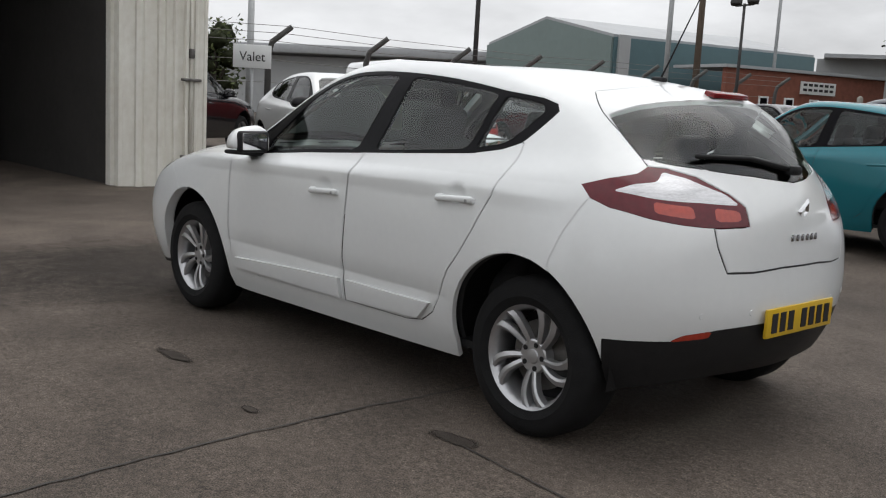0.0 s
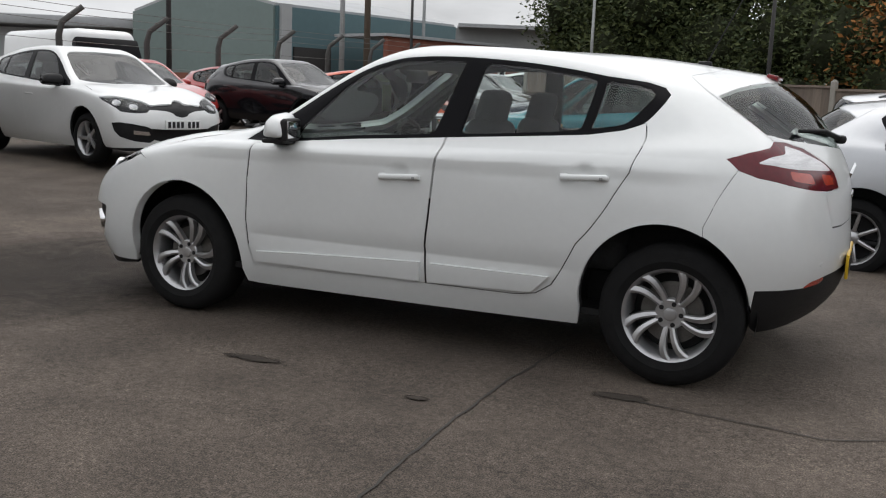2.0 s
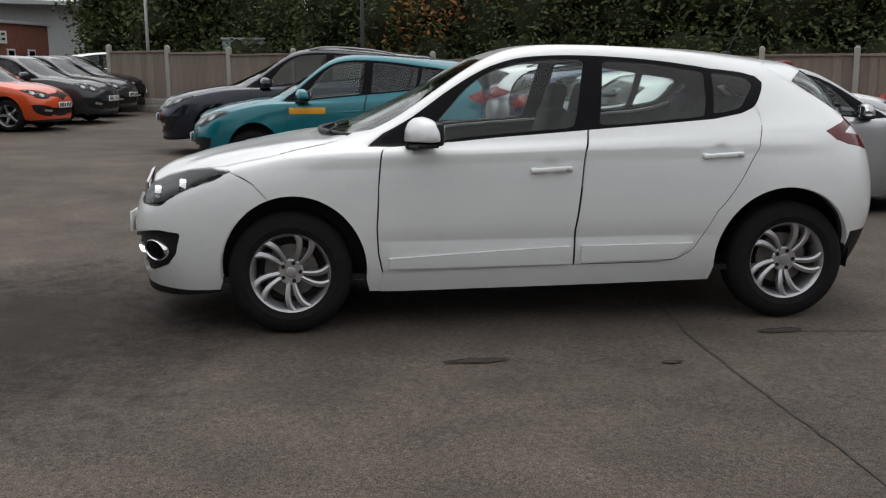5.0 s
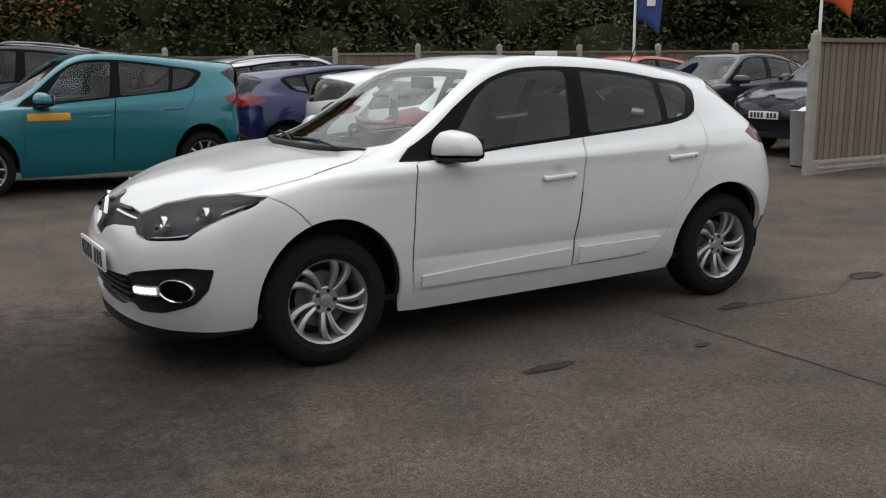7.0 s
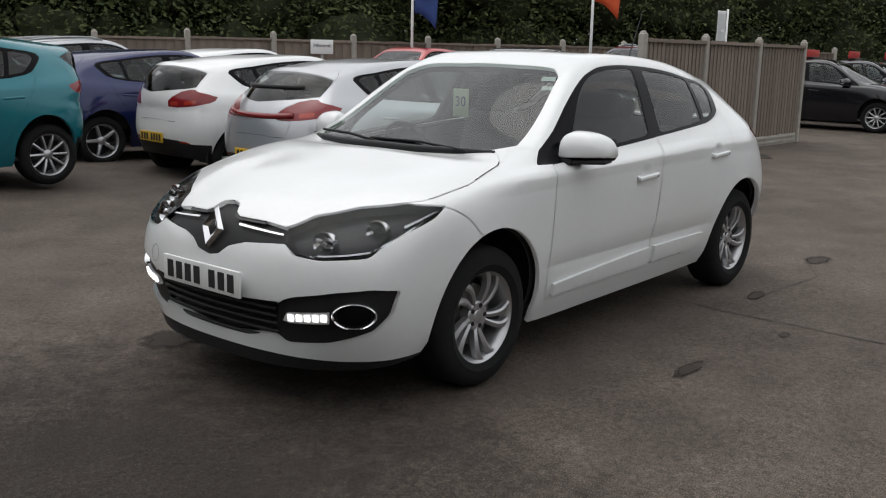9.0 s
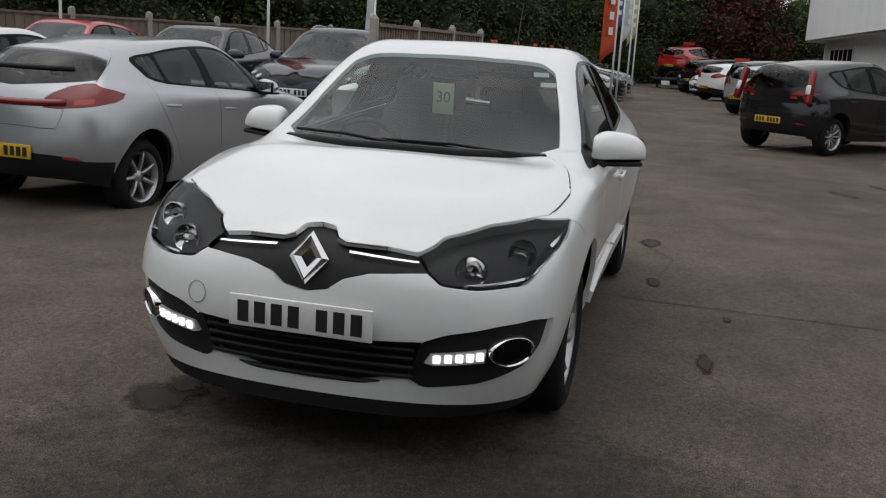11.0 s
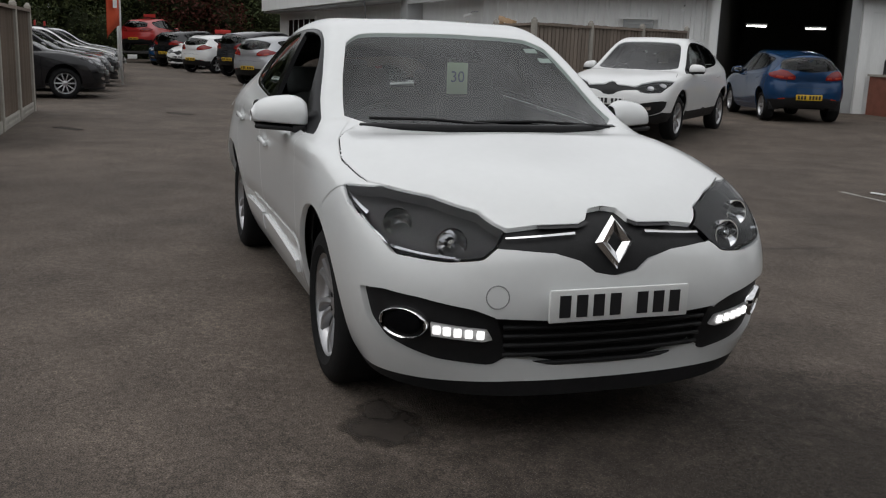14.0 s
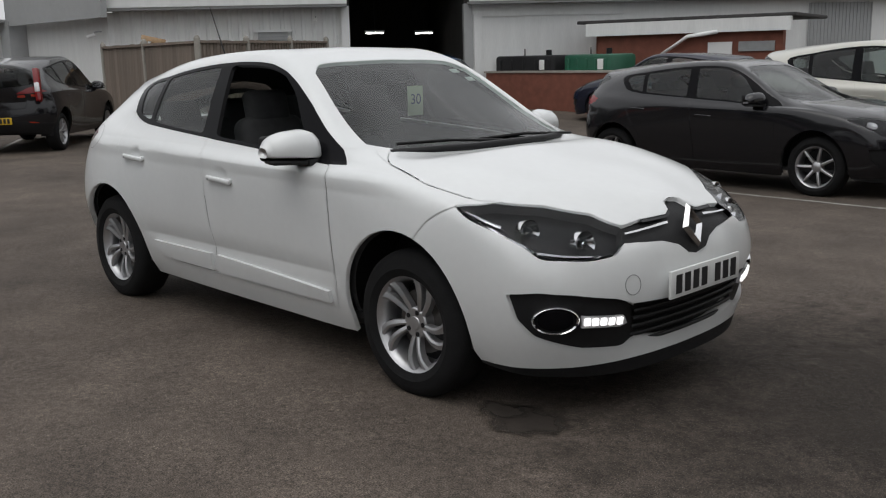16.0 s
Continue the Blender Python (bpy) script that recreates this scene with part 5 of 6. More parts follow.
far_2 = thing("pale_unit", "pale grey metal clad unit behind the trees", "building", kind="structure")
wall_piece("wall_side", (11.0, -52), (21.5, -47), 0, 5.0, .2, WALL_GREY, far_2)
part("roof", box("roof", (16.0, -52.5, 5.1), (14, 8, .2), ROOF_SHEET, 0, Euler((0, 0, .45)).to_matrix()), far_2)
wall_piece("sign_board", (13.0, -50.8), (15.0, -49.85), 2.4, 3.5, .08, SIGN_WHITE, far_2)
for k in range(3):
    wall_piece("sign_bar", (13.2, -50.62), (14.8, -49.86), 2.6 + k * .28, 2.72 + k * .28, .02, INK, far_2)
far_3 = thing("long_warehouse", "long low grey warehouse with a pale roof", "building", kind="structure")
wall_piece("wall_side", (26, -36), (60, -14), 0, 3.6, .2, WALL_GREY, far_3)
part("roof", box("roof", (46, -30, 3.95), (44, 14, .5), ROOF_SHEET, .1, Euler((0, 0, math.atan2(22, 34))).to_matrix()), far_3)
shed = thing("green_container", "dull green steel container beside the hedge", "container", Matrix.Translation((3.6, -33.5, lie(3.6, -33.5))) @ Euler((0, 0, .12)).to_matrix().to_4x4())
part("body", box("body", (0, 0, 1.1), (4.6, 2.3, 2.2), GREEN_SHEET, .04), shed)
part("roof", box("roof", (0, 0, 2.24), (4.7, 2.4, .08), ROOF_SHEET, .02), shed)

# ---- security fence: cranked posts and wires ----
POST_GREY = mat("dark_concrete", (.085, .082, .078), .9, vary=.3, scale=6)
sec = thing("security_fence", "concrete cranked posts with strands of barbed wire", "fence", kind="structure")
feet = [(13.2 - .05 * k, -2.15 - 2.45 * k) for k in range(11)]
for x, y in feet:
    z = lie(x, y)
    part("post", tube("post", [(x, y, z - .2), (x, y, z + 1.85), (x - .03, y - .06, z + 2.1), (x - .3, y - .35, z + 2.42)], .07, POST_GREY, 6, .8), sec, "grey cranked concrete post")
for h, o in ((1.3, 0), (1.75, 0), (2.12, .1), (2.28, .2), (2.42, .3)):
    part("wire", tube("wire", [(x - o, y - o, lie(x, y) + h - .02 * (i % 2)) for i, (x, y) in enumerate(feet)], .006, STEEL, 5), sec)


def pole(name, x, y, h, r, material, label, floods=False, arm=False):
    z = lie(x, y)
    root = thing(name, label, "pole", Matrix.Translation((x, y, z)))
    part("shaft", tube("shaft", [(0, 0, -.2), (0, 0, h * .5), (0, 0, h)], r, material, 10, .7), root)
    part("foot", lathe("foot", [(r * 1.8, 0), (r * 1.8, .12), (r * 1.2, .18)], material, 12, "z"), root)
    if floods:
        part("crossbar", tube("crossbar", [(-.35, .1, h - .05), (.35, -.1, h - .05)], .03, material, 6), root)
        for s in (-1, 1):
            part("floodlight", box("floodlight", (s * .34, -s * .1, h + .12), (.32, .22, .30), POLE_DARK, .03, Euler((radians(20), 0, .3)).to_matrix()), root, "square floodlight head")
    if arm:
        part("lamp_arm", tube("lamp_arm", [(0, 0, h - .1), (-.3, .05, h + .12), (-1.0, .2, h + .22)], .03, material, 6), root)
        part("lamp_head", box("lamp_head", (-1.15, .22, h + .2), (.5, .16, .1), POLE_GREY, .03), root)
    return root


pole("pole", 13.45, -13.2, 6.5, .07, POLE_DARK, "thin dark steel pole")
pole("pole", 14.4, -22.7, 7.0, .10, POLE_GREY, "pale grey steel pole")
pole("telegraph_pole", 14.7, -24.9, 8.0, .13, mat("creosote_wood", (.10, .075, .055), .9, vary=.3, scale=6), "brown timber telegraph pole")
pole("floodlight_mast", 12.0, -23.0, 4.45, .06, POLE_DARK, "dark mast with two square floodlights", floods=True)
pole("pole", 17.8, -35.7, 9.5, .09, POLE_GREY, "thin grey steel pole")
pole("floodlight_mast", .6, -19.6, 4.2, .06, POLE_DARK, "dark mast with two square floodlights", floods=True)
pole("street_lamp", 8.2, -30.5, 5.0, .07, POLE_GREY, "grey street lamp with a curved arm", arm=True)
pole("pole", 15.2, -7.9, 3.4, .10, POLE_GREY, "thick grey steel pole")

# ---- signs and flags ----
sign = thing("valet_sign", "white board with black lettering on the fence", "sign", Matrix.Translation((12.50, -6.32, 2.02)) @ Euler((radians(90), 0, radians(-122))).to_matrix().to_4x4())
part("board", box("board", (0, 0, 0), (.72, .44, .03), SIGN_WHITE, .006), sign)
fc = bpy.data.curves.new("lettering", "FONT")
fc.body, fc.size, fc.align_x, fc.align_y, fc.extrude = "Valet", .25, "CENTER", "CENTER", .002
fc.materials.append(INK)
lt = new("lettering", fc)
lt.parent, lt.matrix_local = sign, Matrix.Translation((0, -.01, .02)) @ Matrix.Diagonal((.95, 1, 1, 1))
part("bracket", tube("bracket", [(0, -.2, -.03), (0, -2.1, -.03)], .03, POLE_GREY, 6), sign)


def flag(x, y, h, way, drop, wide, colour, label, marks=3):
    z = lie(x, y)
    root = thing("flag", label, "flag", Matrix.Translation((x, y, z)) @ Euler((0, 0, way)).to_matrix().to_4x4(), "flags on poles")
    part("pole", tube("pole", [(0, 0, -.1), (0, 0, h)], .035, SIGN_WHITE, 8, .7), root, "white flag pole")
    m = mat("flag_cloth", colour, .7, vary=.15, scale=4)
    vs, fs, nx, nz = [], [], 9, 12
    for i in range(nx):
        for j in range(nz):
            f, g = i / (nx - 1), j / (nz - 1)
            vs.append((.05 + f * wide * (1 - .25 * (1 - g)), .06 * math.sin(5 * f + 3 * g) * f, h - .05 - drop * (1 - g) - .35 * f * f * (1 - g)))
    fs = [(i * nz + j, (i + 1) * nz + j, (i + 1) * nz + j + 1, i * nz + j + 1) for i in range(nx - 1) for j in range(nz - 1)]
    cloth = part("cloth", mesh_of("cloth", vs, fs, m), root)
    sol = cloth.modifiers.new("thick", "SOLIDIFY")
    sol.thickness = .006
    for k in range(marks):
        for s in (-1, 1):
            part("flag_bar", box("flag_bar", (.05 + wide * .45, s * .075, h - drop * (.55 + .14 * k)), (wide * .28, .004, drop * .07), SIGN_WHITE), root)
    return root


flag(-11.27, -10.95, 4.1, 2.45, 1.85, .62, (.025, .06, .22), "blue cloth flag with white marks on a white pole")
flag(-12.3, -7.05, 3.95, 2.45, 1.5, .62, (.62, .085, .02), "orange cloth flag with white marks on a white pole")
flag(-19.5, -7.4, 2.6, -.4, 1.0, .35, (.6, .62, .62), "small white flag on a white pole", 1)
flag(-23.0, -1.35, 4.6, -.5, 3.0, .75, (.55, .07, .02), "orange cloth flag with white marks on a white pole")
flag(-25.5, -1.4, 4.4, -.5, 2.0, .6, (.05, .06, .2), "dark blue cloth flag on a white pole")
flag(-28.0, -1.3, 4.4, -.4, 2.2, .7, (.62, .63, .64), "white cloth flag on a white pole")
flag(-31.0, -1.35, 4.4, -.4, 2.2, .7, (.45, .45, .2), "pale yellow cloth flag on a white pole")
inb = thing("inbound_sign", "small white board with dark lettering on the back fence", "sign", Matrix.Translation((-10.25, -12.72, 1.50)) @ Euler((radians(90), 0, radians(136))).to_matrix().to_4x4())
part("board", box("board", (0, 0, 0), (.50, .31, .03), SIGN_WHITE, .006), inb)
fi = bpy.data.curves.new("lettering", "FONT")
fi.body, fi.size, fi.align_x, fi.align_y, fi.extrude = "Inbound", .115, "CENTER", "CENTER", .002
fi.materials.append(INK)
li = new("lettering", fi)
li.parent, li.matrix_local = inb, Matrix.Translation((0, .03, .02))
part("bracket", tube("bracket", [(0, -.15, -.04), (0, -1.5, -.04)], .03, POLE_GREY, 6), inb)
bin_ = thing("litter_bin", "grey galvanised bin filled with rubbish", "bin", Matrix.Translation((-7.75, -3.62, lie(-7.7, -3.6))))
part("body", lathe("body", [(0, .01), (.2, .01), (.24, .72), (.25, .74), (.22, .72), (.2, .3), (0, .3)], POLE_GREY, 24, "z"), bin_)
part("rubbish", box("rubbish", (0, 0, .72), (.30, .30, .14), SIGN_WHITE, .05, Euler((.3, .2, .4)).to_matrix()), bin_, "crumpled white rubbish")

# ---- marks on the tarmac ----
ribbon("tarmac_crack", [(-.72, 3.6), (-.73, 2.5), (-.70, 1.8), (-.69, 1.2), (-.74, .4)], .012, CRACK, label="thin dark crack in the tarmac")
ribbon("tarmac_crack", [(-2.5, .9), (-2.0, 1.15), (-1.2, 1.06)], .008, CRACK, label="thin dark crack in the tarmac")
blot("tarmac_patch", -1.19, 1.05, .16, .05, BITUMEN, 3, "small dark pothole in the tarmac", turn=.3)
blot("tarmac_patch", .44, 1.38, .18, .05, OIL, 4, "small dark stain on the tarmac", turn=.1)
blot("tarmac_patch", -.47, 1.5, .06, .03, BITUMEN, 5, "small dark pothole in the tarmac")
blot("tarmac_patch", -2.58, .96, .20, .10, BITUMEN, 6, "dark sunken patch in the tarmac")
# Broad darker tone ahead of the nose, half strength, faded towards its rim.
blot("broad_dark_patch", 2.75, .45, 1.5, 1.9, BROAD_DARK, 41, "large soft dark area on the tarmac", .003)
blot("tarmac_patch", 1.88, -.70, .26, .20, OIL, 7, "dark oily patch under the nose of the car", turn=.5)
blot("tarmac_patch", 1.72, -.70, .15, .09, BITUMEN, 8, "broken dark patch under the nose of the car", .008, .2)
for k, (x, y, rx, ry) in enumerate(((-9.2, 4.2, .3, .08), (-8.2, 3.6, .3, .08), (-7.1, 3.0, .35, .1), (-9.9, 4.8, .28, .07), (-9.4, -2.2, .5, .12), (-12.5, -.5, .5, .2))):
    blot("tarmac_patch", x, y, rx, ry, BITUMEN, 20 + k, "dark worn mark on the tarmac", turn=.6)
for a, b in (((-3.6, 6.1), (3.0, 5.72)), ((1.7, 6.05), (1.6, 8.8)), ((-15.4, 3.9), (-12.2, 2.1)), ((-14.0, 5.6), (-11.2, 4.1)), ((-13.4, 6.2), (-11.8, 6.2))):
    ribbon("parking_line", [a, b], .08, LINE_WHITE, .004, .06, .3, "worn white parking line", "parking line")
lit_ = thing("paper_scrap", "scrap of white paper lying on the tarmac", "litter", Matrix.Translation((-3.39, 6.42, lie(-3.39, 6.42) + .008)))
part("sheet", box("sheet", (0, 0, .004), (.16, .09, .008), SIGN_WHITE, .003, Euler((0, .05, .6)).to_matrix()), lit_)
cone_ = thing("litter_bottle", "small white plastic bottle on the tarmac", "litter", Matrix.Translation((-10.6, 13.6, lie(0, 13.6))))
part("bottle", lathe("bottle", [(0, 0), (.06, 0), (.06, .22), (.03, .28), (.03, .33), (0, .33)], SIGN_WHITE, 14, "z"), cone_)


# ---- trees and hedge ----
def leaf_mat(name, a, b):
    m = mat(name, a, .7, spec=.2)
    t = m.node_tree
    bs = t.nodes["Principled BSDF"]
    g, mx = t.nodes.new("ShaderNodeNewGeometry"), t.nodes.new("ShaderNodeMix")
    mx.data_type = "RGBA"
    mx.inputs["A"].default_value, mx.inputs["B"].default_value = (*a, 1), (*b, 1)
    t.links.new(g.outputs["Random Per Island"], mx.inputs["Factor"])
    t.links.new(mx.outputs["Result"], bs.inputs["Base Color"])
    return m


LEAF = leaf_mat("dark_green_leaves", (.030, .045, .018), (.085, .100, .036))
LEAF_B = leaf_mat("autumn_leaves", (.10, .055, .020), (.30, .125, .032))
LEAF_C = leaf_mat("dull_red_leaves", (.05, .018, .014), (.10, .03, .02))
# Dark green that carries the shade inside the crowns and the hedge.
INNER_SHADE = mat("inner_leaf_shade", (.036, .042, .022), .95, vary=.5, scale=6, bump=.6, bump_scale=12, spec=.1)
BARK = mat("bark", (.06, .05, .04), .9, vary=.4, scale=10, bump=.4, bump_scale=30)


def leaves(name, clumps, count, size, material, rnd):
    """Many small folded leaves strewn over ragged clumps (centre, radii)."""
    vs, fs = [], []
    tot = sum(r[0] * r[2] + r[1] * r[2] for _, r in clumps)
    for c, r in clumps:
        for _ in range(int(count * (r[0] * r[2] + r[1] * r[2]) / tot)):
            d = Vector((rnd.gauss(0, 1), rnd.gauss(0, 1), rnd.gauss(0, 1))).normalized()
            k = rnd.uniform(.70, 1.22) if rnd.random() < .75 else rnd.uniform(1.0, 1.6)
            q = Vector((c[0] + d.x * r[0] * k, c[1] + d.y * r[1] * k, c[2] + d.z * r[2] * k))
            if q.z < .05:
                continue
            a = Vector((rnd.gauss(0, 1), rnd.gauss(0, 1), rnd.gauss(0, .6))).normalized()
            b = (d + Vector((rnd.gauss(0, .6), rnd.gauss(0, .6), rnd.gauss(0, .6)))).cross(a).normalized()
            s = size * rnd.uniform(.6, 1.5)
            i = len(vs)
            vs += [tuple(q - a * s), tuple(q - b * s * .45), tuple(q + a * s), tuple(q + b * s * .45 + d * s * .2)]
            fs += [(i, i + 1, i + 2), (i, i + 2, i + 3)]
    return mesh_of(name, vs, fs, material, smooth=False)


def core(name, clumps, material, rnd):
    """Ragged masses that close a crown, coloured dark for the shade among inner leaves."""
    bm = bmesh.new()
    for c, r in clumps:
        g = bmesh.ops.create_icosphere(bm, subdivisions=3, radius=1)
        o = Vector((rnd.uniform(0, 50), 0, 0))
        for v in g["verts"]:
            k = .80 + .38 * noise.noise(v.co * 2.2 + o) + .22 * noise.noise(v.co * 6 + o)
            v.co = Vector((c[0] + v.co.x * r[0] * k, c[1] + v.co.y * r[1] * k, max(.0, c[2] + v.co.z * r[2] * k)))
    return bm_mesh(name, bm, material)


def tree(x, y, h, spread, material, label, seed, low=False, count=5200, size=.11):
    rnd = random.Random(seed)
    root = thing("tree", label, "tree", Matrix.Translation((x, y, lie(x, y))), "trees behind the fence")
    part("trunk", tube("trunk", [(0, 0, -.2), (.05, .02, h * .25), (-.05, .08, h * .5), (.06, 0, h * .8)], .17 + h * .012, BARK, 9, .3), root, "grey-brown bark trunk")
    clumps = []
    n = 11
    for i in range(n):
        a, f = 2.4 * i, i / (n - 1)
        lo = .16 if low else .38
        z = h * (lo + (1 - lo - .12) * f)
        rr = spread * (1 - .65 * abs(f - .35)) * rnd.uniform(.45, .75)
        c = (rr * math.cos(a), rr * math.sin(a), z)
        part("limb", tube("limb", [(0, 0, z * .55), (c[0] * .5, c[1] * .5, z * .8), (c[0] * .95, c[1] * .95, z)], .06, BARK, 6, .3), root)
        k = spread * rnd.uniform(.36, .6)
        clumps.append((c, (k, k, k * rnd.uniform(.65, .95))))
    part("inner_crown", core("inner_crown", [(c, tuple(q * .78 for q in r)) for c, r in clumps], INNER_SHADE, rnd), root)
    part("crown", leaves("crown", clumps, count, size, material, rnd), root)
    return root


T_LAB = "dark green broadleaf tree with a ragged crown"
for k, (x, y, h, s, m, lab) in enumerate((
        (10.2, -37.5, 6.0, 2.6, LEAF, "feathery green tree beside the pale unit"), (7.2, -35.0, 7.2, 2.9, LEAF, T_LAB), (3.6, -36.5, 9.5, 3.6, LEAF, T_LAB), (-.6, -33.0, 9.5, 3.6, LEAF, T_LAB), (-3.4, -29.5, 8.5, 3.2, LEAF_B, "orange-brown autumn tree behind the fence"),
        (-7.0, -28.0, 9.5, 3.4, LEAF_B, "orange-brown autumn tree behind the fence"), (-11.5, -25.5, 9.0, 3.4, LEAF, T_LAB), (-16.0, -23.5, 9.5, 3.6, LEAF, T_LAB), (-20.5, -20.5, 9.5, 3.6, LEAF, T_LAB),
        (-25.5, -18.5, 9.5, 3.6, LEAF, T_LAB), (-31.0, -16.0, 10, 3.8, LEAF, T_LAB), (-37.0, -13.5, 10, 3.8, LEAF, T_LAB), (-43.5, -10.5, 9.5, 3.8, LEAF, T_LAB), (-50.0, -6.5, 9, 3.6, LEAF, T_LAB), (-55.0, -1.0, 9.5, 3.8, LEAF, T_LAB),
        (-54.0, 3.2, 6.5, 2.6, LEAF_C, "dull red-brown tree beyond the cars"), (-57, 9.5, 8.5, 3.6, LEAF, T_LAB), (4.5, 36.5, 8, 3.4, LEAF_B, "orange-brown autumn tree behind the fence"), (9.5, 38.0, 8, 3.6, LEAF, T_LAB))):
    tree(x, y, h, s, m, lab, 100 + k, low=True, count=15000, size=.10)
tree(17.0, -8.0, 2.8, .8, LEAF, "small scrubby bush by the fence", 140, True, 900, .06)
tree(16.2, -5.6, 3.6, 1.0, LEAF, "small scrubby bush by the fence", 141, True, 900, .07)
rnd = random.Random(9)
line, hedge = [(6.0, -33.5), (2, -30.5), (-5, -25.5), (-14, -21), (-24, -15.5), (-34, -11.5), (-46, -7.5), (-54, 0), (-54, 10)], []
for (x0, y0), (x1, y1) in zip(line, line[1:]):
    n = int(math.hypot(x1 - x0, y1 - y0) / 1.6)
    for i in range(n):
        f = i / n
        for up in (1.0, 3.2, 5.6):
            if up > 5 and ((i + len(hedge)) % 3 == 0 or -10 < x0 + (x1 - x0) * f < 0):
                continue
            hedge.append(((x0 + (x1 - x0) * f + rnd.uniform(-.5, .5), y0 + (y1 - y0) * f + rnd.uniform(-.6, .6) - .25 * up, up + rnd.uniform(-.4, .8)), (rnd.uniform(1.1, 1.8), rnd.uniform(1.1, 1.8), rnd.uniform(1.2, 1.9))))
hd = tagged(new("hedge"), "dense dark green hedge and ivy along the boundary", "hedge", kind="stuff")
part("inner_shade_mass", core("inner_shade_mass", [(c, tuple(q * .9 for q in r)) for c, r in hedge], INNER_SHADE, rnd), hd)
part("outer_leaves", leaves("outer_leaves", hedge, 150000, .085, LEAF, rnd), hd)

# ---- the white hatchback ----
HERO = "white five-door hatchback with silver turbine alloy wheels"


def creased(p):
    """Pressed lines: the shoulder along the doors and the hollow above the sill."""
    p = np.array(p, float)
    x, y, z = p[..., 0], p[..., 1], p[..., 2]
    flank = np.clip((np.abs(y) - .70) / .08, 0, 1) * np.clip((1.45 - x) / .3, 0, 1) * np.clip((x + 1.62) / .3, 0, 1)
    ridge = np.clip(1 - np.abs(z - (.925 - .016 * x)) / .055, 0, 1)
    hollow = np.clip(1 - np.abs(z - .47) / .10, 0, 1) ** 2 * np.clip((.95 - x) / .2, 0, 1) * np.clip((x + .95) / .2, 0, 1)
    out = np.where(y < 0, -1.0, 1.0) * flank * (.009 * ridge - .010 * hollow)
    return np.stack([x, y + out, z], -1)


hero, hp, hn, huv, htri, howner, hone = make_car(HERO, WHITE, Matrix(), "large", wheels="turbine", tyre=.316, lit=True, warp=creased, open_window=True)


def seam(poly, label, sides=(1, -1), top=4.92, low=.95):
    """A black strip that shows in the gap round a panel, standing for its shade."""
    pts = np.array(poly, float)
    for s in sides:
        vs, fs = [], []
        for a, b in zip(pts, np.roll(pts, -1, 0)):
            if max(a[1], b[1]) > top or min(a[1], b[1]) < low or (a[0] == b[0] and a[0] in (0, NU)):
                continue
            n = max(2, int(math.dist(a, b) / .08))
            first = len(vs)
            q, k = skin_of(np.array([a + (b - a) * i / n for i in range(n + 1)]), creased)
            way = np.gradient(q, axis=0)
            side = np.cross(k, way)
            side /= np.linalg.norm(side, axis=1, keepdims=True) + 1e-9
            for w in (-.010, .010):
                vs += [tuple(e * (1, s, 1)) for e in q - k * .0045 + side * w]
            fs += [(first + i, first + i + 1, first + n + 2 + i, first + n + 1 + i) for i in range(n)]
        part("gap_shade", mesh_of("gap_shade", vs, fs, INK), hero, label)


seam(FRONT_DOOR, "black strip standing for shade in the door gap")
seam(REAR_DOOR, "black strip standing for shade in the door gap")
seam(BONNET, "black strip standing for shade in the bonnet gap", top=5.3, low=4.95)
seam(TAILGATE, "black strip standing for shade in the tailgate gap", top=6.6, low=3.0)


def on_skin(uv, lift=0.0):
    q, k = skin_of(np.array([uv], float), creased)
    return Vector(q[0] + k[0] * lift), Vector(k[0])


def skin_patch(name, poly, material, side, lift, parent, label="", rim=.012, nu=14, nv=4):
    """A raised strip that follows the skin between four (u, v) corners."""
    a, b, c, d = (np.array(q, float) for q in poly)
    g = np.array([[(a + (b - a) * i / nu) * (1 - j / nv) + (d + (c - d) * i / nu) * j / nv for j in range(nv + 1)] for i in range(nu + 1)]).reshape(-1, 2)
    q, k = skin_of(g, creased)
    top = q + k * lift
    t = [((i * (nv + 1) + j), (i + 1) * (nv + 1) + j, (i + 1) * (nv + 1) + j + 1, i * (nv + 1) + j + 1) for i in range(nu) for j in range(nv)]
    edge = [i * (nv + 1) for i in range(nu + 1)] + [nu * (nv + 1) + j for j in range(1, nv + 1)] + [i * (nv + 1) + nv for i in range(nu - 1, -1, -1)] + [j for j in range(nv - 1, 0, -1)]
    base = len(top)
    vs = np.concatenate([top, q[edge] - k[edge] * rim])
    for i in range(len(edge)):
        j = (i + 1) % len(edge)
        t.append((edge[j], edge[i], base + i, base + j))
    vs = vs * (1, side, 1)
    me = mesh_of(name, vs, [f if side > 0 else f[::-1] for f in t], material)
    me.set_sharp_from_angle(angle=radians(30))
    return part(name, me, parent, label)


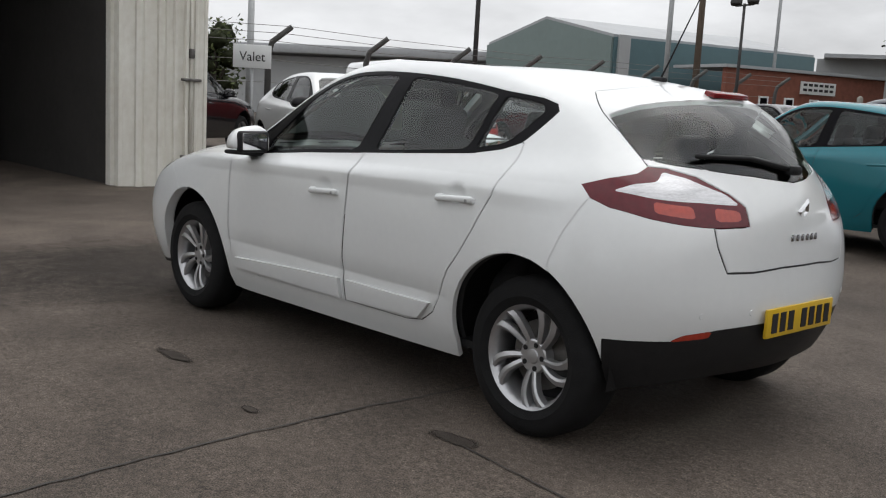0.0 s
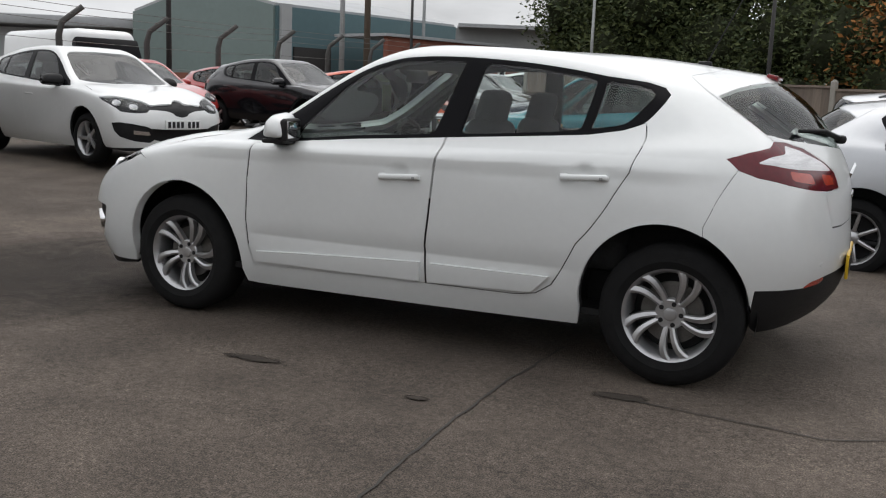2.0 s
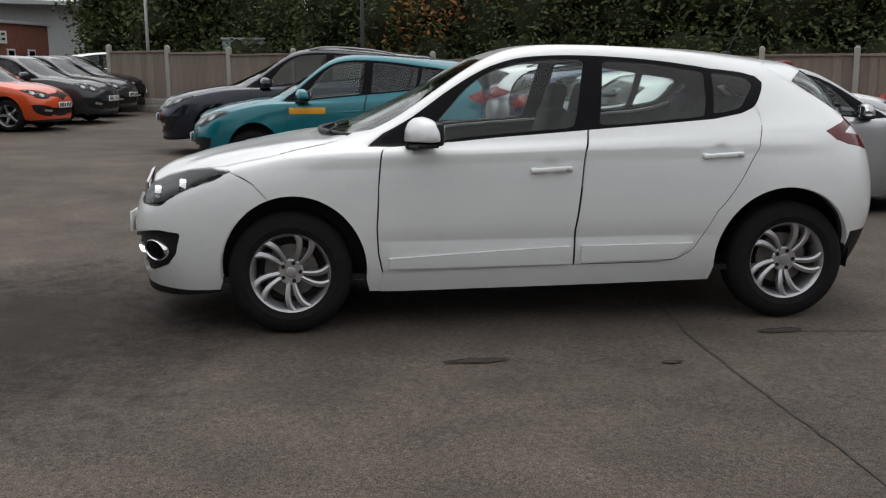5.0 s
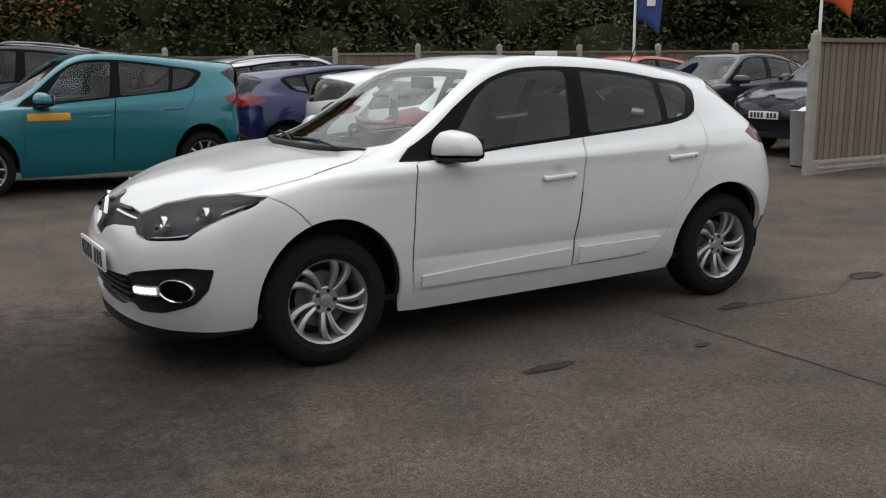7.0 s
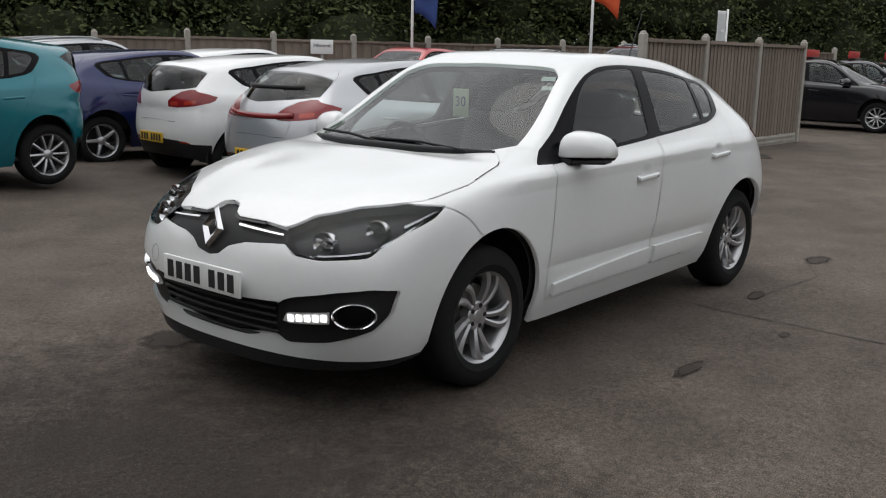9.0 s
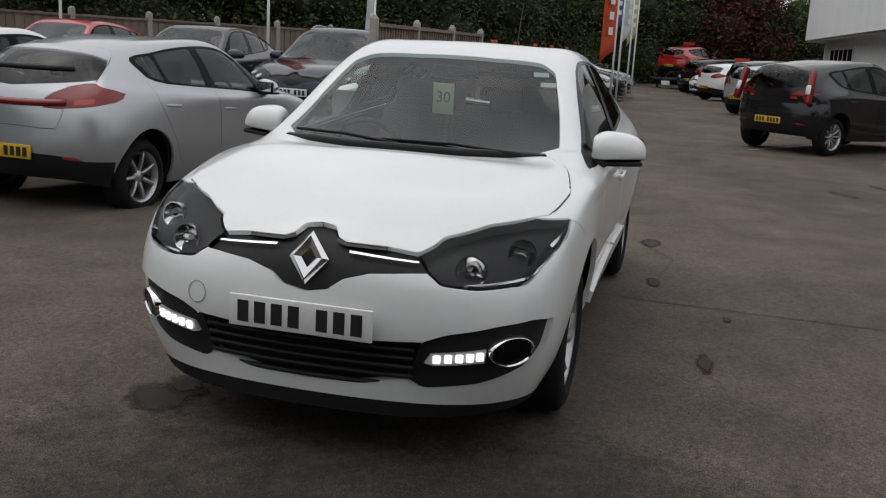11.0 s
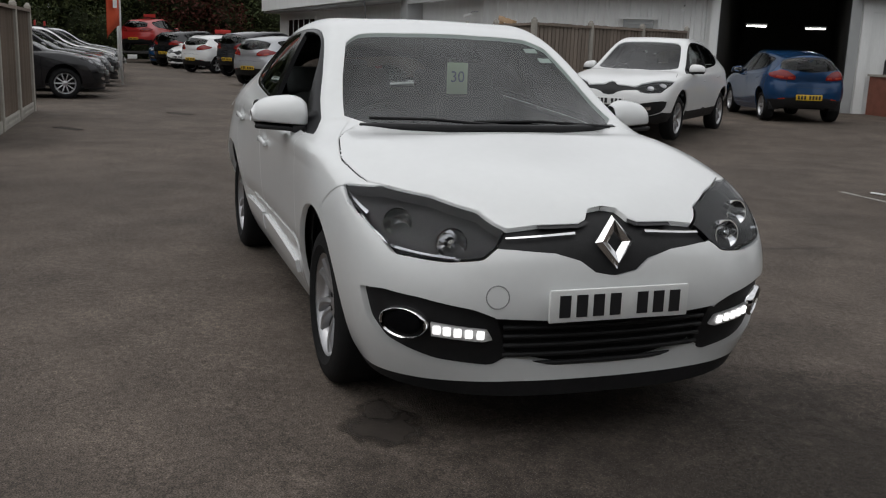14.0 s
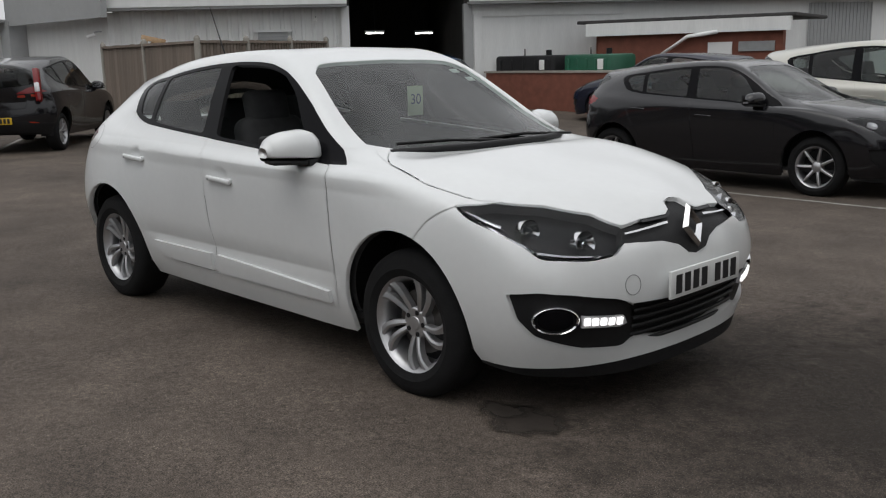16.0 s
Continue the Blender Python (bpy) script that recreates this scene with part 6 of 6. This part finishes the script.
for s in (1, -1):
    skin_patch("door_moulding", ((6.30, 1.12), (7.89, 1.10), (7.89, 1.70), (6.30, 1.45)), WHITE, s, .017, hero, "white raised door moulding")
    skin_patch("door_moulding", ((7.98, 1.12), (8.74, 1.20), (8.88, 1.70), (7.98, 1.70)), WHITE, s, .017, hero, "white raised door moulding")
    # headlight insides
    for (u, v), r, material, lab in (((1.55, 4.35), .050, CHROME, "chrome reflector bowl"), ((2.35, 4.62), .046, CHROME, "chrome ringed projector")):
        c, k = on_skin((u, v), -.030)
        m = Matrix.Translation((c.x, s * c.y, c.z)) @ Vector((k.x + .8, s * k.y * .6, k.z * .2)).to_track_quat("Z", "Y").to_matrix().to_4x4()
        ob = part("lamp_reflector", lathe("lamp_reflector", [(0, -.02), (r * .6, -.012), (r, .012), (r * 1.08, .012), (r * 1.08, -.02)], material, 22, "z"), hero, lab)
        ob.matrix_local = m
        ob = part("lamp_bulb", lathe("lamp_bulb", [(0, .016), (r * .3, .012), (r * .45, 0), (r * .45, -.015)], LENS if u > 2 else CHROME, 16, "z"), hero)
        ob.matrix_local = m
    skin_patch("lamp_strip", ((2.9, 4.18), (3.62, 4.36), (3.66, 4.44), (2.85, 4.32)), CHROME, s, -.018, hero, "bright side strip of the headlight", 0)
    skin_patch("lamp_trim", ((1.45, 3.58), (2.42, 3.56), (2.42, 3.64), (1.45, 3.66)), CHROME, s, -.022, hero, "bright lower trim inside the headlight", 0, 10, 2)
    skin_patch("lamp_trim", ((2.46, 3.62), (3.35, 4.16), (3.35, 4.26), (2.44, 3.72)), CHROME, s, -.022, hero, "", 0, 10, 2)
    skin_patch("grille_bar", ((.34, 4.62), (.98, 4.50), (.98, 4.60), (.34, 4.76)), CHROME, s, -.006, hero, "thin chrome grille bar", .004, 10, 2)
    # fog lamp
    c, k = on_skin((2.33, 1.70), -.018)
    m = Matrix.Translation((c.x, s * c.y, c.z)) @ Vector((k.x, s * k.y, k.z)).to_track_quat("Z", "Y").to_matrix().to_4x4() @ Matrix.Diagonal((1.45, .92, 1, 1))
    ob = part("fog_lamp", lathe("fog_lamp", [(0, .004), (.038, .008), (.046, .004), (.046, -.03)], GLOSS, 24, "z"), hero, "round dark fog lamp")
    ob.matrix_local = m
    ob = part("fog_ring", lathe("fog_ring", [(.054, .006), (.058, .012), (.062, .006), (.062, -.02)], CHROME, 28, "z"), hero, "chrome fog lamp ring")
    ob.matrix_local = m
    # mirror indicator
    part("indicator", box("indicator", (.632, s * .962, .995), (.075, .05, .022), CLEAR_RIBBED, .012), hero, "clear mirror indicator")
# rows of small lit diodes in the daytime lamps
for s in (1, -1):
    for k in range(5):
        c, q = on_skin((1.30 + .13 * k, 1.555 + .022 * k), -.006)
        led = part("diode", box("diode", (0, 0, 0), (.026, .030, .010), LAMP_ON, .004), hero, "lit white diode")
        led.matrix_local = Matrix.Translation((c.x, s * c.y, c.z)) @ Vector((q.x, s * q.y, q.z)).to_track_quat("Z", "Y").to_matrix().to_4x4()
# lower grille slats
for k in range(5):
    z = .315 + k * .034
    pts = [on_skin((u, .75 + k * .24), -.022)[0] for u in np.linspace(0, 1.05, 9)]
    full = [Vector((q.x, -q.y, q.z)) for q in pts[:0:-1]] + pts
    part("grille_slat", tube("grille_slat", full, .009, BLACK, 6), hero)
# tow-eye cover
c, k = on_skin((1.12, 2.55), .001)
ob = part("tow_cover", lathe("tow_cover", [(.036, .0005), (.038, .0015), (.040, .0005)], POLE_GREY, 28, "z"), hero)
ob.matrix_local = Matrix.Translation((c.x, -c.y, c.z)) @ Vector((k.x, -k.y, k.z)).to_track_quat("Z", "Y").to_matrix().to_4x4()
# fuel flap on the right quarter
q = side_uv([-1.48], [.985])[0]
c, k = on_skin(q, .001)
ob = part("fuel_flap", lathe("fuel_flap", [(.078, .0), (.080, .0015), (.082, .0)], POLE_GREY, 36, "z"), hero)
ob.matrix_local = Matrix.Translation((c.x, -c.y, c.z)) @ Vector((k.x, -k.y, k.z)).to_track_quat("Z", "Y").to_matrix().to_4x4()


def diamond(name, w, h, t, material, hollow=.45):
    """A hollow diamond badge in the yz plane, facing +x."""
    rim = [(0, h / 2), (w / 2, 0), (0, -h / 2), (-w / 2, 0)]
    vs = [(0, y, z) for y, z in rim] + [(t, y * .72, z * .80) for y, z in rim] + [(t * .2, y * hollow, z * hollow) for y, z in rim]
    fs = []
    for i in range(4):
        j = (i + 1) % 4
        fs += [(i, j, 4 + j, 4 + i), (4 + i, 4 + j, 8 + j, 8 + i)]
    return mesh_of(name, vs, fs, material, smooth=False)


badge = part("front_badge", diamond("front_badge", .145, .185, .015, CHROME, .38), hero, "chrome diamond badge")
badge.matrix_local = Matrix.Translation((2.152, 0, .715)) @ Euler((0, radians(-20), 0)).to_matrix().to_4x4()
badge = part("rear_badge", diamond("rear_badge", .075, .105, .012, CHROME), hero, "chrome diamond badge")
c, k = on_skin((13.99, 4.3), .002)
badge.matrix_local = Matrix.Translation((c.x, 0, c.z)) @ Euler((0, radians(18), radians(180))).to_matrix().to_4x4()
for i in range(6):
    y = (2.5 - i) * .036
    q = near_uv([(-1.99, abs(y), .835)])[0]
    c, k = on_skin(q, .004)
    part("badge_bar", box("badge_bar", (c.x, y, .835), (.005, .022, .026), CHROME, .002), hero)
# high brake lamp, roof antenna, wipers, parking sensors
part("brake_lamp", box("brake_lamp", (-1.585, 0, 1.362), (.05, .26, .022), RED_LAMP, .006, Euler((0, radians(-14), 0)).to_matrix()), hero, "dark red high brake lamp")
c = hone(-1.25, 0, 1.418)
part("antenna", tube("antenna", [(c.x, 0, c.z - .01), (c.x - .03, 0, c.z + .05), (c.x - .17, 0, c.z + .34)], .006, BLACK, 6, .4), hero, "thin black roof antenna")
part("antenna_foot", box("antenna_foot", (c.x, 0, c.z), (.07, .035, .03), BLACK, .012), hero)
for pts in ([(1.12, .52, 1.018), (1.075, .20, 1.035), (1.085, -.12, 1.032)], [(1.14, -.02, 1.022), (1.06, -.30, 1.04), (1.0, -.56, 1.04)]):
    part("wiper", tube("wiper", [(x, y, z - .006) for x, y, z in pts], .007, BLACK, 6), hero, "black windscreen wiper")
part("scuttle", tube("scuttle", [(1.00, .60, .995), (1.10, .44, 1.004), (1.155, .25, 1.004), (1.17, 0, 1.006), (1.155, -.25, 1.004), (1.10, -.44, 1.004), (1.00, -.60, .995)], .018, BLACK, 6), hero, "black scuttle strip")
a, b = on_skin((13.97, 5.15), .02)[0], on_skin((12.4, 5.3), .02)[0]
part("rear_wiper", tube("rear_wiper", [(a.x, -a.y, a.z), ((a.x + b.x) / 2 - .015, b.y * .5, (a.z + b.z) / 2 + .02), (b.x, b.y, b.z)], .014, BLACK, 6, .6), hero, "black rear wiper")
part("wiper_motor", box("wiper_motor", (a.x, 0, a.z), (.05, .07, .04), BLACK, .015), hero)
for u in (12.35, 13.1):
    for s in (1, -1):
        c, k = on_skin((u, 2.15), .0)
        ob = part("parking_sensor", lathe("parking_sensor", [(0, .002), (.011, .002), (.012, 0)], WHITE, 14, "z"), hero)
        ob.matrix_local = Matrix.Translation((c.x, s * c.y, c.z)) @ Vector((k.x, s * k.y, k.z)).to_track_quat("Z", "Y").to_matrix().to_4x4()
# paper tag and stickers behind the windscreen
tag = part("paper_tag", box("paper_tag", (.52, 0, 1.19), (.004, .105, .15), mat("tag_paper", (.62, .66, .48), .7, vary=.05, scale=10), .001), hero, "pale paper tag hanging in the windscreen")
fc2 = bpy.data.curves.new("tag_number", "FONT")
fc2.body, fc2.size, fc2.align_x, fc2.align_y = "30", .075, "CENTER", "CENTER"
fc2.materials.append(mat("blue_ink", (.03, .05, .16), .6))
tn = new("tag_number", fc2)
tn.parent, tn.matrix_local = tag, Matrix.Translation((.524, 0, 1.195)) @ Euler((radians(90), 0, radians(90))).to_matrix().to_4x4()
part("mirror", box("mirror", (.33, 0, 1.315), (.03, .24, .07), BLACK, .02), hero, "black rear-view mirror")
for y, z in ((.45, 1.33), (.50, 1.285)):
    x = .37 - (z - 1.33) * 1.6
    part("sticker", box("sticker", (x - .012, y, z), (.003, .075, .032), SIGN_WHITE, 0, Euler((0, radians(-52), .25)).to_matrix()), hero, "small white paper sticker")


# ---- the other cars ----
def shape(length=4.3, width=1.8, height=1.47, belt=1.0, tail_up=0.0, ride=0.0, base=None):
    sx, sy = length / 4.27, width / 1.76
    low = (belt - ride)
    top = (height - belt * 1.0) / .472

    def warp(p):
        p = np.array(p, float)
        x, y, z = p[..., 0], p[..., 1], p[..., 2]
        zz = np.where(z < 1, ride + z * low, ride + low + (z - 1) * top)
        t, b = np.clip((z - .85) / .5, 0, 1), np.clip((-x - .35) / 1.2, 0, 1)
        return np.stack([x * sx - tail_up * t * b * b, y * sy, zz], -1)

    return warp


def spot(x, y, deg):
    return Matrix.Translation((x, y, lie(x, y))) @ Euler((0, 0, radians(deg))).to_matrix().to_4x4()


P = {k: paint(k + "_paint", c, f) for k, c, f in (("teal", (.008, .14, .175), .15), ("navy", (.012, .018, .075), .2), ("silver", (.42, .43, .45), .55), ("black", (.010, .010, .012), .1), ("charcoal", (.035, .037, .042), .3),
     ("orange", (.62, .075, .015), .1), ("red", (.38, .02, .018), .1), ("blue", (.010, .045, .12), .2), ("beige", (.52, .51, .46), .3), ("ink", (.014, .017, .032), .2), ("pearl", (.70, .71, .71), .0))}
HATCH, SMALL = shape(4.06, 1.73, 1.45, .98, .18), shape(3.77, 1.64, 1.42, .95, .25)
SUV, MPV, TALL = shape(4.45, 1.84, 1.61, 1.08, .28, .10), shape(4.33, 1.82, 1.60, 1.02, .34, .03), shape(3.70, 1.66, 1.47, .97, .34, .0)
JUKE, CIVIC, ONE = shape(4.13, 1.77, 1.57, 1.08, .10, .10), shape(4.25, 1.76, 1.46, 1.0, -.02), shape(4.24, 1.75, 1.42, .98, .22)
LOT = "parked cars"
G = dict(group=LOT)
make_car("white small hatchback parked facing the lane", P["pearl"], spot(7.79, -5.0, 166), warp=HATCH, wheels="five", dark_mirrors=True, **G)
make_car("black compact crossover parked in a row", P["black"], spot(9.45, -12.2, 170), warp=JUKE, wheels="five", tyre=.34, **G)
make_car("bright orange small hatchback parked in a row", P["orange"], spot(8.55, -14.5, 170), warp=SMALL, wheels="five", **G)
make_car("dark grey hatchback parked in a row", P["charcoal"], spot(8.35, -16.7, 170), warp=CIVIC, wheels="star", **G)
make_car("dark grey hatchback parked in a row", P["charcoal"], spot(8.35, -19.1, 170), warp=HATCH, wheels="five", **G)
make_car("black hatchback parked in a row", P["black"], spot(8.5, -21.4, 170), warp=CIVIC, wheels="five", **G)
make_car("white compact crossover parked in a row", P["pearl"], spot(7.9, -24.6, 168), warp=JUKE, wheels="five", tyre=.34, **G)
make_car("blue hatchback parked beside the hedge", P["navy"], spot(3.6, -26.5, 150), warp=ONE, wheels="five", **G)
make_car("black crossover with roof rails seen from behind", P["black"], spot(12.2, -4.4, -55), warp=SUV, wheels="five", tyre=.35, trim_rails=True, **G)
make_car("red hatchback parked behind the row", P["red"], spot(12.0, -10.4, 165), warp=HATCH, wheels="five", **G)
make_car("red hatchback parked behind the row", P["red"], spot(12.4, -14.6, 165), warp=SMALL, wheels="five", **G)
teal, *_ = make_car("teal compact people carrier with black side strips", P["teal"], spot(1.0, -6.5, 1), warp=TALL, wheels="ten", tyre=.30, tint=PANE, **G)
part("door_sticker", box("door_sticker", (.50, .797, .82), (.42, .03, .075), mat("orange_sticker", (.75, .36, .03), .5, vary=.1, scale=20), .004), teal, "yellow-orange sticker on the door")
make_car("navy blue hatchback parked nose in", P["navy"], spot(-3.25, -8.35, 172), warp=HATCH, wheels="five", **G)
make_car("white small hatchback parked nose in", P["pearl"], spot(-3.55, -6.1, 174), warp=HATCH, wheels="star", **G)
silver, *_ = make_car("silver hatchback with dark lower bumper", P["silver"], spot(-3.3, -3.95, 176), warp=CIVIC, wheels="star", tyre=.31, **G)
for word, v, r, m in (("lamp_band", 4.15, .030, RED_LAMP), ("rear_spoiler", 5.72, .022, BLACK)):
    half = [Vector(c) for c in skin_of(np.array([(u, v) for u in np.linspace(12.4, 14, 10)]), CIVIC)[0]]
    part(word, tube(word, half + [Vector((c.x, -c.y, c.z)) for c in half[-2::-1]], r, m, 8), silver, "red lamp band across the tail" if word == "lamp_band" else "dark bar across the rear window")
make_car("dark blue crossover with silver roof rails", P["ink"], spot(-10.4, -4.75, 2), warp=SUV, wheels="five", tyre=.35, trim_rails=True, **G)
make_car("dark grey hatchback parked behind the fence", P["charcoal"], spot(-9.9, -7.1, 3), warp=CIVIC, wheels="five", **G)
make_car("red hatchback parked behind the fence", P["red"], spot(-9.9, -9.7, 3), warp=HATCH, wheels="five", **G)
make_car("dark crossover with roof rails", P["ink"], spot(1.6, -9.6, 4), warp=SUV, wheels="five", tyre=.35, trim_rails=True, **G)
make_car("pale silver estate with roof rails", P["silver"], spot(-3.4, -10.6, 172), warp=SUV, wheels="five", tyre=.34, trim_rails=True, **G)
make_car("white hatchback parked near the back fence", P["pearl"], spot(-6.2, -10.2, 172), warp=HATCH, wheels="five", **G)
mpv, *_ = make_car("black people carrier with tall tail lamps", P["black"], spot(-13.7, 3.66, 139), warp=MPV, wheels="ten", tyre=.32, tail=P["black"], **G)
for s in (1, -1):
    tall = part("tall_lamp", box("tall_lamp", (-1.93, s * .70, 1.12), (.12, .10, .56), RED_LAMP, .03, Euler((s * radians(6), radians(14), 0)).to_matrix()), mpv, "tall red tail lamp")
    part("clear_band", box("clear_band", (-1.965, s * .705, 1.08), (.09, .085, .16), CLEAR_RIBBED, .02, Euler((s * radians(6), radians(14), 0)).to_matrix()), tall)
make_car("white crossover with black lower cladding", P["pearl"], spot(-9.75, 7.3, -48), warp=SUV, wheels="five", tyre=.35, cladding=True, **G)
make_car("faded blue three-door hatchback by the workshop", P["blue"], spot(-12.45, 12.1, 160), warp=SMALL, wheels="five", tyre=.29, **G)
make_car("black hatchback with silver alloy wheels", P["black"], spot(-1.48, 7.12, -2), warp=ONE, wheels="star", tyre=.315, **G)
make_car("pale beige people carrier beside a black car", P["beige"], spot(-1.0, 10.6, -6), warp=MPV, wheels="five", tyre=.32, tint=PANE, **G)
van = make_car("dark blue courtesy car with pale blue lettering", P["ink"], spot(-7.0, 14.2, 188), warp=HATCH, wheels="five", **G)[0]
for k in range(5):
    part("lettering_bar", box("lettering_bar", (-.1 - k * .16 + .4, .875, .78), (.11, .01, .16), mat("pale_blue_lettering", (.08, .42, .55), .5)), van)
    part("lettering_bar", box("lettering_bar", (-.1 - k * .16 + .4, .875, .62), (.11, .01, .05), SIGN_WHITE), van)
for k, (x, y, c, w) in enumerate(((-16.7, -3.8, "black", HATCH), (-19.2, -3.7, "charcoal", HATCH), (-21.7, -3.6, "black", ONE), (-24.2, -3.5, "pearl", HATCH), (-26.8, -3.4, "black", ONE), (-29.6, -3.3, "silver", HATCH))):
    make_car({"black": "black", "pearl": "white", "charcoal": "dark grey", "ink": "dark blue", "silver": "silver"}[c] + " hatchback for sale in a row", P[c], spot(x, y, 93), warp=w, wheels="ten", **G)
    rs = thing("roof_sign", "red price board standing on a car roof", "sign", spot(x, y - .1, 93) @ Matrix.Translation((0, 0, 1.45)), "red roof boards")
    part("board", box("board", (-.25, 0, .12), (.05, .85, .16), RED_SIGN, .01), rs)
    part("foot", box("foot", (-.25, 0, .02), (.22, .6, .05), BLACK, .01), rs)
for x, y, c, w, d in ((-24.6, 3.6, "silver", HATCH, 128), (-30.6, 3.9, "charcoal", SUV, 124), (-34.2, 2.75, "pearl", HATCH, 126), (-38.6, 2.25, "pearl", SMALL, -40), (-40.6, 2.1, "black", SUV, 130), (-42.6, 1.45, "blue", HATCH, -25)):
    make_car({"silver": "silver", "charcoal": "dark grey", "pearl": "white", "black": "black", "blue": "blue", "red": "red"}[c] + " car parked beside the showroom", P[c], spot(x, y, d), warp=w, wheels="five", tyre=.32 if w is SUV else .308, **G)
ramp = thing("display_ramp", "dark steel display ramp under a red car", "ramp", spot(-46.5, .45, 150))
part("deck", box("deck", (0, 0, .50), (4.4, 1.9, .10), POLE_DARK, .02), ramp)
for x in (-1.7, 1.7):
    for y in (-.8, .8):
        part("leg", box("leg", (x, y, .22), (.10, .10, .50), POLE_DARK, .01), ramp)
part("plate", box("plate", (-2.22, 0, .30), (.03, .5, .2), SIGN_WHITE, .005), ramp, "white plates on the ramp front")
make_car("bright red crossover raised on a display ramp", P["red"], spot(-46.5, .45, 150) @ Matrix.Translation((0, 0, .552)), warp=SUV, wheels="five", tyre=.34, **G)
for x, y, d in ((-46.5, .45, 2.17), (-34.2, 2.75, 1.45)):
    rs = thing("roof_sign", "red price board standing on a car roof", "sign", spot(x, y, 128) @ Matrix.Translation((0, 0, d)), "red roof boards")
    part("board", box("board", (-.25, 0, .12), (.05, .85, .16), RED_SIGN, .01), rs)
    part("foot", box("foot", (-.25, 0, .02), (.22, .6, .05), BLACK, .01), rs)
make_car("dark car inside the valet bay", P["black"], spot(13.2, -.25, 0), warp=HATCH, wheels="five", **G)
rv_ = thing("van", "white panel van behind the parked cars", "van", spot(17.5, -14.0, 160))
part("body", box("body", (0, 0, 1.25), (4.6, 1.9, 1.9), P["pearl"], .22, None, 4, (.94, .86)), rv_)
part("bonnet", box("bonnet", (2.5, 0, .85), (.9, 1.8, .9), P["pearl"], .18, None, 4, (.6, .9)), rv_)
part("window", box("window", (2.15, 0, 1.65), (.5, 1.62, .55), GLOSS, .06, Euler((0, radians(-30), 0)).to_matrix()), rv_)
for x in (1.7, -1.5):
    for s in (1, -1):
        add_wheel(rv_, "five", x, .82, .33, s, True)
